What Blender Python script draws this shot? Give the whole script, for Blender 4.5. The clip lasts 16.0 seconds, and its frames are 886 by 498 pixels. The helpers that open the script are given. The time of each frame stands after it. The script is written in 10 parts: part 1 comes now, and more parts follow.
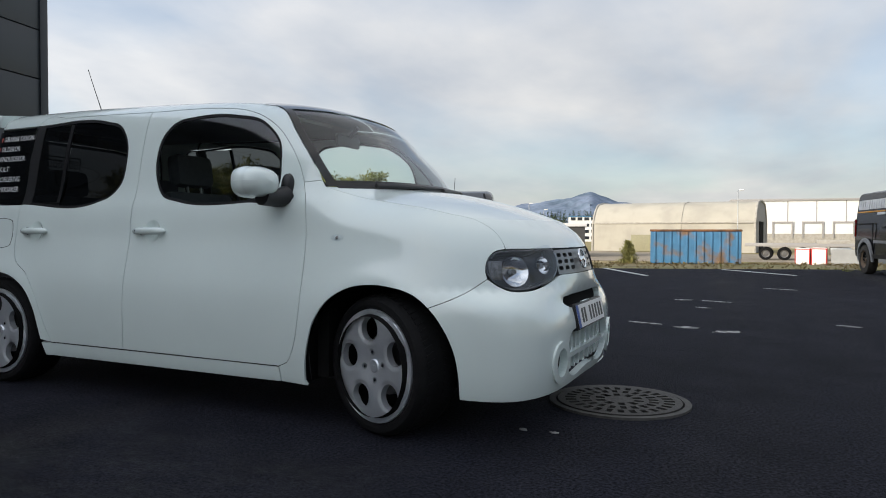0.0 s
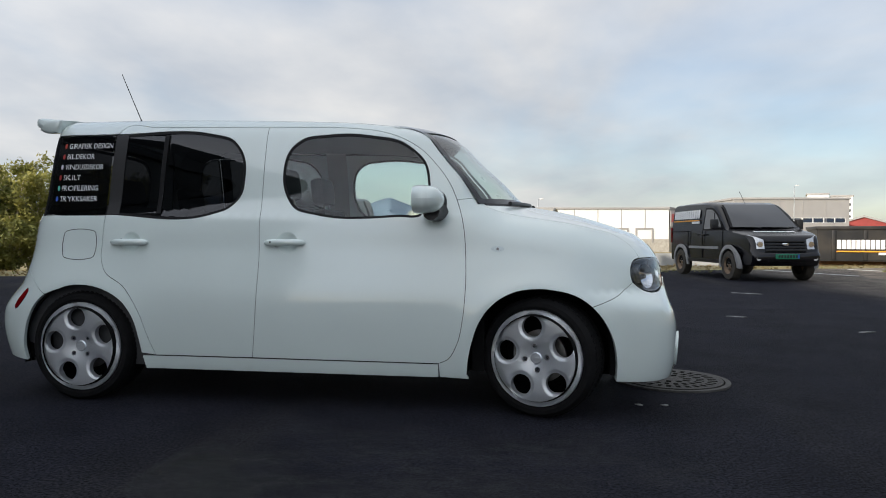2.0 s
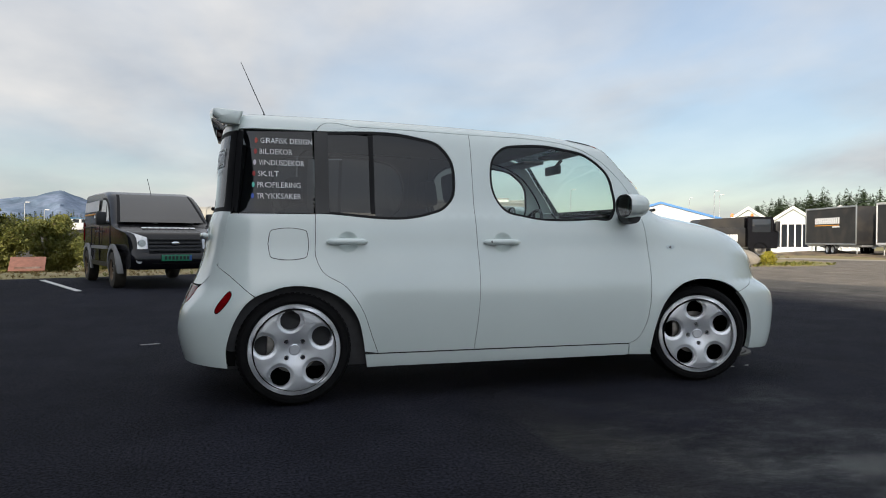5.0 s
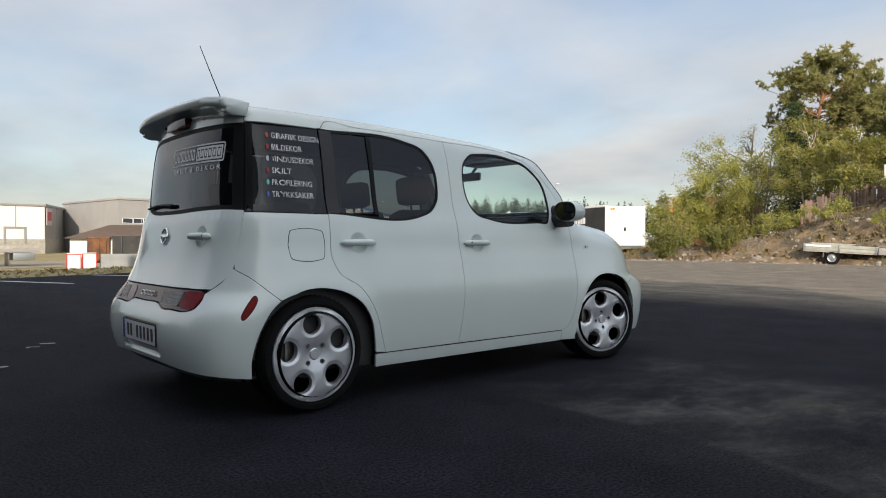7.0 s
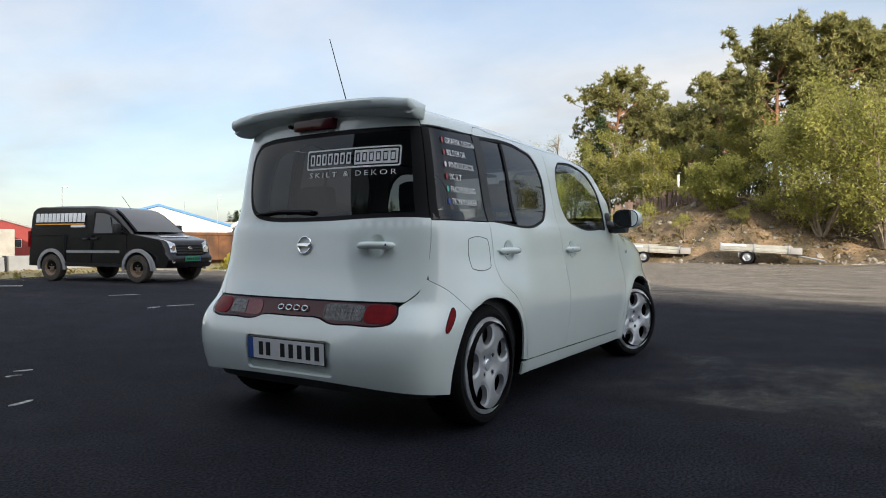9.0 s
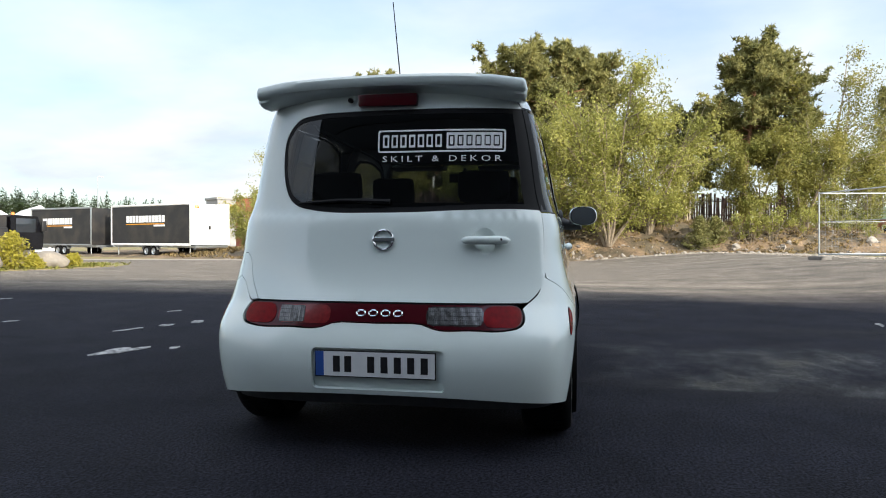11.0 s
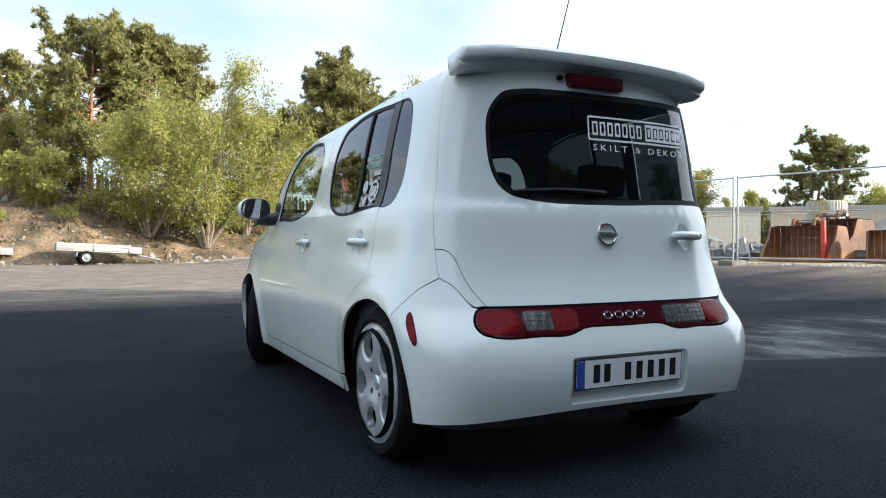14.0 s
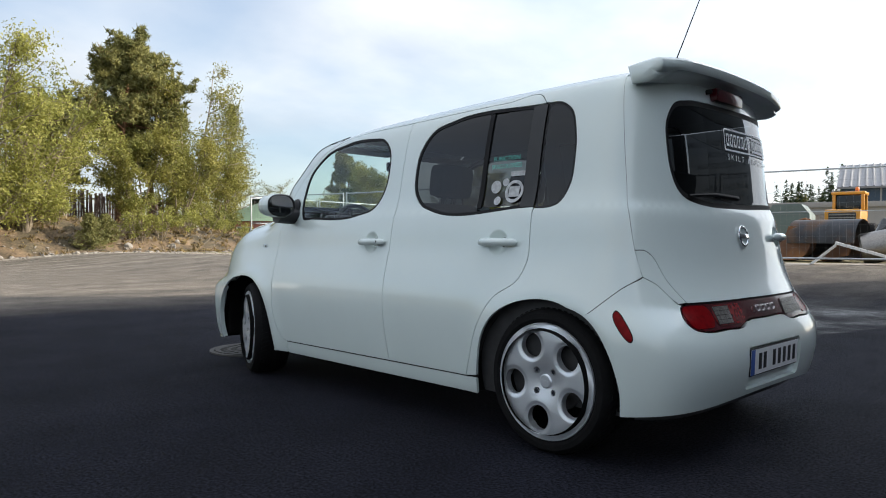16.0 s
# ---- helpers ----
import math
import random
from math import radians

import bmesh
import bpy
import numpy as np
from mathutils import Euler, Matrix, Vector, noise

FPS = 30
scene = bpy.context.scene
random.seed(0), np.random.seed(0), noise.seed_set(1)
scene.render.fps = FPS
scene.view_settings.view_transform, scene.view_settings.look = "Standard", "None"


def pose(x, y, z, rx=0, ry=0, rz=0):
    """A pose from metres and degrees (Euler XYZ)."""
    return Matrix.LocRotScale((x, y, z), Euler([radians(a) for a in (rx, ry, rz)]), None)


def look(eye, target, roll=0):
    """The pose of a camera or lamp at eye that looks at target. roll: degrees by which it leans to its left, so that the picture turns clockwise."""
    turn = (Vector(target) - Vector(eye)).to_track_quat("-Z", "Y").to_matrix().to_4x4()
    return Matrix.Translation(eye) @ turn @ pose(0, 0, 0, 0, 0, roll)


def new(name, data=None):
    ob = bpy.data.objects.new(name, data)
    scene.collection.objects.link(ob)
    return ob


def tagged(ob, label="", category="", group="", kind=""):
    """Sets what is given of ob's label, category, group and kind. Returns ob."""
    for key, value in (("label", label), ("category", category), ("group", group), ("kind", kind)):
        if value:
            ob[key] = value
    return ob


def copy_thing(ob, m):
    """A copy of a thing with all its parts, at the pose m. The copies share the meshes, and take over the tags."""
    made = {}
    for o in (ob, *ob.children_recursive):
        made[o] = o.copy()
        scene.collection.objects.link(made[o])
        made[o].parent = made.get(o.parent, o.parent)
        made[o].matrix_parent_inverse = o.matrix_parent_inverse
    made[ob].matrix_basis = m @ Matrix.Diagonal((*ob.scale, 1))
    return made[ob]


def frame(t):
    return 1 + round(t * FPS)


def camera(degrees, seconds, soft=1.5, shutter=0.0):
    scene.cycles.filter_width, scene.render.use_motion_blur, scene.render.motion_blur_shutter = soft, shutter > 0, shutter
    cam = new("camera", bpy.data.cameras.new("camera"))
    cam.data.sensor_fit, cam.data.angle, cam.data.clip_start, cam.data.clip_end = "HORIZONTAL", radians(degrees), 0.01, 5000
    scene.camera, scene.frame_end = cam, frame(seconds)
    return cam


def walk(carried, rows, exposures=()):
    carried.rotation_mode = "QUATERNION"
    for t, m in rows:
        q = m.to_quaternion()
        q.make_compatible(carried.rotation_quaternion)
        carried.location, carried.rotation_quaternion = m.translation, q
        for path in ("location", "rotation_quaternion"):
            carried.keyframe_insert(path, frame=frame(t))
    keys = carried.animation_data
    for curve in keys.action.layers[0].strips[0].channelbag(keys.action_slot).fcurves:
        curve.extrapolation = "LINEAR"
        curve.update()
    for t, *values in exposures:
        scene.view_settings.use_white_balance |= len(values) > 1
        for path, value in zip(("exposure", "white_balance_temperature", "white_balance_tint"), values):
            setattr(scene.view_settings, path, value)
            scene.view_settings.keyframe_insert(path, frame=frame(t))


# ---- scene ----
cam = camera(65.25, 16.0, 1.0)
# seconds, eye x y z, turn about x, y, z in degrees
PATH = [
    (0.0, 2.791, -3.358, 0.878, 88.69, -0.13, 25.13),
    (0.5, 2.415, -3.627, 0.884, 88.77, -0.13, 23.72),
    (1.0, 2.031, -3.866, 0.859, 88.76, -0.12, 21.73),
    (1.5, 1.665, -4.085, 0.889, 88.84, -0.12, 19.11),
    (2.0, 1.319, -4.318, 0.909, 89.14, -0.12, 8.67),
    (2.5, 0.853, -4.449, 0.900, 89.10, -0.19, 2.22),
    (3.0, 0.388, -4.577, 0.911, 89.10, -0.17, 0.15),
    (3.5, -0.063, -4.622, 0.883, 89.09, -0.21, -3.41),
    (4.0, -0.553, -4.647, 0.891, 89.13, -0.17, -6.45),
    (6.5, -2.798, -4.191, 0.912, 89.24, -0.35, -35.50),
    (7.0, -3.153, -3.934, 0.896, 89.34, -0.26, -41.55),
    (7.5, -3.463, -3.579, 0.915, 89.31, -0.22, -46.36),
    (8.0, -3.799, -3.231, 0.930, 89.38, -0.12, -49.95),
    (10.5, -4.733, -1.236, 0.923, 89.37, -0.08, -73.12),
    (11.0, -4.677, -0.794, 0.911, 89.35, -0.12, -79.75),
    (11.5, -4.632, -0.337, 0.890, 89.42, -0.13, -88.51),
    (12.0, -4.505, 0.164, 0.850, 89.45, -0.13, -96.91),
    (12.5, -4.397, 0.623, 0.859, 89.46, -0.09, -101.75),
    (13.0, -4.300, 1.071, 0.834, 89.56, -0.10, -108.40),
    (13.5, -4.097, 1.468, 0.860, 89.51, -0.16, -111.80),
    (14.0, -3.943, 1.831, 0.877, 89.59, -0.13, -116.52),
    (14.5, -3.727, 2.218, 0.853, 89.32, -0.07, -121.98),
    (15.0, -3.531, 2.604, 0.861, 89.41, -0.26, -125.67),
    (15.5, -3.318, 2.913, 0.850, 89.45, -0.08, -132.39),
    (16.0, -3.041, 3.119, 0.884, 89.46, -0.15, -134.06),
]
walk(cam, [(row[0], pose(*row[1:])) for row in PATH], [(0, 0.08, 6470, 10), (4, 0.08, 6500, 10), (7, 0.06, 6670, 10), (8, 0.14, 6680, 10), (10.5, 0.64, 6300, 9), (11.2, 0.70, 6280, 8), (12, 0.84, 6080, 8), (13.6, 0.96, 6080, 8), (14.5, 0.80, 6220, 8), (16, 0.45, 6340, 9)])
# ---- path end ----

# ---- world, sun ----
SUN_EL = radians(19.2)   # height of the sun
world = bpy.data.worlds.new("sky")
scene.world = world
world.use_nodes = True
wn, wl = world.node_tree.nodes, world.node_tree.links
wn.clear()
sky = wn.new("ShaderNodeTexSky")
sky.sky_type = 'NISHITA'
sky.sun_disc = False
sky.sun_elevation = SUN_EL
sky.sun_rotation = math.atan2(-0.67, -0.74)
sky.air_density, sky.dust_density, sky.ozone_density = 1.0, 0.7, 2.0
geo = wn.new("ShaderNodeTexCoord")
sep = wn.new("ShaderNodeSeparateXYZ")
wl.new(geo.outputs["Generated"], sep.inputs[0])
up = wn.new("ShaderNodeMath"); up.operation = 'MAXIMUM'; up.inputs[1].default_value = 0.0
wl.new(sep.outputs[2], up.inputs[0])
lift = wn.new("ShaderNodeMath"); lift.operation = 'ADD'; lift.inputs[1].default_value = 0.22
wl.new(up.outputs[0], lift.inputs[0])
flat = wn.new("ShaderNodeVectorMath"); flat.operation = 'DIVIDE'
both = wn.new("ShaderNodeCombineXYZ")
for i in range(3):
    wl.new(lift.outputs[0], both.inputs[i])
wl.new(geo.outputs["Generated"], flat.inputs[0])
wl.new(both.outputs[0], flat.inputs[1])
stretch = wn.new("ShaderNodeMapping")
stretch.inputs["Scale"].default_value = (1.0, 0.75, 1.0)
stretch.inputs["Location"].default_value = (3.1, 1.4, 0.0)
wl.new(flat.outputs[0], stretch.inputs[0])
big = wn.new("ShaderNodeTexNoise")
big.inputs["Scale"].default_value, big.inputs["Detail"].default_value, big.inputs["Roughness"].default_value = 1.1, 9.0, 0.48
big.inputs["Distortion"].default_value = 0.35
wl.new(stretch.outputs[0], big.inputs["Vector"])
cover = wn.new("ShaderNodeValToRGB")
cover.color_ramp.elements[0].position, cover.color_ramp.elements[1].position = 0.36, 0.60
wl.new(big.outputs["Fac"], cover.inputs[0])
fine = wn.new("ShaderNodeTexNoise")
fine.inputs["Scale"].default_value, fine.inputs["Detail"].default_value, fine.inputs["Roughness"].default_value = 2.3, 8.0, 0.5
wl.new(stretch.outputs[0], fine.inputs["Vector"])
tone = wn.new("ShaderNodeValToRGB")
tone.color_ramp.elements[0].position, tone.color_ramp.elements[1].position = 0.30, 0.72
tone.color_ramp.elements[0].color, tone.color_ramp.elements[1].color = (0.66, 0.70, 0.76, 1), (1.0, 0.985, 0.965, 1)
wl.new(fine.outputs["Fac"], tone.inputs[0])
SKY_MUL, CLOUD = 0.15, 0.81
deep = wn.new("ShaderNodeMix"); deep.data_type = 'RGBA'; deep.blend_type = 'MULTIPLY'
deep.inputs[0].default_value = 1.0
wl.new(sky.outputs[0], deep.inputs[6])
deep.inputs[7].default_value = (SKY_MUL, SKY_MUL, SKY_MUL, 1)
bright = wn.new("ShaderNodeMix"); bright.data_type = 'RGBA'; bright.blend_type = 'MULTIPLY'
bright.inputs[0].default_value = 1.0
wl.new(tone.outputs[0], bright.inputs[6])
bright.inputs[7].default_value = (CLOUD, CLOUD, CLOUD, 1)
veil = wn.new("ShaderNodeMath"); veil.operation = 'MULTIPLY_ADD'; veil.inputs[1].default_value, veil.inputs[2].default_value = 0.50, 0.42
wl.new(cover.outputs[0], veil.inputs[0])
mixed = wn.new("ShaderNodeMix"); mixed.data_type = 'RGBA'
wl.new(veil.outputs[0], mixed.inputs[0])
wl.new(deep.outputs[2], mixed.inputs[6])
wl.new(bright.outputs[2], mixed.inputs[7])
# thin cloud is brighter towards the sun
toward = wn.new("ShaderNodeVectorMath"); toward.operation = 'DOT_PRODUCT'
toward.inputs[1].default_value = (-0.67 * math.cos(SUN_EL), -0.74 * math.cos(SUN_EL), math.sin(SUN_EL))
wl.new(geo.outputs["Generated"], toward.inputs[0])
halo = wn.new("ShaderNodeMath"); halo.operation = 'MULTIPLY_ADD'; halo.inputs[1].default_value, halo.inputs[2].default_value = 0.5, 0.5
wl.new(toward.outputs["Value"], halo.inputs[0])
halo2 = wn.new("ShaderNodeMath"); halo2.operation = 'POWER'; halo2.inputs[1].default_value = 2.5; halo2.use_clamp = True
wl.new(halo.outputs[0], halo2.inputs[0])
halo3 = wn.new("ShaderNodeMath"); halo3.operation = 'MULTIPLY_ADD'; halo3.inputs[1].default_value, halo3.inputs[2].default_value = 1.0, 1.0
wl.new(halo2.outputs[0], halo3.inputs[0])
# and, as under any veil of cloud, brighter overhead than at the skyline
over = wn.new("ShaderNodeMath"); over.operation = 'MULTIPLY_ADD'; over.inputs[1].default_value, over.inputs[2].default_value = 0.50, 0.83
wl.new(up.outputs[0], over.inputs[0])
power = wn.new("ShaderNodeMath"); power.operation = 'MULTIPLY'
wl.new(halo3.outputs[0], power.inputs[0]); wl.new(over.outputs[0], power.inputs[1])
bg = wn.new("ShaderNodeBackground")
wl.new(power.outputs[0], bg.inputs["Strength"])
wl.new(mixed.outputs[2], bg.inputs[0])
wout = wn.new("ShaderNodeOutputWorld")
wl.new(bg.outputs[0], wout.inputs[0])

sun = new("sun", bpy.data.lights.new("sun", 'SUN'))
sun.data.energy, sun.data.angle, sun.data.color = 5.0, radians(0.6), (1.0, 0.89, 0.74)
sun.matrix_world = look((0, 0, 0), (0.67 * math.cos(SUN_EL), 0.74 * math.cos(SUN_EL), -math.sin(SUN_EL)))
scene.view_settings.exposure = 0.0


# ---- materials ----
def rgba(c):
    return (*c, 1.0) if len(c) == 3 else c


def mat(name, color, rough=0.5, metal=0.0, vary=0.12, scale=6.0, fine=0.0, fine_scale=90.0, bump=0.0, bump_scale=60.0, coat=0.0,
        random_tone=0.0, second=None, second_scale=1.5, second_cut=(0.45, 0.62), rough_vary=0.0, flat_obj=True, specular=0.5):
    """A procedural surface: base colour varied by a large and a fine noise, an optional second colour in patches, relief and gloss."""
    m = bpy.data.materials.new(name)
    m.use_nodes = True
    n, l = m.node_tree.nodes, m.node_tree.links
    b = n["Principled BSDF"]
    b.inputs["Roughness"].default_value, b.inputs["Metallic"].default_value = rough, metal
    b.inputs["Coat Weight"].default_value = coat
    b.inputs["Coat Roughness"].default_value = 0.04
    b.inputs["Specular IOR Level"].default_value = specular
    tc = n.new("ShaderNodeTexCoord")
    vec = tc.outputs["Object"]
    out = None
    if second:
        t = n.new("ShaderNodeTexNoise"); t.inputs["Scale"].default_value, t.inputs["Detail"].default_value = second_scale, 7.0
        l.new(vec, t.inputs["Vector"])
        r = n.new("ShaderNodeValToRGB")
        r.color_ramp.elements[0].position, r.color_ramp.elements[1].position = second_cut
        r.color_ramp.elements[0].color, r.color_ramp.elements[1].color = rgba(color), rgba(second)
        l.new(t.outputs["Fac"], r.inputs[0])
        out = r.outputs[0]
    def modulate(out, tex_out, amount):
        mr = n.new("ShaderNodeMapRange")
        mr.inputs["From Min"].default_value, mr.inputs["From Max"].default_value = 0.25, 0.75
        mr.inputs["To Min"].default_value, mr.inputs["To Max"].default_value = 1 - amount, 1 + amount
        l.new(tex_out, mr.inputs[0])
        mx = n.new("ShaderNodeMix"); mx.data_type = 'RGBA'; mx.blend_type = 'MULTIPLY'; mx.inputs[0].default_value = 1.0
        if out is None:
            mx.inputs[6].default_value = rgba(color)
        else:
            l.new(out, mx.inputs[6])
        l.new(mr.outputs[0], mx.inputs[7])
        return mx.outputs[2]
    if vary:
        t = n.new("ShaderNodeTexNoise"); t.inputs["Scale"].default_value, t.inputs["Detail"].default_value = scale, 5.0
        l.new(vec, t.inputs["Vector"])
        out = modulate(out, t.outputs["Fac"], vary)
        if rough_vary:
            mr = n.new("ShaderNodeMapRange")
            mr.inputs["To Min"].default_value, mr.inputs["To Max"].default_value = max(rough - rough_vary, 0.02), min(rough + rough_vary, 1)
            l.new(t.outputs["Fac"], mr.inputs[0]); l.new(mr.outputs[0], b.inputs["Roughness"])
    if fine:
        t = n.new("ShaderNodeTexNoise"); t.inputs["Scale"].default_value, t.inputs["Detail"].default_value = fine_scale, 3.0
        l.new(vec, t.inputs["Vector"])
        out = modulate(out, t.outputs["Fac"], fine)
    if random_tone:
        oi = n.new("ShaderNodeObjectInfo")
        out = modulate(out, oi.outputs["Random"], random_tone)
    if out is None:
        b.inputs["Base Color"].default_value = rgba(color)
    else:
        l.new(out, b.inputs["Base Color"])
    if bump:
        t = n.new("ShaderNodeTexNoise"); t.inputs["Scale"].default_value, t.inputs["Detail"].default_value = bump_scale, 4.0
        l.new(vec, t.inputs["Vector"])
        bp = n.new("ShaderNodeBump"); bp.inputs["Strength"].default_value, bp.inputs["Distance"].default_value = bump, 0.01
        l.new(t.outputs["Fac"], bp.inputs["Height"]); l.new(bp.outputs[0], b.inputs["Normal"])
    return m


def glass_mat(name, tint, gloss_rough=0.0):
    """A thin pane: tinted see-through, with a clear reflection that grows at a slant."""
    m = bpy.data.materials.new(name)
    m.use_nodes = True
    n, l = m.node_tree.nodes, m.node_tree.links
    n.remove(n["Principled BSDF"])
    tr = n.new("ShaderNodeBsdfTransparent"); tr.inputs[0].default_value = rgba(tint)
    gl = n.new("ShaderNodeBsdfGlossy"); gl.inputs["Roughness"].default_value = gloss_rough
    gl.inputs[0].default_value = (0.95, 0.97, 1.0, 1)
    lw = n.new("ShaderNodeLayerWeight"); lw.inputs[0].default_value = 0.5
    p5 = n.new("ShaderNodeMath"); p5.operation = 'POWER'; p5.inputs[1].default_value = 4.6
    l.new(lw.outputs["Facing"], p5.inputs[0])
    fr = n.new("ShaderNodeMath"); fr.operation = 'MULTIPLY_ADD'; fr.inputs[1].default_value, fr.inputs[2].default_value = 0.95, 0.042
    l.new(p5.outputs[0], fr.inputs[0])
    mx = n.new("ShaderNodeMixShader")
    l.new(fr.outputs[0], mx.inputs[0]); l.new(tr.outputs[0], mx.inputs[1]); l.new(gl.outputs[0], mx.inputs[2])
    l.new(mx.outputs[0], n["Material Output"].inputs[0])
    return m


PAINT = mat("pearl_white_paint", (0.665, 0.745, 0.725), 0.20, 0.0, 0.018, 3.0, fine=0.02, fine_scale=900, coat=1.0)
PLASTIC = mat("black_plastic", (0.012, 0.012, 0.013), 0.45, vary=0.2, scale=20, bump=0.05, bump_scale=400)
RUBBER = mat("tyre_rubber", (0.0075, 0.0075, 0.008), 0.85, vary=0.25, scale=18, fine=0.15, bump=0.12, bump_scale=220, specular=0.15)
SEAL = mat("seal_rubber", (0.006, 0.006, 0.007), 0.6, vary=0.1, specular=0.2)
UNDER = mat("underbody", (0.005, 0.005, 0.005), 0.9, vary=0.3, scale=9, specular=0.1)
ALLOY = mat("silver_alloy", (0.74, 0.77, 0.81), 0.40, 0.80, 0.04, 14, fine=0.04, fine_scale=600, rough_vary=0.06)
CHROME = mat("chrome", (0.75, 0.76, 0.78), 0.07, 1.0, 0.03, 20)
STEEL = mat("brake_steel", (0.25, 0.24, 0.23), 0.4, 1.0, 0.25, 30)
TINT = glass_mat("dark_tinted_glass", (0.11, 0.113, 0.118))
BLACKGLASS = glass_mat("black_edge_glass", (0.03, 0.03, 0.034))
CLEAR = glass_mat("clear_car_glass", (0.82, 0.90, 0.87))
SCREEN = glass_mat("windscreen_glass", (0.82, 0.90, 0.88))
LENS = glass_mat("clear_lens", (0.88, 0.90, 0.92))
RED = mat("red_lens", (0.15, 0.0022, 0.004), 0.16, vary=0.35, scale=45, coat=0.0, specular=0.10)
DARKRED = mat("dark_red_panel", (0.055, 0.002, 0.006), 0.16, vary=0.1, coat=0.3, specular=0.25)
INTERIOR = mat("grey_cabin_trim", (0.045, 0.045, 0.047), 0.8, vary=0.2, scale=20)
FABRIC = mat("seat_fabric", (0.035, 0.035, 0.038), 0.95, vary=0.2, scale=30, bump=0.1, bump_scale=400)
HEADLINER = mat("pale_headliner", (0.42, 0.41, 0.39), 0.95, vary=0.1, scale=8)
VINYL = mat("white_vinyl", (0.78, 0.79, 0.80), 0.45, vary=0.05, scale=40)


# ---- mesh helpers ----
def link_mesh(name, bm, material, parent=None, label="", shade=True):
    me = bpy.data.meshes.new(name)
    bm.normal_update()
    bm.to_mesh(me)
    bm.free()
    for m in (material if isinstance(material, (list, tuple)) else [material]):
        me.materials.append(m)
    if shade:
        me.shade_smooth()
        me.set_sharp_from_angle(angle=radians(38))
    ob = new(name, me)
    if parent:
        ob.parent = parent
    if label:
        tagged(ob, label)
    return ob


def part(name, bm, material, parent, label=""):
    return link_mesh(name, bm, material, parent, label)


def thing(name, label, category, group="", at=None, kind=""):
    ob = new(name)
    ob.empty_display_size = 0.2
    if at is not None:
        ob.matrix_world = at
    return tagged(ob, label, category, group, kind)


def box(bm, x0, x1, y0, y1, z0, z1, bevel=0.0, m=None, index=0):
    r = bmesh.ops.create_cube(bm, size=1.0)
    vs = r["verts"]
    for v in vs:
        v.co = Vector(((x0 + x1) / 2 + v.co.x * (x1 - x0), (y0 + y1) / 2 + v.co.y * (y1 - y0), (z0 + z1) / 2 + v.co.z * (z1 - z0)))
    if m is not None:
        bmesh.ops.transform(bm, matrix=m, verts=vs)
    if index:
        for f in {f for v in vs for f in v.link_faces}:
            f.material_index = index
    if bevel:
        es = list({e for v in vs for e in v.link_edges})
        bmesh.ops.bevel(bm, geom=es, offset=bevel, segments=2, profile=0.6, affect='EDGES')
    return bm


def cyl(bm, p0, p1, r0, r1=None, seg=16, caps=True):
    p0, p1 = Vector(p0), Vector(p1)
    d = p1 - p0
    m = Matrix.Translation((p0 + p1) / 2) @ d.to_track_quat("Z", "Y").to_matrix().to_4x4()
    bmesh.ops.create_cone(bm, cap_ends=caps, segments=seg, radius1=r0, radius2=r0 if r1 is None else r1, depth=d.length, matrix=m)
    return bm


def tube(bm, pts, r, seg=6, closed=False):
    """A tube of radius r along a line of points."""
    pts = [Vector(p) for p in pts]
    n = len(pts)
    rings = []
    for i, p in enumerate(pts):
        a = pts[(i - 1) % n] if closed or i else pts[i]
        b = pts[(i + 1) % n] if closed or i < n - 1 else pts[i]
        d = (b - a).normalized()
        x = d.cross(Vector((0, 0, 1)))
        if x.length < 1e-3:
            x = d.cross(Vector((0, 1, 0)))
        x.normalize()
        y = d.cross(x)
        rr = r[i] if isinstance(r, (list, tuple)) else r
        rings.append([bm.verts.new(p + rr * (math.cos(2 * math.pi * k / seg) * x + math.sin(2 * math.pi * k / seg) * y)) for k in range(seg)])
    for i in range(n if closed else n - 1):
        a, b = rings[i], rings[(i + 1) % n]
        for k in range(seg):
            bm.faces.new((a[k], a[(k + 1) % seg], b[(k + 1) % seg], b[k]))
    if not closed:
        bm.faces.new(rings[0][::-1]); bm.faces.new(rings[-1])
    return bm


def lathe(bm, profile, m=None, seg=48, closed=False):
    """Turns (radius, height) points about z."""
    rings = []
    for r, z in profile:
        ring = []
        for k in range(seg):
            a = 2 * math.pi * k / seg
            co = Vector((r * math.cos(a), r * math.sin(a), z))
            ring.append(bm.verts.new(m @ co if m is not None else co))
        rings.append(ring)
    pairs = list(zip(rings, rings[1:])) + ([(rings[-1], rings[0])] if closed else [])
    for a, b in pairs:
        for k in range(seg):
            bm.faces.new((a[k], a[(k + 1) % seg], b[(k + 1) % seg], b[k]))
    return bm


def grid_mesh(bm, rows, flip=False):
    vs = [[bm.verts.new(p) for p in row] for row in rows]
    for a, b in zip(vs, vs[1:]):
        for k in range(len(a) - 1):
            q = (a[k], a[k + 1], b[k + 1], b[k])
            bm.faces.new(q[::-1] if flip else q)
    return bm


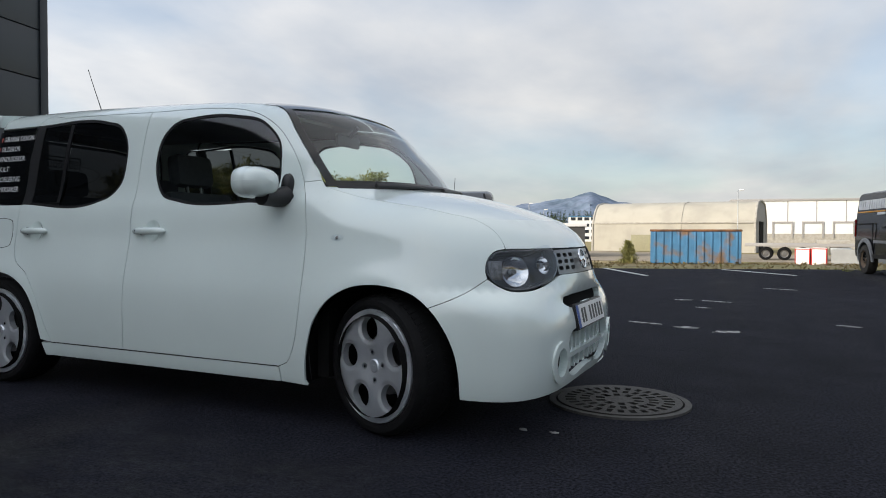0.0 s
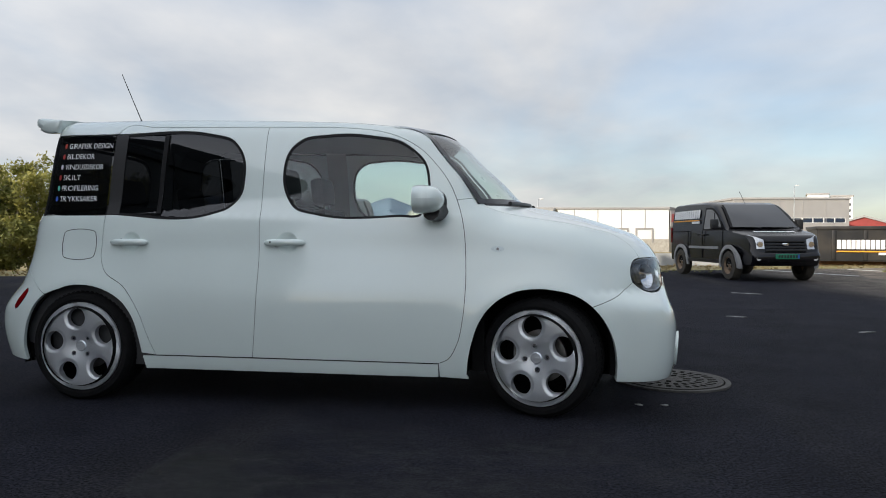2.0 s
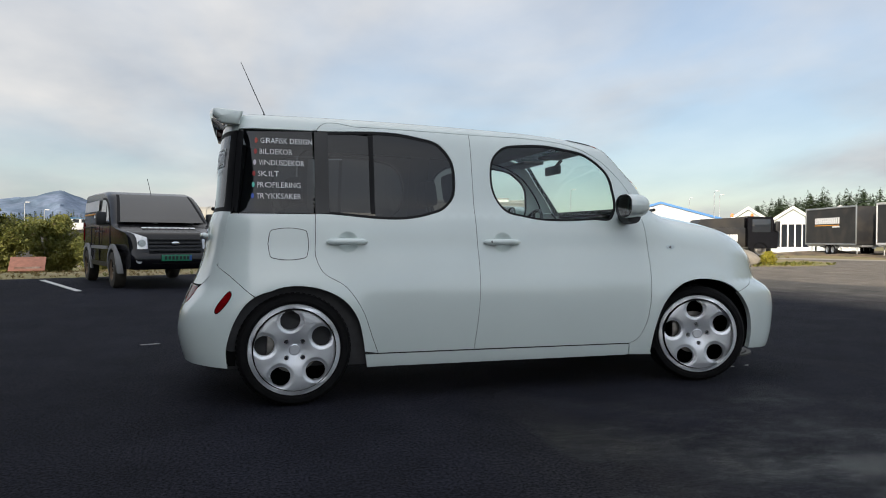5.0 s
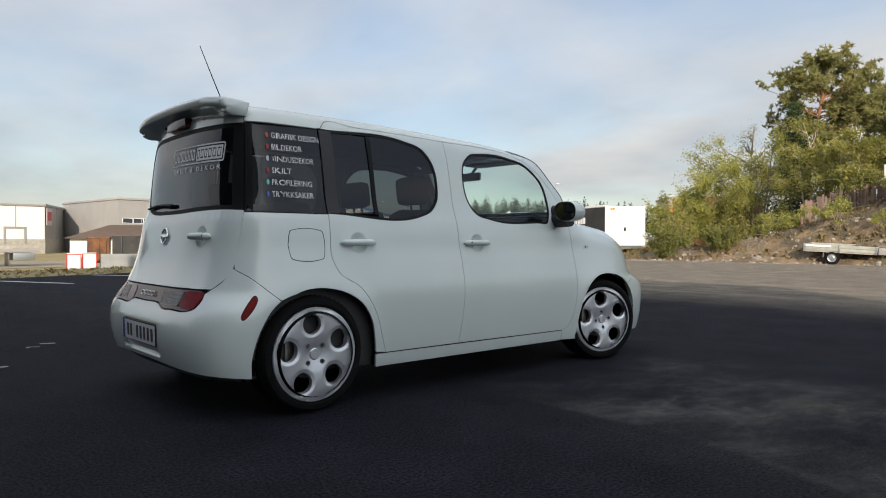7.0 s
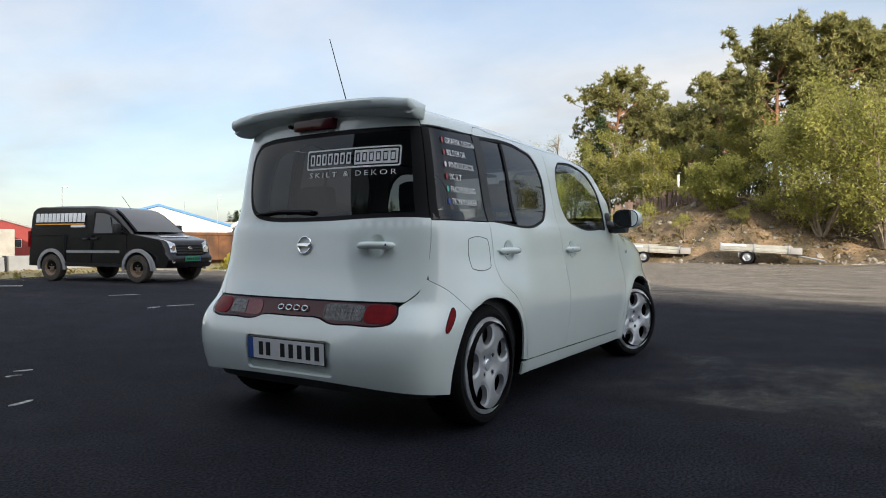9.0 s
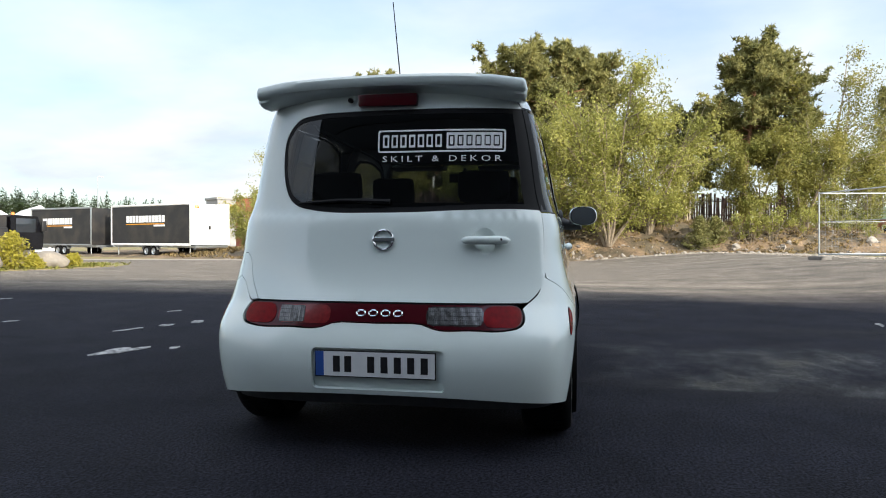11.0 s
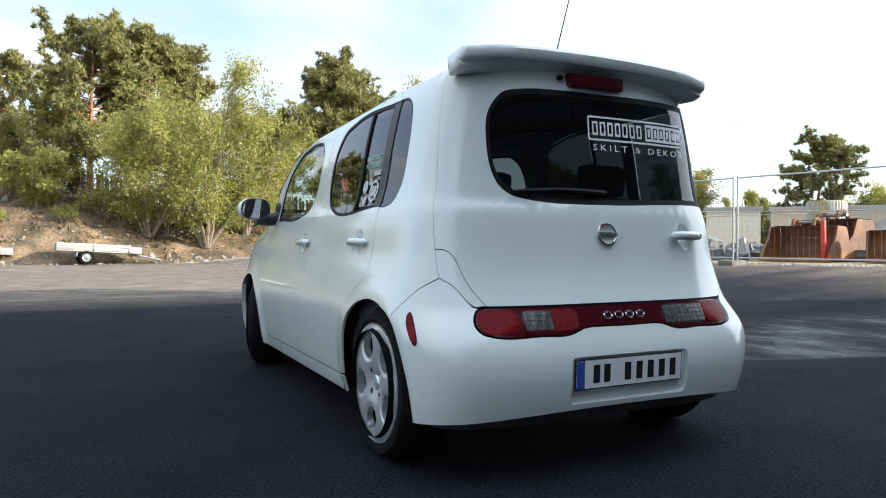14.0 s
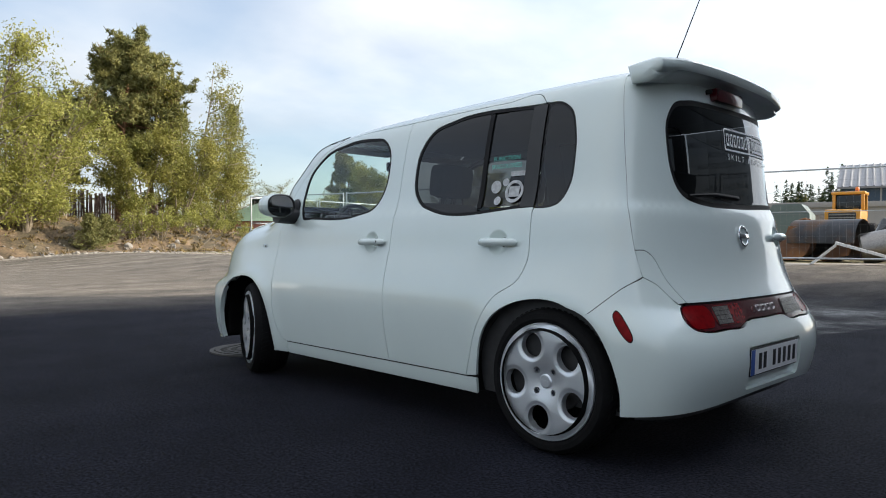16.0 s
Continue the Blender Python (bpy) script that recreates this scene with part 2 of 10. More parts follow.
def spline(pts, step, closed=True):
    """A smooth line through 2D points, cut into pieces of about step. A point may carry a third value 1: a sharp corner there."""
    n = len(pts)
    out = []
    for i in range(n if closed else n - 1):
        p1, p2 = pts[i], pts[(i + 1) % n]
        p0 = pts[i - 1] if closed or i else p1
        p3 = pts[(i + 2) % n] if closed or i < n - 2 else p2
        if len(p1) > 2: p0 = p1
        if len(p2) > 2: p3 = p2
        d = math.hypot(p2[0] - p1[0], p2[1] - p1[1])
        k = max(1, round(d / step))
        def tang(a, b, c):
            la, lb = math.hypot(b[0] - a[0], b[1] - a[1]), math.hypot(c[0] - b[0], c[1] - b[1])
            if la < 1e-9: return (c[0] - b[0], c[1] - b[1])
            if lb < 1e-9: return (b[0] - a[0], b[1] - a[1])
            w = [((b[j] - a[j]) / la * lb + (c[j] - b[j]) / lb * la) / (la + lb) for j in (0, 1)]
            return (w[0] * d, w[1] * d)
        m1 = tang(p0, p1, p2) if p0 is not p1 else (p2[0] - p1[0], p2[1] - p1[1])
        m2 = tang(p1, p2, p3) if p3 is not p2 else (p2[0] - p1[0], p2[1] - p1[1])
        for j in range(k):
            s = j / k
            h = ((1 + 2 * s) * (1 - s) ** 2, s * (1 - s) ** 2, s * s * (3 - 2 * s), s * s * (s - 1))
            out.append(tuple(h[0] * p1[c] + h[1] * m1[c] + h[2] * p2[c] + h[3] * m2[c] for c in (0, 1)))
    if not closed:
        out.append(tuple(pts[-1][:2]))
    return out


def inside(p, poly):
    x, y = p
    c = False
    j = len(poly) - 1
    for i in range(len(poly)):
        xi, yi, xj, yj = *poly[i][:2], *poly[j][:2]
        if (yi > y) != (yj > y) and x < (xj - xi) * (y - yi) / (yj - yi) + xi:
            c = not c
        j = i
    return c


def shrink(poly, d):
    """Moves a closed outline inwards by d (outwards if negative)."""
    n = len(poly)
    area = sum(poly[i - 1][0] * poly[i][1] - poly[i][0] * poly[i - 1][1] for i in range(n))
    sgn = 1 if area > 0 else -1
    out = []
    for i in range(n):
        a, b, c = poly[i - 1], poly[i], poly[(i + 1) % n]
        n1 = Vector((-(b[1] - a[1]), b[0] - a[0])); n2 = Vector((-(c[1] - b[1]), c[0] - b[0]))
        if n1.length < 1e-9 or n2.length < 1e-9:
            out.append(b); continue
        n1.normalize(); n2.normalize()
        k = n1 + n2
        k /= max(k.length_squared / 2, 0.35)
        out.append((b[0] + sgn * d * k.x, b[1] + sgn * d * k.y))
    return out


def surface_mesh(chart, outline, holes=(), step=0.035, offset=0.0, depth=0.0):
    """A mesh over an outline with holes in a chart's plane, laid on the chart, moved out by offset, with its rims turned in by depth.
    Returns the mesh data with the chart's own smooth normals."""
    from mathutils.geometry import delaunay_2d_cdt
    loops = [outline, *holes]
    verts, edges = [], []
    for lp in loops:
        b = len(verts)
        verts += [Vector(p[:2]) for p in lp]
        edges += [(b + i, b + (i + 1) % len(lp)) for i in range(len(lp))]
    rim_of = len(verts)
    us, zs = [p[0] for p in outline], [p[1] for p in outline]
    tree = [Vector(p) for lp in loops for p in [q[:2] for q in lp]]
    arr = np.array([tuple(v) for v in tree])
    i, u = 0, min(us) + step * 0.5
    while u < max(us):
        z = min(zs) + step * (0.5 if i % 2 else 0.9)
        while z < max(zs):
            p = (u, z)
            if inside(p, outline) and not any(inside(p, h) for h in holes):
                if np.min((arr[:, 0] - u) ** 2 + (arr[:, 1] - z) ** 2) > (0.55 * step) ** 2:
                    verts.append(Vector(p))
            z += step
        u += step; i += 1
    vo, _, fo, ov, _, _ = delaunay_2d_cdt(verts, edges, [], 0, 1e-6)
    def place(p):
        e = 0.003
        a = Vector(chart(p[0], p[1]))
        du = Vector(chart(p[0] + e, p[1])) - Vector(chart(p[0] - e, p[1]))
        dz = Vector(chart(p[0], p[1] + e)) - Vector(chart(p[0], p[1] - e))
        nn = du.cross(dz)
        nn = nn.normalized() if nn.length > 1e-12 else Vector((0, 0, 1))
        return a, nn
    pts = [place(v) for v in vo]
    keep = []
    for f in fo:
        c = ((vo[f[0]].x + vo[f[1]].x + vo[f[2]].x) / 3, (vo[f[0]].y + vo[f[1]].y + vo[f[2]].y) / 3)
        if inside(c, outline) and not any(inside(c, h) for h in holes):
            keep.append(tuple(f))
    co = [tuple(a + n * offset) for a, n in pts]
    no = [tuple(n) for a, n in pts]
    faces = list(keep)
    if depth:
        cnt = {}
        for f in keep:
            for k in range(3):
                e = (f[k], f[(k + 1) % 3])
                cnt[tuple(sorted(e))] = cnt.get(tuple(sorted(e)), 0) + 1
        for f in keep:
            for k in range(3):
                e = (f[k], f[(k + 1) % 3])
                if cnt[tuple(sorted(e))] == 1:
                    a, b = e
                    side = (vo[b] - vo[a]).normalized()
                    pa, na = pts[a]; pb, nb = pts[b]
                    nrm = (Vector(co[b]) - Vector(co[a])).cross(na).normalized()
                    base = len(co)
                    co += [co[a], co[b], tuple(Vector(co[b]) - nb * depth), tuple(Vector(co[a]) - na * depth)]
                    no += [tuple(nrm)] * 4
                    faces.append((base + 1, base, base + 3, base + 2))
    me = bpy.data.meshes.new("surface")
    me.from_pydata(co, [], faces)
    me.validate()
    me.shade_smooth()
    me.normals_split_custom_set_from_vertices(no)
    return me


def panel(name, material, parent, outline, holes=(), chart=None, step=0.035, offset=0.0, depth=0.012, gap=0.0016, label=""):
    o = shrink(outline, gap) if gap else outline
    me = surface_mesh(chart or wall, o, holes, step, offset, depth)
    me.name = name
    me.materials.append(material)
    ob = new(name, me)
    ob.parent = parent
    return tagged(ob, label) if label else ob


def seam_tube(bm, chart, pts, r=0.006, offset=-0.009, closed=False):
    line = []
    for p in pts:
        a = Vector(chart(*p)); e = 0.003
        n = (Vector(chart(p[0] + e, p[1])) - Vector(chart(p[0] - e, p[1]))).cross(Vector(chart(p[0], p[1] + e)) - Vector(chart(p[0], p[1] - e))).normalized()
        line.append(a + n * offset)
    return tube(bm, line, r, 5, closed)
# ---- shape of the car body: one wall surface that runs round it, in (u, z) ----
XS_F, XS_R, CORNER = 1.35, -1.40, 1.10
U_F, U_R = XS_F + CORNER, XS_R - CORNER


def table(pairs):
    xs, ys = [p[0] for p in pairs], [p[1] for p in pairs]

    def at(v):
        if v <= xs[0]:
            return ys[0]
        if v >= xs[-1]:
            return ys[-1]
        i = max(k for k in range(len(xs)) if xs[k] <= v)
        i = min(i, len(xs) - 2)
        m = []
        for k in (i, i + 1):
            lo, hi = max(k - 1, 0), min(k + 1, len(xs) - 1)
            m.append((ys[hi] - ys[lo]) / (xs[hi] - xs[lo]))
        h = xs[i + 1] - xs[i]
        s = (v - xs[i]) / h
        return ((1 + 2 * s) * (1 - s) ** 2 * ys[i] + s * (1 - s) ** 2 * h * m[0]
                + s * s * (3 - 2 * s) * ys[i + 1] + s * s * (s - 1) * h * m[1])
    return at


def smooth01(v):
    v = min(max(v, 0.0), 1.0)
    return v * v * (3 - 2 * v)


half_width = table([(0.10, 0.74), (0.18, 0.785), (0.25, 0.803), (0.35, 0.818), (0.50, 0.832), (0.62, 0.830), (0.75, 0.806),
                    (0.85, 0.784), (0.95, 0.772), (1.02, 0.758), (1.06, 0.742), (1.13, 0.722), (1.30, 0.692), (1.43, 0.664),
                    (1.51, 0.640), (1.56, 0.612), (1.585, 0.580), (1.60, 0.540)])
nose = table([(0.10, 1.93), (0.14, 1.965), (0.20, 1.99), (0.30, 2.008), (0.45, 2.010), (0.52, 1.998), (0.58, 1.975), (0.64, 1.985), (0.70, 1.975), (0.79, 1.95),
              (0.86, 1.91), (0.90, 1.87), (0.95, 1.80)])
tail = table([(0.15, -1.80), (0.20, -1.845), (0.26, -1.868), (0.32, -1.884), (0.40, -1.895), (0.48, -1.886), (0.56, -1.855), (0.64, -1.825), (0.72, -1.79),
              (0.80, -1.765), (0.91, -1.744), (1.00, -1.728), (1.06, -1.705), (1.39, -1.674), (1.55, -1.652), (1.60, -1.63)])
fender_top = table([(0.90, 1.14), (1.00, 1.085), (1.10, 1.05), (1.26, 1.025), (1.45, 0.995), (1.62, 0.965), (1.76, 0.93), (1.86, 0.895), (2.0, 0.87)])
rail_drop = table([(-1.7, 0.0), (-1.2, 0.0), (-0.7, -0.008), (-0.23, -0.022), (0.22, -0.042), (0.42, -0.062), (0.60, -0.085), (0.8, -0.11)])


def squareness(z, front):
    """How square the body's corners are in plan: the bumpers squarer than what stands above them."""
    return 2.5 + 2.1 * (1 - smooth01((z - 0.555) / 0.10)) if front else 3.2 + 1.7 * (1 - smooth01((z - 0.50) / 0.155))


def corner(s, z, front):
    """Along and across the corner, each from 0 to 1, at the share s of the way round it."""
    n0, n = (2.5 if front else 3.2), squareness(z, front)
    ang = (1 - s) * math.pi / 2
    a, b = max(math.cos(ang), 0.0) ** (2 / n0), max(math.sin(ang), 0.0) ** (2 / n0)
    k = (a ** n + b ** n) ** (-1 / n)
    return a * k, b * k


def corner_share(a, b, z, front):
    """The share of the way round the corner at which it lies at a along or b across it."""
    n0, n = (2.5 if front else 3.2), squareness(z, front)
    if b is None:
        b = max(1 - a ** n, 0.0) ** (1 / n)
    else:
        a = max(1 - b ** n, 0.0) ** (1 / n)
    return 1 - math.atan2(b ** (n0 / 2), a ** (n0 / 2)) / (math.pi / 2)


def wall(u, z):
    """The place of the body's wall at u, round the car from the right side's middle, and the reference height z."""
    side = -1.0
    if u > U_F:
        u, side = 2 * U_F - u, 1.0
    if u < U_R:
        u, side = 2 * U_R - u, 1.0
    w = half_width(z)
    if u > XS_F:
        a, b = corner((u - XS_F) / CORNER, z, True)
        x, y = XS_F + (nose(z) - XS_F) * a, w * b
    elif u < XS_R:
        a, b = corner((XS_R - u) / CORNER, z, False)
        x, y = XS_R - (XS_R - tail(z)) * a, w * b
    else:
        x, y = u, w
    y *= 1 - 0.022 * smooth01((abs(x) - 0.7) / 1.0)
    if x > 0.85:
        zh = fender_top(x)
        t = min(max((z - (zh - 0.17)) / 0.18, 0.0), 0.98)
        y *= 1 - smooth01((x - 0.85) / 0.3) * 0.26 * (1 - math.sqrt(1 - t * t))
    for xc in (-1.265, 1.265):
        r = math.hypot(x - xc, z - 0.305)
        y += 0.014 * math.exp(-((r - 0.36) / 0.075) ** 2) * smooth01(y / 0.6)
    zz = z + rail_drop(x) * smooth01((z - 1.08) / 0.45)
    return (x, side * y, zz)




def u_rear(y, z):
    """u of the rear's point at y."""
    u = XS_R - CORNER * corner_share(None, min(abs(y) / half_width(z), 1.0), z, False)
    return u if y <= 0 else 2 * U_R - u




def mirror_u(u):
    return 2 * U_R - u


# ---- ground, yard asphalt, verges ----
def ground_mat(name, base, streak, patch, rough, streak_scale, fine_bump, streak_amt=(0.52, 0.70), sunlit_dust=None, damp=()):
    """Tarmac or gravel: two tones in large patches, long streaks of dust, fine stones."""
    m = bpy.data.materials.new(name)
    m.use_nodes = True
    n, l = m.node_tree.nodes, m.node_tree.links
    b = n["Principled BSDF"]
    tc = n.new("ShaderNodeTexCoord")
    def noise_tex(scale, detail, mapping=None, rough_=0.5):
        t = n.new("ShaderNodeTexNoise"); t.inputs["Scale"].default_value, t.inputs["Detail"].default_value = scale, detail
        t.inputs["Roughness"].default_value = rough_
        if mapping:
            mp = n.new("ShaderNodeMapping"); mp.inputs["Rotation"].default_value = (0, 0, mapping[0]); mp.inputs["Scale"].default_value = mapping[1]
            l.new(tc.outputs["Object"], mp.inputs[0]); l.new(mp.outputs[0], t.inputs["Vector"])
        else:
            l.new(tc.outputs["Object"], t.inputs["Vector"])
        return t.outputs["Fac"]
    def ramp(fac, lo, hi, c0, c1):
        r = n.new("ShaderNodeValToRGB")
        r.color_ramp.elements[0].position, r.color_ramp.elements[1].position = lo, hi
        r.color_ramp.elements[0].color, r.color_ramp.elements[1].color = rgba(c0), rgba(c1)
        l.new(fac, r.inputs[0])
        return r.outputs[0]
    def mix(fac, a, c, mode='MIX'):
        x = n.new("ShaderNodeMix"); x.data_type = 'RGBA'; x.blend_type = mode
        if isinstance(fac, float): x.inputs[0].default_value = fac
        else: l.new(fac, x.inputs[0])
        if isinstance(a, tuple): x.inputs[6].default_value = rgba(a)
        else: l.new(a, x.inputs[6])
        if isinstance(c, tuple): x.inputs[7].default_value = rgba(c)
        else: l.new(c, x.inputs[7])
        return x.outputs[2]
    col = ramp(noise_tex(0.16, 6), 0.40, 0.62, base, patch)
    st = ramp(noise_tex(1.0, 5, (0.30, streak_scale), 0.6), streak_amt[0], streak_amt[1], (0, 0, 0), (1, 1, 1))
    far = ramp(noise_tex(0.07, 3), 0.42, 0.60, (0.15, 0.15, 0.15), (1, 1, 1))
    st = mix(1.0, st, far, 'MULTIPLY')
    col = mix(st, col, streak)
    sx = n.new("ShaderNodeSeparateXYZ"); l.new(tc.outputs["Object"], sx.inputs[0])
    def calc(op, a, c, d=None):
        x = n.new("ShaderNodeMath"); x.operation = op
        for i, v in enumerate((a, c) if d is None else (a, c, d)):
            if isinstance(v, (int, float)): x.inputs[i].default_value = v
            else: l.new(v, x.inputs[i])
        return x.outputs[0]
    if sunlit_dust:
        # dust from the gravel, swept into tracks; outwards, sunlit brightness painted into the colour
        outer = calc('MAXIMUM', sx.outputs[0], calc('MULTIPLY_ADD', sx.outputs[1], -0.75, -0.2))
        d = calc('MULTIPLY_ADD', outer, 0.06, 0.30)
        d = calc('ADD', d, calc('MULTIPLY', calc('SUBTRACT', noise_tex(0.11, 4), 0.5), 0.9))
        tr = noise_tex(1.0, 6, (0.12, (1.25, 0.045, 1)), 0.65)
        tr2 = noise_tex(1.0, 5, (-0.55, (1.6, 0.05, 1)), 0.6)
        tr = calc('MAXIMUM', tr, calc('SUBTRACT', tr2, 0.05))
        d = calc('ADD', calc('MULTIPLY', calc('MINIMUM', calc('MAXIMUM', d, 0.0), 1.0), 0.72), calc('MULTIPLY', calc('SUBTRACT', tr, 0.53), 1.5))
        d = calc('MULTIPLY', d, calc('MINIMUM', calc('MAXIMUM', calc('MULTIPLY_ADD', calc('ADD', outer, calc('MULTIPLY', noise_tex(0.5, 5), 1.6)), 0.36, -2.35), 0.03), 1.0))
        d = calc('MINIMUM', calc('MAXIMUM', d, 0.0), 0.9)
        col = mix(d, col, sunlit_dust)
    grains = ramp(noise_tex(72, 5, None, 0.8), 0.40, 0.64, (0.18, 0.18, 0.18), (2.7, 2.7, 2.7))
    col = mix(1.0, col, ramp(noise_tex(1.7, 6, None, 0.65), 0.3, 0.7, (0.7, 0.7, 0.7), (1.35, 1.35, 1.35)), 'MULTIPLY')
    col = mix(1.0, col, grains, 'MULTIPLY')
    l.new(col, b.inputs["Base Color"])
    b.inputs["Roughness"].default_value = rough
    b.inputs["Specular IOR Level"].default_value = 0.10
    if damp:
        # a patch still damp: smoother, with one clear edge and fading out elsewhere
        x0, slope, y0, x1, y1, y2 = damp
        clamp = lambda v: calc('MINIMUM', calc('MAXIMUM', v, 0.0), 1.0)
        ragged = calc('SUBTRACT', noise_tex(0.9, 8, None, 0.65), 0.5)
        west = calc('SUBTRACT', sx.outputs[0], calc('MULTIPLY_ADD', calc('MINIMUM', calc('SUBTRACT', sx.outputs[1], y0), 0.0), slope, x0))
        west = clamp(calc('MULTIPLY', calc('ADD', west, calc('MULTIPLY', ragged, 0.35)), 14.0))
        east = clamp(calc('MULTIPLY', calc('ADD', calc('SUBTRACT', x1, sx.outputs[0]), calc('MULTIPLY', ragged, 3.2)), 0.9))
        north = clamp(calc('MULTIPLY', calc('ADD', calc('SUBTRACT', y1, sx.outputs[1]), calc('MULTIPLY', ragged, 1.6)), 1.6))
        south = clamp(calc('MULTIPLY', calc('SUBTRACT', sx.outputs[1], y2), 0.8))
        dry = clamp(calc('MULTIPLY_ADD', noise_tex(1.0, 7, (0.15, (0.75, 1.15, 1)), 0.75), 4.5, -1.75))
        wet = calc('MULTIPLY', calc('MULTIPLY', west, east), calc('MULTIPLY', calc('MULTIPLY', north, south), dry))
        col = mix(calc('MULTIPLY', wet, 0.78), col, (0.0034, 0.0037, 0.0052))
        l.new(col, b.inputs["Base Color"])
        l.new(calc('MULTIPLY_ADD', wet, 0.30 - rough, rough), b.inputs["Roughness"])
        l.new(calc('MULTIPLY_ADD', wet, 0.14, 0.10), b.inputs["Specular IOR Level"])
    bp = n.new("ShaderNodeBump"); bp.inputs["Strength"].default_value, bp.inputs["Distance"].default_value = fine_bump, 0.02
    l.new(noise_tex(80, 5, None, 0.75), bp.inputs["Height"]); l.new(bp.outputs[0], b.inputs["Normal"])
    return m


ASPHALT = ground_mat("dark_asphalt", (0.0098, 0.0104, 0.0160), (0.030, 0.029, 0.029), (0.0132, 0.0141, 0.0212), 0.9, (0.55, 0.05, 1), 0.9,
                     sunlit_dust=(0.215, 0.186, 0.150), damp=(-0.28, 0.28, -2.3, 2.0, -0.95, -8.0))
DRYGRASS = mat("dry_grass_soil", (0.25, 0.195, 0.09), 0.95, vary=0.3, scale=1.2, fine=0.35, fine_scale=18, second=(0.20, 0.18, 0.06), second_scale=0.3, bump=0.6, bump_scale=12)
GRAVEL = mat("pale_gravel", (0.33, 0.29, 0.24), 0.9, vary=0.25, scale=3, fine=0.4, fine_scale=45, bump=0.8, bump_scale=50)
WHITE_LINE = mat("worn_line_paint", (0.62, 0.62, 0.60), 0.6, vary=0.25, scale=9, second=(0.2, 0.2, 0.2), second_scale=14, second_cut=(0.58, 0.72))


def ground_z(x, y):
    z = -1.15 * smooth01(((y - 0.39 * x - 14.6) / 1.07 - 1) / 26)
    z += 0.42 * smooth01((-y + 0.2 * x - 6.0) / 7)
    return z


bm = bmesh.new()
xs = sorted({*np.linspace(-60, 70, 88).round(2), *np.linspace(-3000, -60, 12).round(1), *np.linspace(70, 3000, 12).round(1)})
grid_mesh(bm, [[(x, y, ground_z(x, y) - 0.03) for x in xs] for y in xs])
ground = link_mesh("ground", bm, DRYGRASS)
tagged(ground, "dry spring grass and bare soil round the yard", "ground", kind="structure")


def sheet(name, outline, material, lift, label, category, step=1.2, smooth_step=1.0, kind="structure", sharp=False):
    o = outline if sharp else spline(outline, smooth_step)
    me = surface_mesh(lambda x, y: (x, y, ground_z(x, y)), o, (), step, lift, 0.02)
    me.materials.append(material)
    ob = new(name, me)
    return tagged(ob, label, category, kind=kind)


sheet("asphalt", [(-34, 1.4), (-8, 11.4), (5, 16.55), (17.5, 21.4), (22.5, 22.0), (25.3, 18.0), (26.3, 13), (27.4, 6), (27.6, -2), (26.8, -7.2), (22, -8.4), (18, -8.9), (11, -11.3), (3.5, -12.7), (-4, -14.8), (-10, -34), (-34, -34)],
      ASPHALT, 0.0, "dark new asphalt yard, faint tyre dust streaks, outer part painted sunlit", "asphalt")
sheet("gravel_verge", [(22.3, 22.4), (25.6, 18.5), (26.6, 13), (27.7, 6), (27.9, -2), (27.1, -7.4), (22, -8.8), (18, -9.3), (11, -11.7), (3.5, -13.1), (-4, -15.2), (-4, -17), (3.5, -15), (11, -13.4), (18, -11), (24, -10.8), (28.5, -9.5), (29.3, -2), (29.2, 6), (28, 13), (27.2, 19), (24, 24.5)],
      GRAVEL, -0.012, "pale gravel strip along the asphalt edge", "gravel")
sheet("service_road", [(-60, 60), (40, 60), (120, 85), (120, 92), (40, 68), (-60, 67)], mat("dirt_track", (0.25, 0.21, 0.155), 0.95, vary=0.25, scale=1.5, fine=0.3, fine_scale=20, bump=0.5, bump_scale=14), 0.01, "pale dirt service road beyond the verge", "road")
for a, b in (((-0.97, 14.3), (0.51, 11.5)), ((1.8, 14.9), (3.33, 13.0)), ((-8.0, 11.2), (-6.75, 7.9)), ((-5.6, 11.6), (-4.2, 8.2)), ((10.3, 18.2), (11.6, 15.4)), ((7.6, 17.2), (8.9, 14.2)), ((13.0, 19.4), (14.2, 16.6))):
    d = (Vector(b) - Vector(a)).normalized(); s = Vector((-d.y, d.x)) * 0.05
    o = [tuple(Vector(a) - s), tuple(Vector(b) - s), tuple(Vector(b) + s), tuple(Vector(a) + s)]
    sheet("parking_line", o, WHITE_LINE, 0.006, "worn white painted parking bay line", "line", 0.5, sharp=True)
rng = random.Random(4)
CHALK = mat("white_spill", (0.33, 0.33, 0.325), 0.6, vary=0.3, scale=20, second=(0.05, 0.05, 0.05), second_scale=14, second_cut=(0.44, 0.58))


def blot(cx, cy, a, b, ang, seed, k=26, ragged=0.35):
    r = random.Random(seed)
    ph = [(r.uniform(0, 6.28), r.uniform(0.3, 1.0) / (j + 1)) for j in range(7)]
    pts = []
    for i in range(k):
        t = 2 * math.pi * i / k
        f = 1 + ragged * sum(w * math.sin((j + 2) * t + p) for j, (p, w) in enumerate(ph))
        x, y = a * f * math.cos(t), b * f * math.sin(t)
        pts.append((cx + x * math.cos(ang) - y * math.sin(ang), cy + x * math.sin(ang) + y * math.cos(ang)))
    return pts


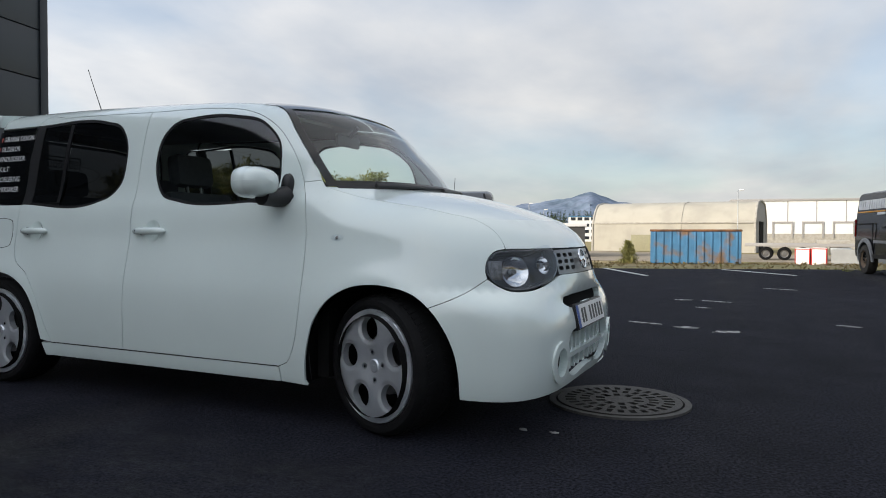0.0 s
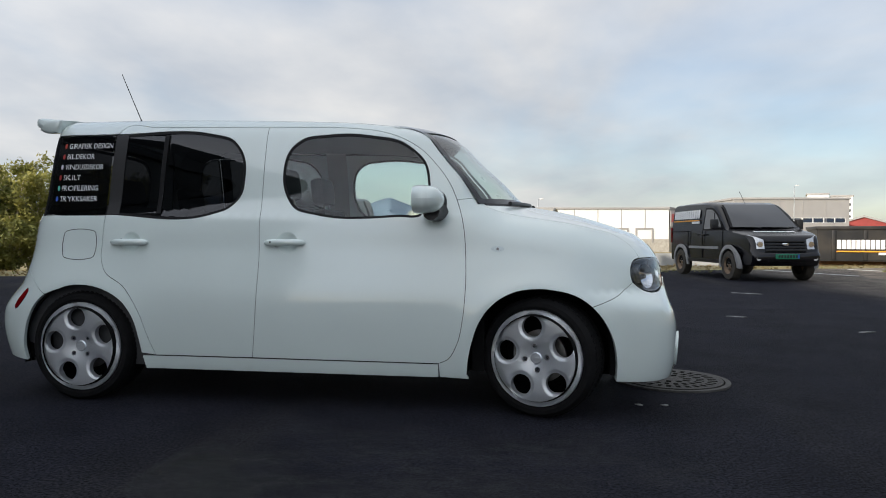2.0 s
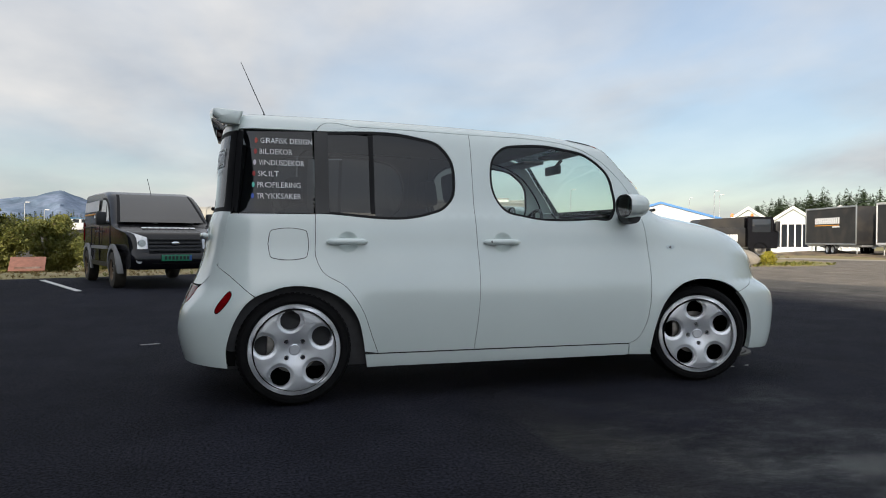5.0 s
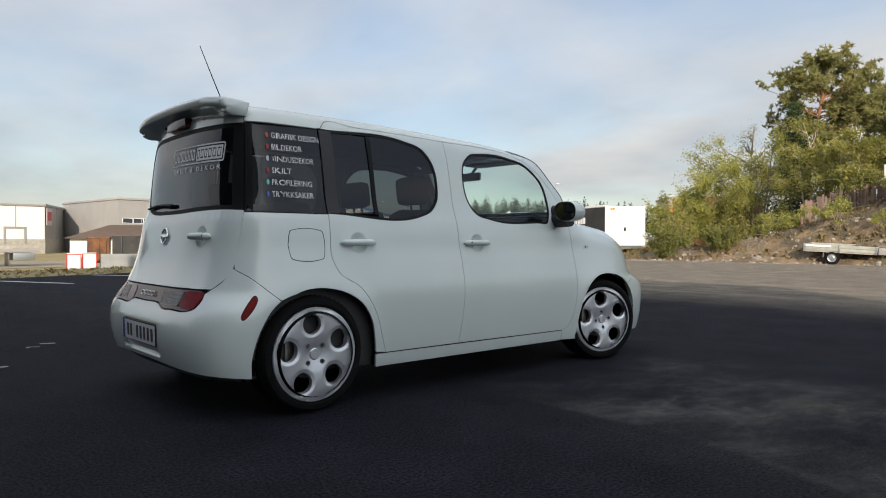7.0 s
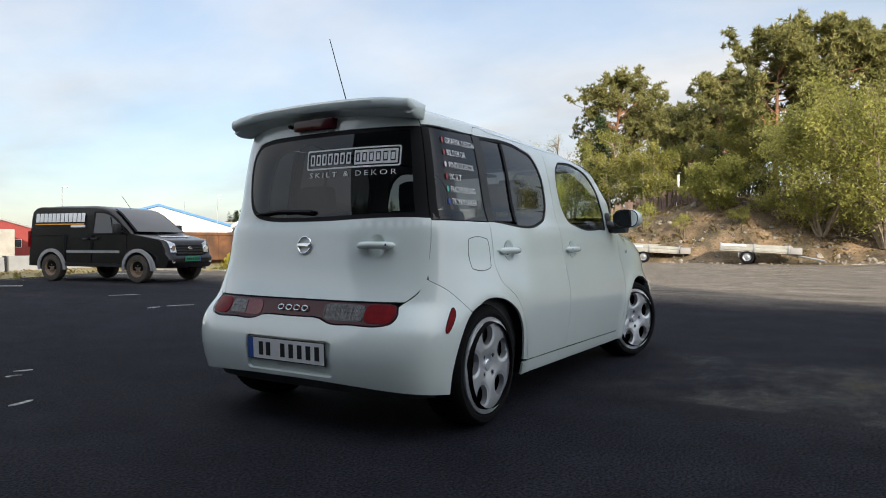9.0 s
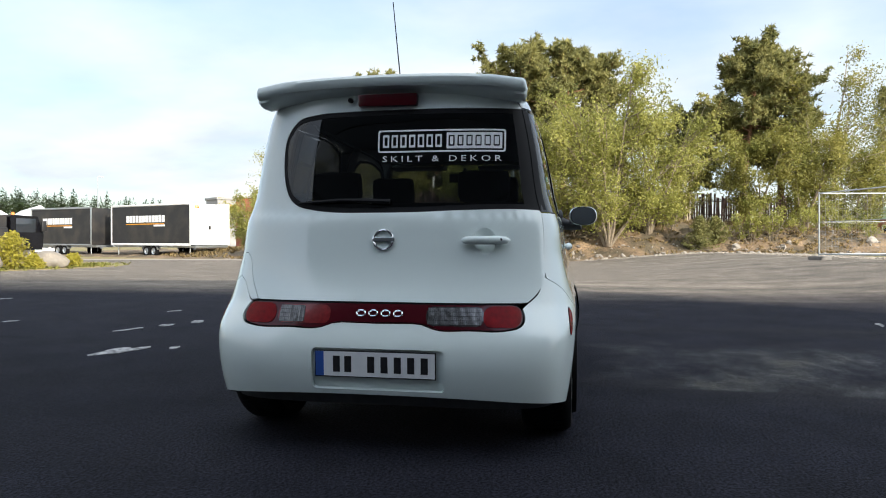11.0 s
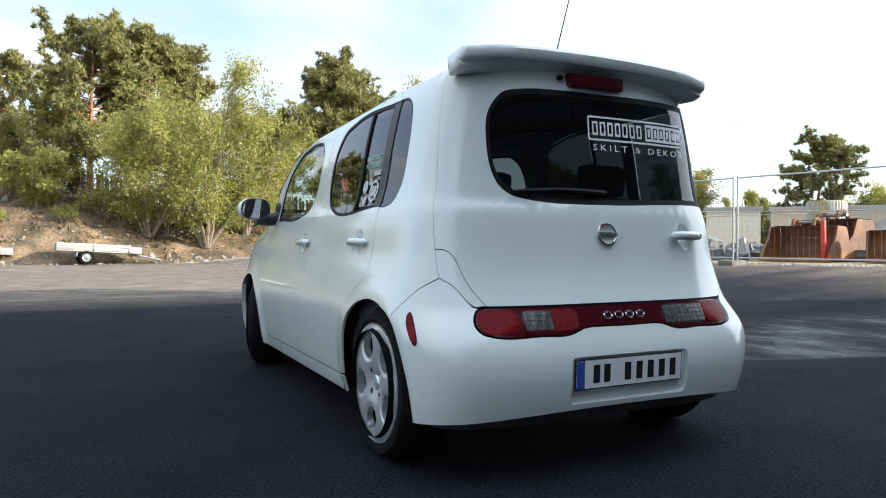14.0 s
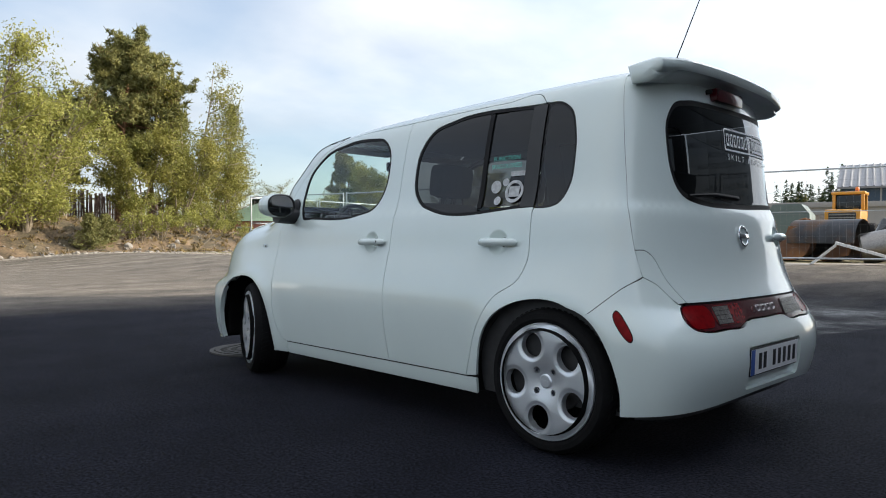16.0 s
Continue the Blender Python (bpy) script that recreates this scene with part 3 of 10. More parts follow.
for i, (x, y, a, b) in enumerate(((2.12, 3.46, 0.13, 0.05), (1.72, 3.62, 0.14, 0.05), (1.79, 6.29, 0.10, 0.05), (2.19, 6.24, 0.16, 0.05), (2.11, 5.37, 0.08, 0.04), (0.45, 2.85, 0.26, 0.10), (2.48, 3.3, 0.15, 0.05),
                                  (0.70, 2.5, 0.07, 0.04), (-2.3, 1.7, 0.06, 0.025), (3.5, 4.2, 0.10, 0.04), (-1.9, 2.6, 0.05, 0.02), (-1.75, 2.75, 0.05, 0.02), (4.6, 7.9, 0.22, 0.07), (3.0, 8.8, 0.2, 0.06), (3.65, -4.17, 0.12, 0.04), (3.2, -4.64, 0.20, 0.06), (3.4, -5.28, 0.13, 0.05), (4.31, -5.33, 0.06, 0.03), (4.4, 3.0, 0.07, 0.025), (1.81, -0.42, 0.025, 0.010), (1.95, -0.41, 0.02, 0.009))):
    sheet("white_mark", blot(x, y, a, b, rng.uniform(-0.5, 0.5), i), CHALK, 0.004, "small whitish spill mark on the asphalt", "mark", 0.3, 0.05, kind="stuff")

# drain cover by the front bumper
IRON = mat("cast_iron", (0.032, 0.03, 0.028), 0.7, 0.2, 0.3, 30, fine=0.3, fine_scale=120, bump=0.3, bump_scale=160)
DUST = mat("dusty_rim", (0.055, 0.053, 0.05), 0.85, vary=0.3, scale=20)
cover = thing("manhole_cover", "round cast-iron drain cover with radial slots, set in the asphalt", "manhole cover", at=pose(2.10, 0.28, ground_z(2.1, 0.28) + 0.004))
slots = []
for ring_r, cnt, ln in ((0.10, 10, 0.05), (0.175, 20, 0.05), (0.25, 28, 0.055)):
    for k in range(cnt):
        a = 2 * math.pi * k / cnt
        w = 0.5 * 0.55 * 2 * math.pi * ring_r / cnt
        slots.append([(r * math.cos(a) - s * math.sin(a), r * math.sin(a) + s * math.cos(a)) for r, s in ((ring_r - ln / 2, -w), (ring_r + ln / 2, -w), (ring_r + ln / 2, w), (ring_r - ln / 2, w))])
circle = lambda r, n: [(r * math.cos(2 * math.pi * k / n), r * math.sin(2 * math.pi * k / n)) for k in range(n)]
flat_chart = lambda x, y: (x, y, 0.0)
me = surface_mesh(flat_chart, circle(0.315, 56), slots, 0.04, 0.012, 0.03)
me.materials.append(IRON); ob = new("grate", me); ob.parent = cover
me = surface_mesh(flat_chart, circle(0.358, 56), [circle(0.325, 56)], 0.05, 0.008, 0.012)
me.materials.append(DUST); ob = new("cover_frame", me); ob.parent = cover
me = surface_mesh(flat_chart, circle(0.33, 40), [], 0.1, 0.002, 0.0)
me.materials.append(UNDER); ob = new("drain_pit", me); ob.parent = cover
sheet("grass_verge", [(10.8, 16.4), (13.0, 15.6), (16.0, 14.8), (19.0, 15.6), (21.0, 18.0), (22.0, 21.6), (17.5, 20.9), (13.5, 19.3)], DRYGRASS, 0.012, "dry grass verge with boulders beside the asphalt", "grass verge")


# ---- the white car: body panels ----
def ref(x, z):
    """The wall's reference height that comes to lie at the height z."""
    r = z
    for _ in range(12):
        r = z - rail_drop(x) * smooth01((r - 1.08) / 0.45)
    return r


def R(pts):
    return [(p[0], ref(p[0], p[1]), *p[2:]) for p in pts]


def flip_left(pts):
    return [(mirror_u(p[0]), *p[1:]) for p in pts][::-1]


car = thing("car", "boxy white compact car with dark tinted rear windows, parked on asphalt", "car")

seam_mid = [(-0.23, 1.55, 1), (-0.23, 1.27), (-0.226, 0.95), (-0.218, 0.79), (-0.218, 0.64), (-0.23, 0.45), (-0.25, 0.268, 1)]
seam_quarter = [(-1.15, 1.037, 1), (-1.152, 0.90), (-1.15, 0.80), (-1.12, 0.73), (-0.99, 0.64), (-0.90, 0.51), (-0.845, 0.36), (-0.81, 0.268, 1)]
seam_roof = [(-1.135, 1.512, 1), (-1.11, 1.543), (-0.90, 1.547), (-0.23, 1.55), (0.25, 1.56), (0.42, 1.555), (0.55, 1.525), (0.65, 1.47), (0.74, 1.36), (0.80, 1.24), (0.845, 1.115)]
seam_door = [(0.845, 1.115), (0.875, 1.02), (0.90, 0.80), (0.90, 0.62), (0.89, 0.51), (0.85, 0.35), (0.81, 0.288), (0.76, 0.265, 1)]
arch_rear = [(-0.876, 0.19, 1), (-0.884, 0.26), (-0.90, 0.36), (-0.925, 0.457), (-0.993, 0.558), (-1.081, 0.613), (-1.19, 0.643), (-1.281, 0.647), (-1.365, 0.631), (-1.428, 0.598), (-1.482, 0.55), (-1.527, 0.475), (-1.567, 0.381), (-1.592, 0.31), (-1.600, 0.215, 1)]
arch_front = [(0.906, 0.19, 1), (0.916, 0.289), (0.935, 0.378), (0.978, 0.493), (1.044, 0.577), (1.138, 0.635), (1.254, 0.656), (1.355, 0.648), (1.435, 0.618), (1.503, 0.567), (1.555, 0.489), (1.594, 0.395), (1.609, 0.314), (1.618, 0.195, 1)]
pillar_front = [(0.93, 1.125, 1), (0.975, 1.075, 1)]
screen_side = [(0.46, 1.60), (0.57, 1.59), (0.66, 1.56), (0.75, 1.46), (0.83, 1.335), (0.92, 1.15), (0.955, 1.09)]
hood_side = [(0.955, 1.09), (1.10, 1.043), (1.26, 1.015), (1.45, 0.985), (1.60, 0.962), (1.70, 0.95), (1.76, 0.939)]
hood_front = [(1.76, 0.939), (1.826, 0.905), (1.864, 0.86), (1.882, 0.812, 1)]
lamp_head = [(1.758, 0.725), (1.772, 0.765), (1.805, 0.792), (1.882, 0.806), (2.02, 0.807), (2.20, 0.807), (2.215, 0.775), (2.205, 0.72), (2.165, 0.682), (2.06, 0.652), (1.96, 0.641), (1.86, 0.648), (1.79, 0.68)]
seam_bumper_f = [(1.503, 0.571), (1.565, 0.594), (1.663, 0.636), (1.764, 0.688)]
seam_bumper_r = [(-1.436, 0.594), (-1.515, 0.647), (-1.622, 0.698), (-1.81, 0.752)]
seam_gate_r = [(-1.72, 1.575), (-1.735, 1.30), (-1.757, 1.045), (-1.785, 0.88), (-1.822, 0.76), (-1.90, 0.695), (-1.985, 0.652)]
seam_gate_l = [(-3.42, 1.575, 1), (-3.36, 1.30), (-3.30, 1.05), (-3.252, 0.856, 1), (-3.17, 0.853), (-3.12, 0.833), (-3.03, 0.74), (-2.93, 0.652, 1)]

glass_front = R([(-0.12, 1.27), (-0.085, 1.405), (-0.01, 1.463), (0.09, 1.478), (0.38, 1.47), (0.54, 1.432), (0.66, 1.335), (0.70, 1.21), (0.695, 1.08), (0.66, 1.03), (0.54, 1.022), (0.09, 1.032), (-0.04, 1.07), (-0.10, 1.155)])
glass_rear = [(-1.146, 1.04, 1), (-1.146, 1.505, 1), (-0.56, 1.508), (-0.43, 1.475), (-0.355, 1.38), (-0.337, 1.25), (-0.355, 1.14), (-0.42, 1.072), (-0.51, 1.04)]


def line(pts, step=0.022):
    return spline(pts, step, closed=False)


def ring(pts, step=0.02):
    return spline(pts, step)




# outlines of the right side
rear_arch, front_arch = line(arch_rear), line(arch_front)
ra_cut = min(range(len(rear_arch)), key=lambda i: math.hypot(rear_arch[i][0] + 1.432, rear_arch[i][1] - 0.596))
fa_cut = min(range(len(front_arch)), key=lambda i: math.hypot(front_arch[i][0] - 1.503, front_arch[i][1] - 0.567))
door_front = line(seam_mid)[::-1] + line(seam_roof)[[round(p[0], 3) >= -0.225 for p in line(seam_roof)].index(True):] + line(seam_door)[1:] + line([(0.76, 0.265), (-0.25, 0.268)])[1:-1]
roof_back = [p for p in line(seam_roof) if p[0] < -0.235]
rear_open_edge = line([(-1.150, 1.04, 1), (-0.51, 1.04), (-0.42, 1.072), (-0.355, 1.14), (-0.337, 1.25), (-0.355, 1.38), (-0.43, 1.475), (-0.56, 1.508), (-1.13, 1.508, 1)])
door_rear = rear_open_edge + roof_back + line(seam_mid) + line([(-0.25, 0.268), (-0.81, 0.268)])[1:-1] + line(seam_quarter)[::-1][:-1]
quarter_r = (line(seam_quarter) + [p for p in rear_arch[:ra_cut + 1] if p[1] > 0.27] + line(seam_bumper_r)
             + line([(-1.822, 0.76), (-1.785, 0.88), (-1.757, 1.037)])[1:] + line([(-1.757, 1.037), (-1.15, 1.037)])[1:-1])
rail_r = (line([(-1.72, 1.508), (-1.14, 1.508)])[:-1] + line(seam_roof) + [(0.93, 1.125)] + line([(0.92, 1.15), (0.83, 1.335), (0.75, 1.46), (0.66, 1.56), (0.57, 1.59), (0.46, 1.60)])
          + line([(0.46, 1.60), (-1.70, 1.60)])[1:] + [(-1.715, 1.57)])
sill_r = line([(-0.884, 0.264), (0.76, 0.261)]) + [(0.76, 0.192)] + line([(0.74, 0.190), (-0.872, 0.19)])
fender_r = (line(seam_door) + [(0.765, 0.192)] + [(0.92, 0.188)] + front_arch[1:fa_cut + 1] + line(seam_bumper_f) + line([(1.757, 0.715), (1.758, 0.735), (1.772, 0.768), (1.805, 0.796), (1.878, 0.811)])
            + line(hood_front)[::-1][1:] + line(hood_side)[::-1][1:] + [(0.93, 1.125)])


def both_sides(name, outline, holes=(), material=PAINT, **kw):
    a = panel(name, material, car, outline, holes, **kw)
    b = panel(name, material, car, flip_left(outline), [flip_left(h) for h in holes], **kw)
    return a, b


HAND_Z = 0.884


def bowl_ring(u, z, r=0.060):
    return [(u + r * math.cos(2 * math.pi * k / 28), z + r * math.sin(2 * math.pi * k / 28)) for k in range(28)]


def bowl(u, z, parent, r=0.060, depth=0.024):
    """The round hollow behind a handle."""
    def chart(a, b):
        p = Vector(wall(a, b))
        n = Vector((0, -1 if a > U_R else 1, 0)) if abs(a - U_R) > 1.0 else Vector((-1, 0, 0))
        d = math.hypot(a - u, b - z) / r
        return p - n * depth * max(0.0, 1 - d * d) ** 1.3
    return panel("handle_bowl", PAINT, parent, bowl_ring(u, z, r), chart=chart, step=0.008, gap=0.0, depth=0.0)


doors_f = both_sides("front_door", door_front, [ring(glass_front), bowl_ring(-0.065, HAND_Z)])
both_sides("front_fender", fender_r, step=0.03)
both_sides("sill_panel", sill_r)
doors_r_right = panel("rear_door", PAINT, car, door_rear, [bowl_ring(-0.975, HAND_Z)])
panel("quarter_panel", PAINT, car, quarter_r)
panel("roof_rail", PAINT, car, rail_r)

# left side: rear door with a frame, a rounded quarter window and a wide pillar
glass_quarter_l = flip_left([(-1.155, 1.035, 1), (-1.155, 1.505, 1), (-1.22, 1.502), (-1.285, 1.46), (-1.322, 1.36), (-1.332, 1.24), (-1.318, 1.12), (-1.275, 1.05), (-1.22, 1.035)])
doors_r_left = panel("rear_door", PAINT, car, flip_left(door_rear), [bowl_ring(mirror_u(-0.975), HAND_Z)])
for u, d in ((-0.065, doors_f[0]), (mirror_u(-0.065), doors_f[1]), (-0.975, doors_r_right), (mirror_u(-0.975), doors_r_left)):
    bowl(u, HAND_Z, d)
pillar_edge = line([(-1.155, 1.035), (-1.22, 1.035), (-1.275, 1.05), (-1.318, 1.12), (-1.332, 1.24), (-1.322, 1.36), (-1.285, 1.46), (-1.22, 1.502), (-1.155, 1.508)])
gate_l_upper = line([(-1.748, 0.856), (-1.70, 1.05), (-1.64, 1.30), (-1.58, 1.575)])
quarter_l = (line(seam_quarter)[1:] + [p for p in rear_arch[:ra_cut + 1] if p[1] > 0.27] + line([*seam_bumper_r[:3], (-1.80, 0.752)])
             + gate_l_upper + line([(-1.575, 1.60), (0.46, 1.60)]) + line([(0.46, 1.60), (0.57, 1.59), (0.66, 1.56), (0.75, 1.46), (0.83, 1.335), (0.92, 1.15)])[1:] + [(0.93, 1.125)]
             + line(seam_roof)[::-1] + pillar_edge[::-1])
panel("quarter_panel", PAINT, car, flip_left(quarter_l))

# ---- tailgate, rear bumper and lamp bar ----
def rear_pts(pts):
    return [(u_rear(p[0], p[1]), p[1], *p[2:]) for p in pts]


def rear_rect(y0, y1, z0, z1, r, step=0.02):
    """A rounded rectangle on the rear wall."""
    pts = []
    for cy, cz, a0 in ((y1 - r, z1 - r, 0), (y0 + r, z1 - r, 90), (y0 + r, z0 + r, 180), (y1 - r, z0 + r, 270)):
        pts += [(cy + r * math.cos(radians(a0 + k * 22.5)), cz + r * math.sin(radians(a0 + k * 22.5))) for k in range(5)]
    out = []
    for a, b in zip(pts, pts[1:] + pts[:1]):
        k = max(1, round(math.hypot(b[0] - a[0], b[1] - a[1]) / step))
        out += [(a[0] + (b[0] - a[0]) * j / k, a[1] + (b[1] - a[1]) * j / k) for j in range(k)]
    return rear_pts(out)


glass_gate = rear_pts([(-0.60, 1.052), (-0.30, 1.046), (0.0, 1.038), (0.20, 1.038), (0.35, 1.051), (0.43, 1.071), (0.475, 1.108), (0.502, 1.175), (0.512, 1.27), (0.502, 1.38), (0.45, 1.457), (0.35, 1.486), (0.20, 1.494), (0.0, 1.497), (-0.40, 1.498)])
gate_edge = line([(-1.757, 1.048)] + glass_gate + [(-1.726, 1.50)])
gate_low = line([(-1.757, 1.045), (-1.785, 0.88), (-1.822, 0.76), (-1.90, 0.695), (-1.985, 0.652)])
bar_top = line(rear_pts([(-0.605, 0.650), (-0.3, 0.650), (0.0, 0.650), (0.3, 0.650), (0.59, 0.650)]))
gate_paint = gate_edge + line([(-1.722, 1.575), (-3.42, 1.575)], 0.03) + line(seam_gate_l)[1:] + bar_top[::-1][1:-1] + gate_low[::-1][:-1]
gate_bowl = (u_rear(-0.455, 0.912), 0.912)
tailgate = panel("tailgate", PAINT, car, gate_paint, [bowl_ring(*gate_bowl, 0.058)], label="white tailgate with a wraparound rear window")
bowl(*gate_bowl, tailgate, 0.058)
lamp_bar_pts = rear_pts([(-0.625, 0.60), (-0.612, 0.632), (-0.575, 0.645, 1), (0.575, 0.645, 1), (0.622, 0.632), (0.638, 0.60), (0.622, 0.563), (0.575, 0.549), (0.40, 0.547), (0.245, 0.550), (0.20, 0.566), (0.0, 0.568), (-0.20, 0.566), (-0.245, 0.550), (-0.40, 0.547), (-0.565, 0.549), (-0.612, 0.563)])
lamp_bar = ring(lamp_bar_pts)
bump_top_r = line([(-1.81, 0.752), (-1.822, 0.757), (-1.90, 0.69), (-1.985, 0.65)])
bump_top_l = [(mirror_u(p[0]), p[1]) for p in line([(-1.80, 0.752), (-1.90, 0.72), (-1.96, 0.68), (-2.0, 0.65)])]
lamp_under = line(rear_pts([(-0.605, 0.645), (-0.622, 0.63), (-0.633, 0.60), (-0.618, 0.558), (-0.565, 0.543), (-0.40, 0.541), (-0.245, 0.545), (-0.20, 0.561), (0.0, 0.563), (0.20, 0.561), (0.245, 0.545), (0.40, 0.541), (0.575, 0.543), (0.63, 0.558), (0.646, 0.60), (0.628, 0.634), (0.60, 0.648)]))
side_r = rear_arch[ra_cut:]
bumper_r = ([(-1.436, 0.591)] + line(seam_bumper_r)[1:] + bump_top_r[1:] + lamp_under[1:-1] + bump_top_l[::-1] + [(mirror_u(p[0]), p[1]) for p in line(seam_bumper_r)[::-1][1:-1]]
            + [(mirror_u(p[0]), p[1]) for p in side_r] + line([(mirror_u(-1.64), 0.218), (mirror_u(-1.95), 0.240), (mirror_u(-2.3), 0.258), (-2.5, 0.262), (-2.3, 0.258), (-1.95, 0.240), (-1.64, 0.218)]) + side_r[::-1][:-1])
recess = rear_rect(-0.303, 0.283, 0.284, 0.460, 0.022)
bumper_rear = panel("rear_bumper", PAINT, car, bumper_r, [recess], step=0.032, depth=0.02)
corner_l = line(seam_gate_l)[[round(p[1], 2) <= 0.86 for p in line(seam_gate_l)].index(True):] + [(-2.985, 0.648)] + bump_top_l[::-1][1:] + [(-3.225, 0.80)]
panel("corner_piece", PAINT, car, corner_l)
panel("plate_recess", PAINT, car, recess, offset=-0.018, gap=0, depth=0)

# ---- roof, windscreen, bonnet ----
def width_rows(edge_pts, bulge, crown, rows_power=2.2, crown_power=2.6, cols=29):
    rows = []
    for i, (u, z) in enumerate(edge_pts):
        e = wall(u, z)
        s = i / (len(edge_pts) - 1)
        row = []
        for k in range(cols):
            q = -1 + 2 * k / (cols - 1)
            q = math.copysign(abs(q) ** 0.8, q)
            row.append((e[0] + bulge(s) * (1 - abs(q) ** rows_power), -q * e[1] * -1, e[2] + crown(s) * (1 - abs(q) ** crown_power)))
        rows.append(row)
    return rows


bm = bmesh.new()
grid_mesh(bm, width_rows(spline([(-1.60, 1.60), (-1.2, 1.60), (-0.6, 1.60), (0.0, 1.60), (0.46, 1.60)], 0.07, False), lambda s: -0.03 + 0.12 * smooth01((s - 0.55) / 0.45), lambda s: 0.030 + 0.010 * math.sin(math.pi * s)))
roof = part("roof_panel", bm, PAINT, car)
bm = bmesh.new()
screen_rows = width_rows(line(screen_side, 0.03), lambda s: 0.09 + 0.13 * s, lambda s: 0.020 * (1 - s) ** 1.5 + 0.012)
grid_mesh(bm, screen_rows)
windscreen = part("windscreen", bm, SCREEN, car, "clear curved windscreen")
windscreen.visible_shadow = False
bm = bmesh.new()
he = line(hood_side, 0.04)
rows = []
c1, f1 = wall(*he[0]), wall(1.76, 0.939)
for i, e in enumerate(he):
    r = i / (len(he) - 1)
    E = wall(*e)
    row = []
    for k in range(33):
        q = -1 + 2 * k / 32
        C = (c1[0] + 0.22 * (1 - abs(q) ** 2.2), q * -c1[1], c1[2] + 0.015 * (1 - q * q))
        F = wall(U_F + q * (U_F - 1.76), 0.939)
        D = [E[j] - ((1 - r) * c1[j] + r * f1[j]) for j in range(3)]
        w = q * q
        row.append(((1 - r) * C[0] + r * F[0] + D[0] * w, (1 - r) * C[1] + r * F[1] - D[1] * q,
                    (1 - r) * C[2] + r * F[2] + D[2] * w + 0.022 * math.sin(math.pi * r) * (1 - q * q)))
    row = [(row[0][0], row[0][1], row[0][2] - 0.02)] + row + [(row[-1][0], row[-1][1], row[-1][2] - 0.02)]
    rows.append(row)
grid_mesh(bm, rows, True)
hood = part("bonnet", bm, PAINT, car)
front_top = line(hood_front)[::-1]
hood_lip = [p for p in front_top] + line([(1.76, 0.939), (2 * U_F - 1.76, 0.939)], 0.03)[1:-1] + [(2 * U_F - p[0], p[1]) for p in front_top[::-1]] + line([(2 * U_F - 1.882, 0.812), (1.882, 0.812)], 0.03)[1:-1]
panel("bonnet_front", PAINT, car, hood_lip, gap=0.0)

# ---- front bumper ----
def front_mirror(pts):
    return [(2 * U_F - p[0], p[1]) for p in pts[::-1]]


under_lamp = line([(1.764, 0.688), (1.79, 0.672), (1.86, 0.641), (1.96, 0.634), (2.06, 0.645), (2.165, 0.674), (2.21, 0.69), (2.30, 0.693), (2.45, 0.693)])
half = front_arch[fa_cut:][::-1] + line(seam_bumper_f)[:-1] + under_lamp
low = line([(1.64, 0.192), (1.8, 0.19), (2.05, 0.197), (2.3, 0.205), (2.45, 0.205)])
bumper_f = half + front_mirror(half)[1:] + front_mirror(low)[1:-1] + low[::-1][:-1]
slot = ring([(2.205, 0.572), (2.215, 0.592), (2.26, 0.597), (2.45, 0.599), (2.64, 0.597), (2.685, 0.592), (2.695, 0.572), (2.66, 0.553), (2.45, 0.556), (2.24, 0.553)])
mouth = ring([(2.185, 0.39), (2.20, 0.417), (2.45, 0.428), (2.70, 0.417), (2.715, 0.39), (2.715, 0.285), (2.69, 0.256), (2.45, 0.248), (2.21, 0.256), (2.185, 0.285)])
fog = ring([(2.108 + 0.050 * math.cos(a * math.pi / 6), 0.325 + 0.070 * math.sin(a * math.pi / 6)) for a in range(12)])
bumper_front = panel("front_bumper", PAINT, car, bumper_f, [slot, mouth, fog, front_mirror(fog)], step=0.03, depth=0.03)


# ---- car: glass, seals, liners ----
def wall_frame(u, z, out=0.0, chart=None):
    """A pose on the wall: x along u, y up, z outwards."""
    c = chart or wall
    e = 0.004
    p = Vector(c(u, z))
    a = (Vector(c(u + e, z)) - Vector(c(u - e, z))).normalized()
    b = Vector(c(u, z + e)) - Vector(c(u, z - e))
    n = a.cross(b).normalized()
    b = n.cross(a)
    m = Matrix((a, b, n)).transposed().to_4x4()
    m.translation = p + n * out
    return m


def pane(name, outline, material, offset=-0.006, label="", parent=None):
    ob = panel(name, material, parent or car, outline, step=0.03, offset=offset, depth=0, gap=0.0, label=label)
    ob.visible_shadow = False
    return ob


def seal_ring(outline, width, parent, name="window_seal", offset=-0.003, chart=None):
    return panel(name, SEAL, parent, outline, [shrink(outline, width)], step=0.05, offset=offset, depth=0.006, gap=0.0, chart=chart)


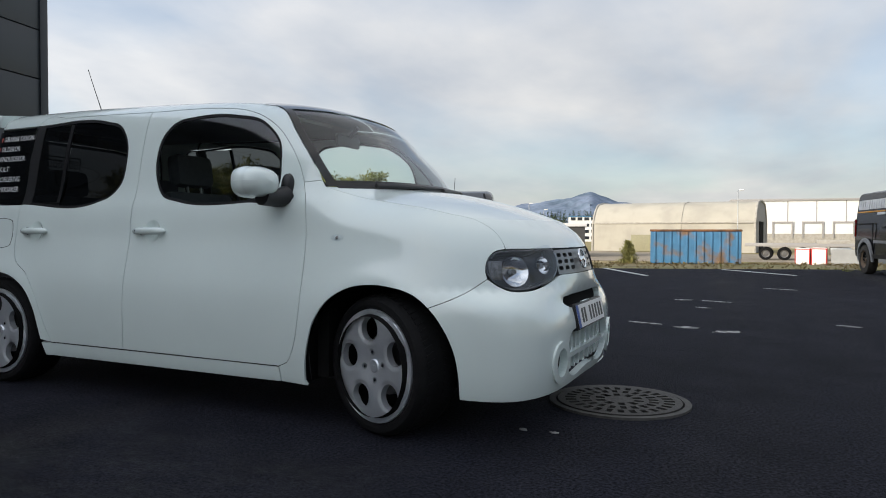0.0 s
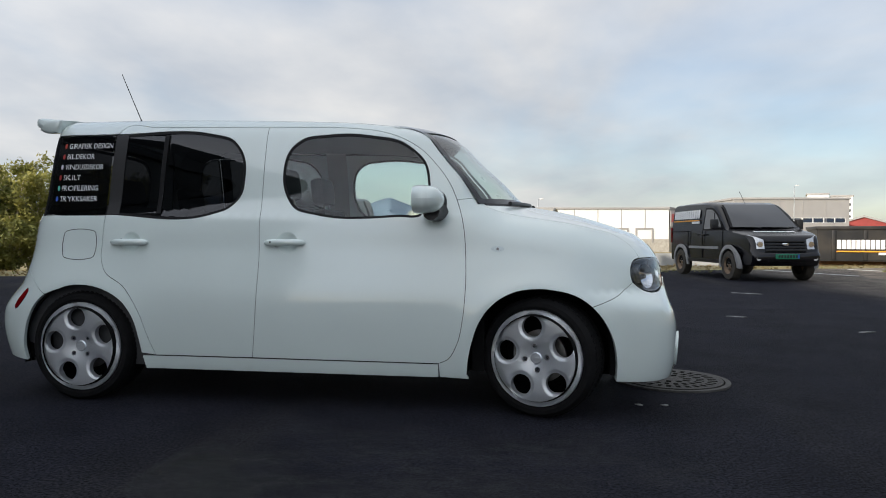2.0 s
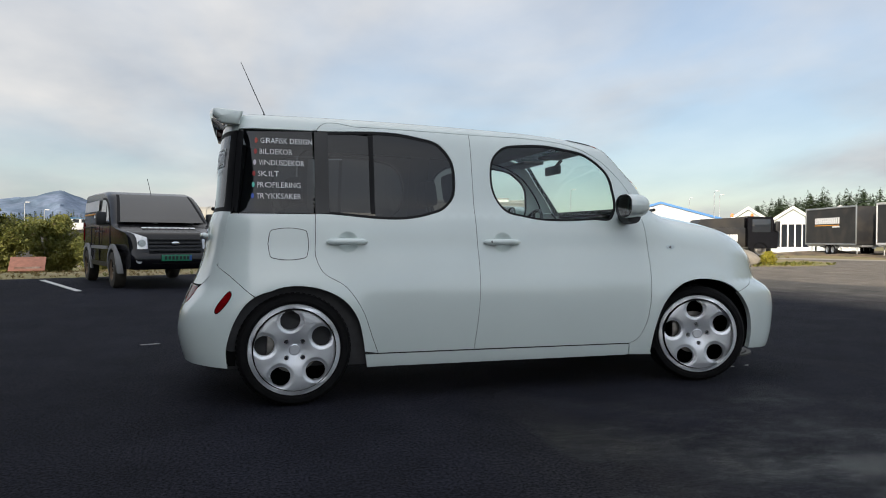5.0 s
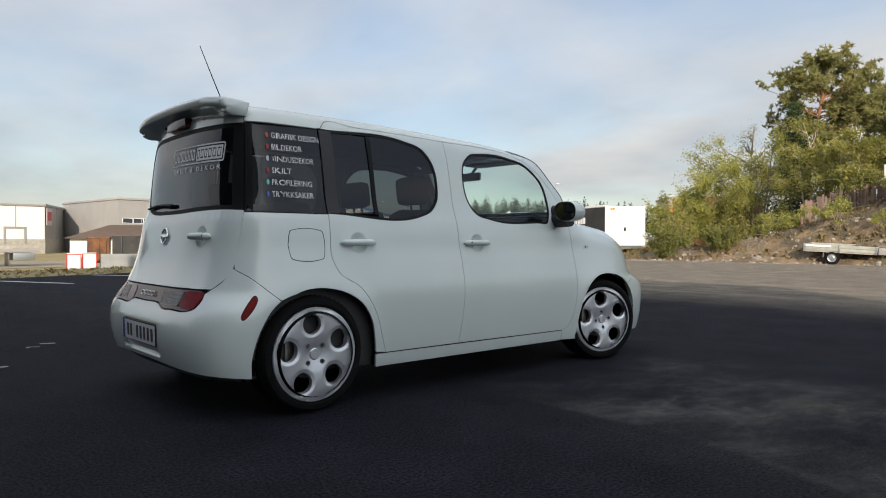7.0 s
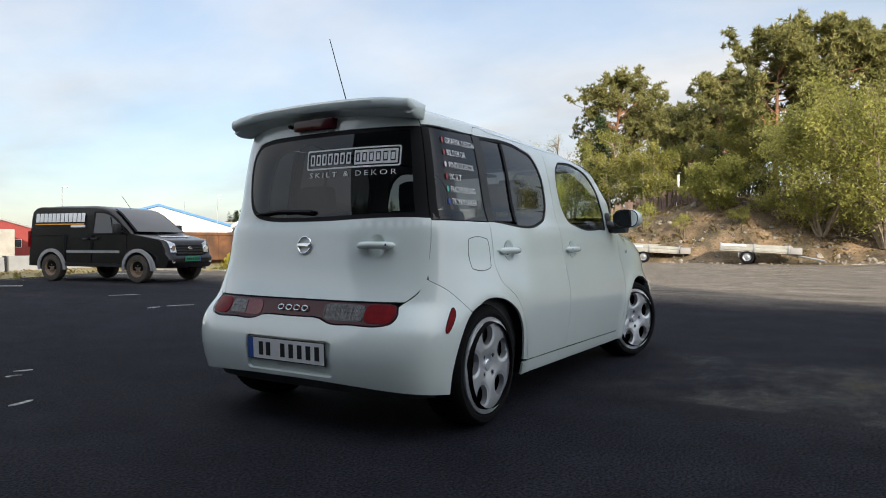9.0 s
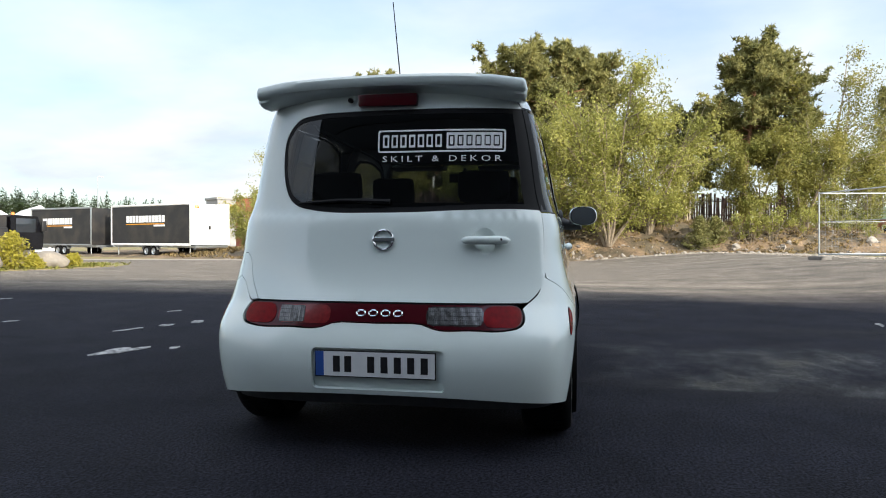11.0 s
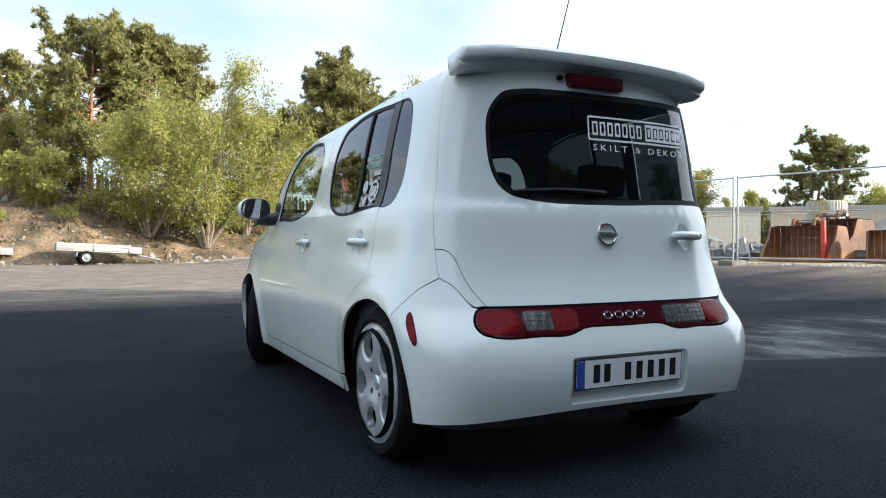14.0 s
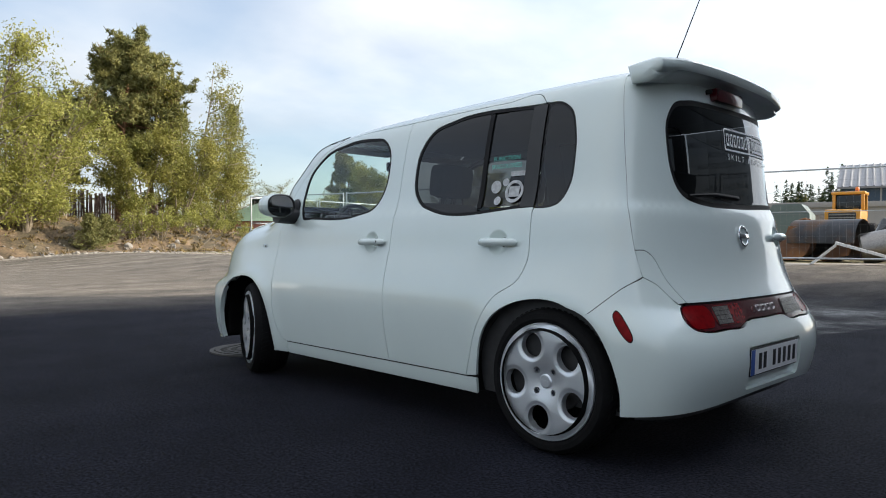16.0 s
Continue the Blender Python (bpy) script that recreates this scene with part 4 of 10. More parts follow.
for k, flip in enumerate((lambda p: p, flip_left)):
    door = doors_f[k]
    o = flip(ring(glass_front))
    seal_ring(shrink(o, -0.002), 0.016, door)
    pane("front_door_glass", shrink(o, 0.010), CLEAR, label="clear front side window", parent=door)
    door = (doors_r_right, doors_r_left)[k]
    o = flip(ring(glass_rear))
    seal_ring(shrink(o, 0.0), 0.014, door)
    frame_strip = flip(line([(-1.148, 1.042), (-1.148, 1.505)]) + line([(-1.072, 1.503), (-1.072, 1.044)]))
    panel("door_frame_trim", PLASTIC, door, frame_strip, offset=-0.001, depth=0.01, gap=0.0, label="black window frame trim")
    bar = flip(line([(-0.842, 1.045), (-0.842, 1.50)]) + line([(-0.816, 1.50), (-0.816, 1.045)]))
    panel("divider_bar", SEAL, door, bar, offset=0.001, depth=0.008, gap=0.0)
    pane("rear_door_glass", flip(line([(-1.074, 1.05), (-1.074, 1.50)]) + line([(-0.842, 1.498), (-0.842, 1.05)])), TINT, label="dark tinted rear vent glass", parent=door)
    front_part = [p for p in ring(shrink(ring(glass_rear), 0.010)) if p[0] > -0.815]
    k0 = max(range(len(front_part)), key=lambda i: math.hypot(front_part[i][0] - front_part[i - 1][0], front_part[i][1] - front_part[i - 1][1]))
    front_part = front_part[k0:] + front_part[:k0]
    front_part = [(-0.818, front_part[0][1])] + front_part + [(-0.818, front_part[-1][1])]
    pane("rear_door_glass", flip(front_part), TINT, label="dark tinted rear door window", parent=door)

q_r = line([(-1.158, 1.042), (-1.158, 1.502)]) + line([(-1.72, 1.500), (-1.735, 1.28), (-1.752, 1.045)]) + line([(-1.752, 1.042), (-1.165, 1.042)])[:-1]
quarter_glass_r = pane("quarter_glass", q_r, TINT, -0.002, "dark tinted quarter window with white lettering")
panel("quarter_glass_edge", SEAL, car, line([(-1.655, 1.045), (-1.64, 1.30), (-1.625, 1.498)]) + line([(-1.72, 1.498), (-1.735, 1.28), (-1.75, 1.045)]), offset=-0.001, depth=0.004, gap=0.0)
q_l = ring(glass_quarter_l)
quarter_glass_l = pane("quarter_glass", shrink(q_l, 0.004), TINT, -0.003, "dark tinted rounded quarter window")
seal_ring(q_l, 0.010, car)
gate_glass_o = gate_edge[1:-1] + line([(-1.735, 1.495), (-1.748, 1.28), (-1.762, 1.052)])
gate_glass = pane("rear_window", shrink(gate_glass_o, 0.003), TINT, -0.003, "dark tinted rear window with white lettering", tailgate)
seal_ring(gate_glass_o, 0.022, tailgate, "glass_border", -0.0015)
panel("glass_border", SEAL, tailgate, line([(-1.735, 1.495), (-1.748, 1.28), (-1.762, 1.052)]) + line([(-1.90, 1.052), (-1.885, 1.28), (-1.865, 1.495)]), offset=-0.0012, depth=0.004, gap=0.0)

# dark strips behind the panel joints
bm = bmesh.new()
for flip in (lambda p: p, flip_left):
    for pts in (seam_mid, seam_quarter, seam_roof + seam_door, [(-0.82, 0.265), (0.76, 0.263)], seam_bumper_r, seam_bumper_f, hood_front, pillar_front):
        seam_tube(bm, wall, flip([p[:2] for p in line(pts)]))
seam_tube(bm, wall, line(seam_gate_r)); seam_tube(bm, wall, line(seam_gate_l))
seam_tube(bm, wall, bar_top, 0.008, -0.010)
part("joint_seal", bm, SEAL, car)
for flip in (lambda p: p, flip_left):
    panel("arch_corner", PAINT, car, flip(line([(-1.415, 0.612), (-1.40, 0.665)]) + line([(-1.47, 0.70), (-1.55, 0.69)]) + line([(-1.55, 0.62), (-1.475, 0.568)])), offset=-0.005, gap=0.0, depth=0.0)

# cabin lining, floor, wheel housings
bm = bmesh.new()
for sgn in (1, -1):
    rows = []
    for i in range(30):
        u = -1.62 + i * 2.52 / 29
        rows.append([(wall(u, z)[0], sgn * (wall(u, z)[1] + 0.06), wall(u, z)[2]) for z in (0.20, 0.4, 0.6, 0.8, 0.95, 1.02)])
    grid_mesh(bm, rows)
rows = []
for i in range(16):
    U = -1.75 - i * 1.5 / 15
    rows.append([(wall(U, z)[0] + 0.07, wall(U, z)[1] * 0.97, z) for z in (0.20, 0.4, 0.6, 0.8, 0.95, 1.03)])
grid_mesh(bm, rows)
part("cabin_lining", bm, INTERIOR, car)
bm = bmesh.new()
box(bm, -1.62, 1.70, -0.56, 0.56, 0.19, 0.23, 0.01)
box(bm, -0.78, 0.88, -0.74, 0.74, 0.195, 0.23, 0.01)
box(bm, 0.93, 0.99, -0.74, 0.74, 0.22, 1.02)
for x in (-1.60, 1.66):
    box(bm, x - 0.03, x + 0.03, -0.74, 0.74, 0.22, 0.60)
part("underbody", bm, UNDER, car)
for x in (-1.25, 1.285):
    for sgn in (-1, 1):
        bm = bmesh.new()
        rows = []
        for k in range(25):
            a = math.pi * (-0.06 + 1.12 * k / 24)
            rows.append([(x + 0.393 * math.cos(a), sgn * y, 0.272 + 0.393 * math.sin(a)) for y in (0.46, 0.55, 0.66, 0.73, 0.775)])
        grid_mesh(bm, rows)
        vs = [bm.verts.new((x + 0.393 * math.cos(math.pi * k / 16), sgn * 0.47, 0.272 + 0.393 * math.sin(math.pi * k / 16))) for k in range(17)]
        bm.faces.new(vs)
        part("wheel_housing", bm, UNDER, car)
bm = bmesh.new()
rows = width_rows(spline([(-1.58, 1.57), (-0.6, 1.57), (0.40, 1.57)], 0.1, False), lambda s: -0.03 + 0.1 * smooth01((s - 0.55) / 0.45), lambda s: 0.02)
grid_mesh(bm, [[(p[0], p[1] * 0.97, p[2] - 0.02) for p in r] for r in rows])
part("headliner", bm, HEADLINER, car)
for sgn in (1, -1):
    bm = bmesh.new()
    for (ua, ub) in ((-0.30, -0.15),):
        grid_mesh(bm, [[(wall(u, z)[0], sgn * (wall(u, z)[1] + 0.03), wall(u, z)[2]) for z in (1.02, 1.15, 1.3, 1.45, 1.55)] for u in (ua, ub)])
    part("pillar_trim", bm, HEADLINER, car)

# dark sun band and border of the windscreen
bm = bmesh.new()
grid_mesh(bm, [[(x + 0.004, y, z + 0.004) for x, y, z in r] for r in screen_rows[:7]])
n = len(screen_rows)
grid_mesh(bm, [[(x + 0.004, y, z + 0.003) for x, y, z in r] for r in screen_rows[-2:]])
for cols in (slice(0, 2), slice(-2, None)):
    grid_mesh(bm, [[(x + 0.004, y * 1.002, z + 0.003) for x, y, z in r[cols]] for r in screen_rows[6:n - 1]])
part("screen_border", bm, BLACKGLASS, windscreen, "black windscreen border")
bm = bmesh.new()
cowl = [(c1[0] + 0.22 * (1 - abs(q) ** 2.2) + 0.03, q * 0.66, c1[2] - 0.004 + 0.010 * (1 - q * q)) for q in [-1 + k / 10 for k in range(21)]]
tube(bm, cowl, 0.012, 6)
part("cowl_trim", bm, PLASTIC, car)
for y0, y1 in ((-0.52, 0.05), (-0.02, 0.50)):
    bm = bmesh.new()
    tube(bm, [(c1[0] + 0.22 * (1 - abs(y / 0.7) ** 2.2) + 0.05 - 0.02 * k / 6, y, c1[2] + 0.012 + 0.012 * k / 6) for k, y in [(k, y0 + (y1 - y0) * k / 6) for k in range(7)]], [0.012, 0.011, 0.010, 0.009, 0.009, 0.008, 0.006], 6)
    part("wiper", bm, PLASTIC, car)


# ---- wheels ----
rim_turn = [0.0]
HOLE_R, HOLE = 0.160, 0.0535


def rim_chart(x, z):
    """The rim's face: a dished hub, rolled edges round five holes, and by each hole a scoop whose edge sweeps out to the lip."""
    r = math.hypot(x, z)
    d = 0.012 - 0.020 * math.exp(-(r / 0.08) ** 2) - 0.004 * smooth01((r - 0.18) / 0.06)
    phi = (math.degrees(rim_turn[0] - math.atan2(z, x)) + 16) % 72 - 16
    edge = 0.178 + 0.066 * min(max(phi / 50, 0.0), 1.0) ** 0.9
    d -= 0.0035 * smooth01((r - edge) / 0.020) * smooth01((phi + 16) / 16)
    for k in range(5):
        a = rim_turn[0] + radians(72 * k)
        e = math.hypot(x - HOLE_R * math.cos(a), z - HOLE_R * math.sin(a)) - HOLE
        d -= 0.005 * (1 - smooth01(e / 0.02))
    return (x, -d, z)


def wheel(m, spin, bolt_turn, name_label):
    bm = bmesh.new()
    turn = pose(0, 0, 0, 90, 0, 0)
    lathe(bm, [(0.215, -0.03), (0.225, 0.0), (0.225, 0.17), (0.05, 0.175), (0.05, 0.10), (0.04, 0.06)], turn @ Matrix.Diagonal((1, 1, -1, 1)), 40)
    hub = part("wheel", bm, UNDER, car, name_label)
    hub.matrix_local = m
    bm = bmesh.new()
    prof = [(0.235, 0.012), (0.243, 0.004), (0.262, -0.008), (0.283, -0.005), (0.296, 0.010), (0.302, 0.030), (0.304, 0.06), (0.304, 0.15), (0.302, 0.187), (0.294, 0.210), (0.28, 0.22), (0.235, 0.21)]
    lathe(bm, prof, turn @ Matrix.Diagonal((1, 1, -1, 1)), 72)
    part("tyre", bm, RUBBER, hub)
    bm = bmesh.new()
    for k in range(64):
        a = 2 * math.pi * k / 64
        for w0, w1, s in ((0.030, 0.075, 1), (0.125, 0.170, -1)):
            b = a + 0.05 * s
            c = [Vector((0.3075 * math.cos(a + t), y, 0.3075 * math.sin(a + t))) for t, y in ((0, w0), (0.055, w0), (0.055 + 0.05 * s, w1), (0.05 * s, w1))]
            i = [Vector((v.x * 0.985, v.y, v.z * 0.985)) for v in c]
            q = [bm.verts.new(v) for v in c + i]
            bm.faces.new(q[:4])
            for e in range(4):
                bm.faces.new((q[e], q[(e + 1) % 4], q[(e + 1) % 4 + 4], q[e + 4]))
    tagged(part("tread", bm, RUBBER, hub), kind="stuff")
    circ = lambda cx, cz, a, b, t, n: [(cx + a * math.cos(s) * math.cos(t) - b * math.sin(s) * math.sin(t), cz + a * math.cos(s) * math.sin(t) + b * math.sin(s) * math.cos(t)) for s in [2 * math.pi * j / n for j in range(n)]]
    holes = []
    for k in range(5):
        a = radians(spin + 72 * k)
        holes.append(circ(HOLE_R * math.cos(a), HOLE_R * math.sin(a), HOLE, HOLE, 0, 26))
    bolts = [(0.060 * math.cos(radians(bolt_turn + 90 * k)), 0.060 * math.sin(radians(bolt_turn + 90 * k))) for k in range(4)]
    holes += [circ(bx, bz, 0.0135, 0.0135, 0, 12) for bx, bz in bolts]
    rim_turn[0] = radians(spin)
    me = surface_mesh(rim_chart, circ(0, 0, 0.2395, 0.2395, 0, 110), holes, 0.0078, 0.0, 0.030)
    me.materials.append(ALLOY)
    rim = new("rim", me)
    rim.parent = hub
    tagged(rim, "silver alloy rim with five oval holes")
    bm = bmesh.new()
    lathe(bm, [(0.2385, 0.02), (0.2388, -0.0045), (0.2405, -0.006), (0.2435, -0.006), (0.2455, 0.0), (0.236, 0.03)], turn @ Matrix.Diagonal((1, 1, -1, 1)), 72, True)
    part("rim_lip", bm, ALLOY, hub)
    bm = bmesh.new()
    lathe(bm, [(0.0005, -0.002), (0.026, -0.002), (0.030, 0.002), (0.031, 0.012), (0.031, 0.03)], turn @ Matrix.Diagonal((1, 1, -1, 1)) @ Matrix.Translation((0, 0, 0.001)), 28)
    box(bm, -0.016, 0.016, -0.0025, 0.002, -0.004, 0.004)
    part("centre_cap", bm, ALLOY, hub)
    for bx, bz in bolts:
        bm = bmesh.new()
        cyl(bm, (bx, 0.05, bz), (bx, -0.001, bz), 0.0098, 0.0085, 6)
        part("wheel_bolt", bm, CHROME, hub)
    bm = bmesh.new()
    lathe(bm, [(0.06, 0.075), (0.135, 0.075), (0.135, 0.095), (0.06, 0.095)], turn @ Matrix.Diagonal((1, 1, -1, 1)), 40, True)
    part("brake_disc", bm, STEEL, hub)
    bm = bmesh.new()
    box(bm, -0.145, -0.085, 0.055, 0.105, -0.07, 0.07, 0.01)
    part("brake_caliper", bm, STEEL, hub)
    return hub


SIDE = 0.805
wheel(pose(-1.265, -SIDE, 0.305), 98, 45, "rear wheel with a low-profile tyre")
wheel(pose(1.258, -SIDE + 0.012, 0.305, 0, 0, -19), 97, 98, "front wheel turned to the right")
wheel(pose(-1.265, SIDE, 0.305, 0, 0, 180), 115, 135, "rear wheel with a low-profile tyre")
wheel(pose(1.258, SIDE - 0.012, 0.305, 0, 0, 161), 90, 20, "front wheel turned to the right")


# ---- car: fittings ----
def grip(bm, m, length, height, thick, seg=14):
    """A rounded handle bar along x."""
    rows = []
    for i in range(21):
        t = -1 + 2 * i / 20
        w = (1 - abs(t) ** 5) ** 0.5
        x = t * length / 2
        lift = 0.010 + thick * (1 - abs(t) ** 4)
        rows.append([m @ Vector((x, height / 2 * w * math.cos(2 * math.pi * k / seg), lift * 0.5 + (lift * 0.5 + 0.004) * math.sin(2 * math.pi * k / seg) * max(w, 0.05))) for k in range(seg + 1)])
    grid_mesh(bm, rows)


def handle(u, z, parent, length=0.235, lock=True, toward=1):
    m = wall_frame(u, z)
    bm = bmesh.new()
    grip(bm, m @ Matrix.Translation((0, 0, 0.006)), length, 0.038, 0.022)
    g = part("door_handle", bm, PAINT, parent)
    if lock:
        bm = bmesh.new()
        cyl(bm, m @ Vector((-toward * length * 0.30, 0, 0.030)), m @ Vector((-toward * length * 0.30, 0, 0.0385)), 0.0055, seg=12)
        part("lock", bm, PLASTIC, g)
    bm = bmesh.new()
    tube(bm, [m @ Vector((-toward * length * 0.20, 0.021 * math.cos(a), 0.010 + 0.027 * abs(math.sin(a)))) for a in [math.pi * k / 10 for k in range(11)]], 0.0012, 4)
    part("handle_joint", bm, SEAL, g)


bowl_spots = [(-0.075, doors_f[0], 1, True), (-0.98, doors_r_right, 1, False)]
for u, d, tw, lk in bowl_spots:
    handle(u, HAND_Z, d, lock=lk)
for u, d, lk in ((-0.075, doors_f[1], True), (-0.98, doors_r_left, False)):
    handle(mirror_u(u), HAND_Z, d, lock=lk, toward=-1)
handle(u_rear(-0.455, 0.912), 0.912, tailgate, 0.215, True, -1)

# fuel flap, side lamps, reflectors
flap = []
for cu, cz, a0 in ((-1.215, 0.925, 0), (-1.37, 0.925, 90), (-1.37, 0.815, 180), (-1.215, 0.815, 270)):
    flap += [(cu + 0.022 * math.cos(radians(a0 + k * 30)), cz + 0.022 * math.sin(radians(a0 + k * 30))) for k in range(4)]
flap = [(-1.2945 + (u + 1.2925) * 1.0, z + 0.003) for u, z in flap]
bm = bmesh.new()
seam_tube(bm, wall, spline(flap, 0.02), 0.0022, -0.0006, True)
part("fuel_flap_joint", bm, SEAL, car)
panel("fuel_flap", PAINT, car, spline(flap, 0.02), offset=0.0006, gap=0.003, depth=0.004)
for flip in (lambda u: u, mirror_u):
    m = wall_frame(flip(1.062), 0.857)
    bm = bmesh.new()
    lathe(bm, [(1.0, 0.0), (0.98, 0.25), (0.8, 0.7), (0.45, 0.95), (0.01, 1.0)], m @ Matrix.Diagonal((0.034, 0.015, 0.010, 1)), 24)
    lamp = part("side_indicator", bm, LENS, car, "small clear side indicator")
    bm = bmesh.new()
    cyl(bm, m @ Vector((0, 0, 0.001)), m @ Vector((0, 0, 0.004)), 0.007, seg=10)
    part("bulb", bm, STEEL, lamp)
refl = [(-1.634 + 0.066 * c * 0.655 - 0.024 * d_ * 0.755, 0.566 + 0.066 * c * 0.755 + 0.024 * d_ * 0.655) for c, d_ in [(math.copysign(abs(math.cos(q)) ** 0.75, math.cos(q)), math.copysign(abs(math.sin(q)) ** 0.8, math.sin(q))) for q in [2 * math.pi * k / 20 for k in range(20)]]]
for flip in (lambda p: p, flip_left):
    o = flip(ring(refl))
    panel("side_reflector", RED, car, o, step=0.02, offset=0.003, gap=0.0, depth=0.008, label="dark red side reflector")
    panel("reflector_rim", SEAL, car, shrink(o, -0.005), step=0.05, offset=0.0008, gap=0.0, depth=0.0)

# mirrors
for sgn in (-1, 1):
    bm = bmesh.new()
    rows = []
    cx, cy, cz = 0.70, sgn * 0.905, 1.105
    for i in range(15):
        t = i / 14
        a = math.pi * t
        xs_ = -0.045 + 0.150 * t
        rr = math.sin(min(a * 0.5 + 0.9 * (t > 0) * min(t * 3, 1) * 0.6, math.pi / 2)) if t < 0.6 else math.cos((t - 0.6) / 0.4 * math.pi / 2) ** 0.6
        rr = (0.90 + 0.10 * math.sin(math.pi * min(t / 0.6, 1))) if t < 0.5 else 0.99 * math.sqrt(max(1 - ((t - 0.5) / 0.5) ** 2.3, 0.0)) + 0.005
        rows.append([(cx + xs_ - 0.02 * math.cos(b) * sgn * 0, cy + sgn * 0.105 * rr * math.copysign(abs(math.cos(b)) ** 0.8, math.cos(b)), cz + 0.076 * rr * (1 - 0.18 * t) * math.copysign(abs(math.sin(b)) ** 0.8, math.sin(b))) for b in [2 * math.pi * k / 28 for k in range(29)]])
    grid_mesh(bm, rows, sgn > 0)
    bmesh.ops.recalc_face_normals(bm, faces=bm.faces)
    mir = part("door_mirror", bm, PAINT, doors_f[0 if sgn < 0 else 1], "rounded white door mirror")
    bm = bmesh.new()
    back = rows[0]
    rim_in = [(x, cy + (y - cy) * 0.93, cz + (z - cz) * 0.93) for x, y, z in back]
    deep_in = [(x + 0.012, y, z) for x, y, z in rim_in]
    grid_mesh(bm, [back, rim_in, deep_in])
    part("mirror_bezel", bm, PLASTIC, mir)
    bm = bmesh.new()
    bm.faces.new([bm.verts.new((x - 0.004, y, z)) for x, y, z in deep_in[:-1]])
    part("mirror_glass", bm, mat("mirror_silver", (0.9, 0.92, 0.93), 0.02, 1.0, 0.0), mir)
    bm = bmesh.new()
    tube(bm, [(0.735, sgn * 0.89, 1.045), (0.745, sgn * 0.80, 1.035), (0.755, sgn * 0.74, 1.05)], [0.045, 0.040, 0.050], 10)
    rows = []
    lathe(bm, [(0.058, 0.0), (0.054, 0.02), (0.04, 0.03), (0.01, 0.032)], Matrix.Translation((0.758, sgn * 0.722, 1.085)) @ pose(0, 0, 0, sgn * -90, 0, 0) @ Matrix.Diagonal((0.62, 1.25, 1, 1)), 20)
    part("mirror_foot", bm, PLASTIC, mir)
    bm = bmesh.new()
    rows2 = [[(x - 0.002, y, min(z, cz - 0.045) - 0.004) for x, y, z in r] for r in rows[:10]]
    grid_mesh(bm, rows2)
    part("mirror_underside", bm, PLASTIC, mir)

# roof spoiler, high brake lamp, aerial
bm = bmesh.new()
rows = []


def spoiler_section(a):
    """(x, z) round the section at a, from 0 in the middle to 1 at the ends."""
    end = smooth01((a - 0.75) / 0.25)
    zt = 1.618 + 0.022 * (1 - a * a) - 0.008 * end
    xt = -1.722 + 0.030 * a ** 4
    return [(-1.53, zt - 0.006), (-1.60, zt + 0.003), (xt + 0.03, zt + 0.008), (xt + 0.008, zt + 0.004), (xt, zt - 0.008), (xt + 0.002, zt - 0.034), (xt + 0.010, zt - 0.044),
            (xt + 0.028, zt - 0.046 - 0.006 * end), (-1.668, zt - 0.050 - 0.014 * end), (-1.645, zt - 0.066 - 0.010 * end), (-1.62, zt - 0.082), (-1.55, zt - 0.080)]


for k in range(-44, 45):  # the ends are rounded off
    q = max(-1.0, min(1.0, k / 40))
    over = max(abs(k) - 40, 0) / 4
    sec = spoiler_section(abs(q))
    cx, cz = sum(p[0] for p in sec) / len(sec), sum(p[1] for p in sec) / len(sec)
    f = math.sqrt(max(1 - over ** 2, 0.0004))
    y = q * 0.602 + math.copysign(0.022 * over, q) + 0.006
    rows.append([(cx + (x - cx) * f, y, cz + (z - cz) * f) for x, z in sec + sec[:1]])
grid_mesh(bm, rows)
bmesh.ops.remove_doubles(bm, verts=bm.verts, dist=0.0001)
bmesh.ops.recalc_face_normals(bm, faces=bm.faces)
spoiler = part("roof_spoiler", bm, PAINT, car, "white rear roof spoiler")
bm = bmesh.new()
box(bm, -1.688, -1.62, -0.135, 0.135, 1.512, 1.568, 0.008)
part("high_brake_lamp", bm, DARKRED, tailgate, "dark red high brake lamp")
bm = bmesh.new()
lathe(bm, [(0.0005, 0.016), (0.008, 0.014), (0.011, 0.006), (0.011, -0.01)], Matrix.Translation((-1.668, 0.175, 1.545)) @ pose(0, 0, 0, 0, -90, 0), 16)
part("washer_jet", bm, SEAL, tailgate)
bm = bmesh.new()
tube(bm, [(-1.375, 0.01, 1.625), (-1.39, 0.01, 1.66), (-1.405, 0.01, 1.70)], [0.014, 0.009, 0.006], 8)
tube(bm, [(-1.40, 0.01, 1.695), (-1.47, 0.01, 1.85), (-1.545, 0.01, 2.02)], [0.0032, 0.0028, 0.0022], 6)
part("roof_aerial", bm, PLASTIC, car)

# lamp bar
lb = panel("tail_lamp_bar", DARKRED, car, lamp_bar, step=0.03, offset=-0.004, gap=0.001, depth=0.02, label="dark red tail lamp bar between two rear lamps")
for y0, y1, kind in ((-0.618, -0.46, "red"), (0.475, 0.63, "red")):
    o = rear_rect(min(y0, y1), max(y0, y1), 0.556, 0.639, 0.035)
    panel("tail_light", RED, lb, o, step=0.02, offset=-0.001, gap=0.0, depth=0.006, label="bright red tail light lens")
TAIL_CLEAR = mat("tail_clear_lens", (0.10, 0.096, 0.098), 0.13, 0.6, 0.6, 60)
REFLECTOR = mat("lamp_reflector", (0.15, 0.147, 0.145), 0.30, 0.8, 0.5, 60)
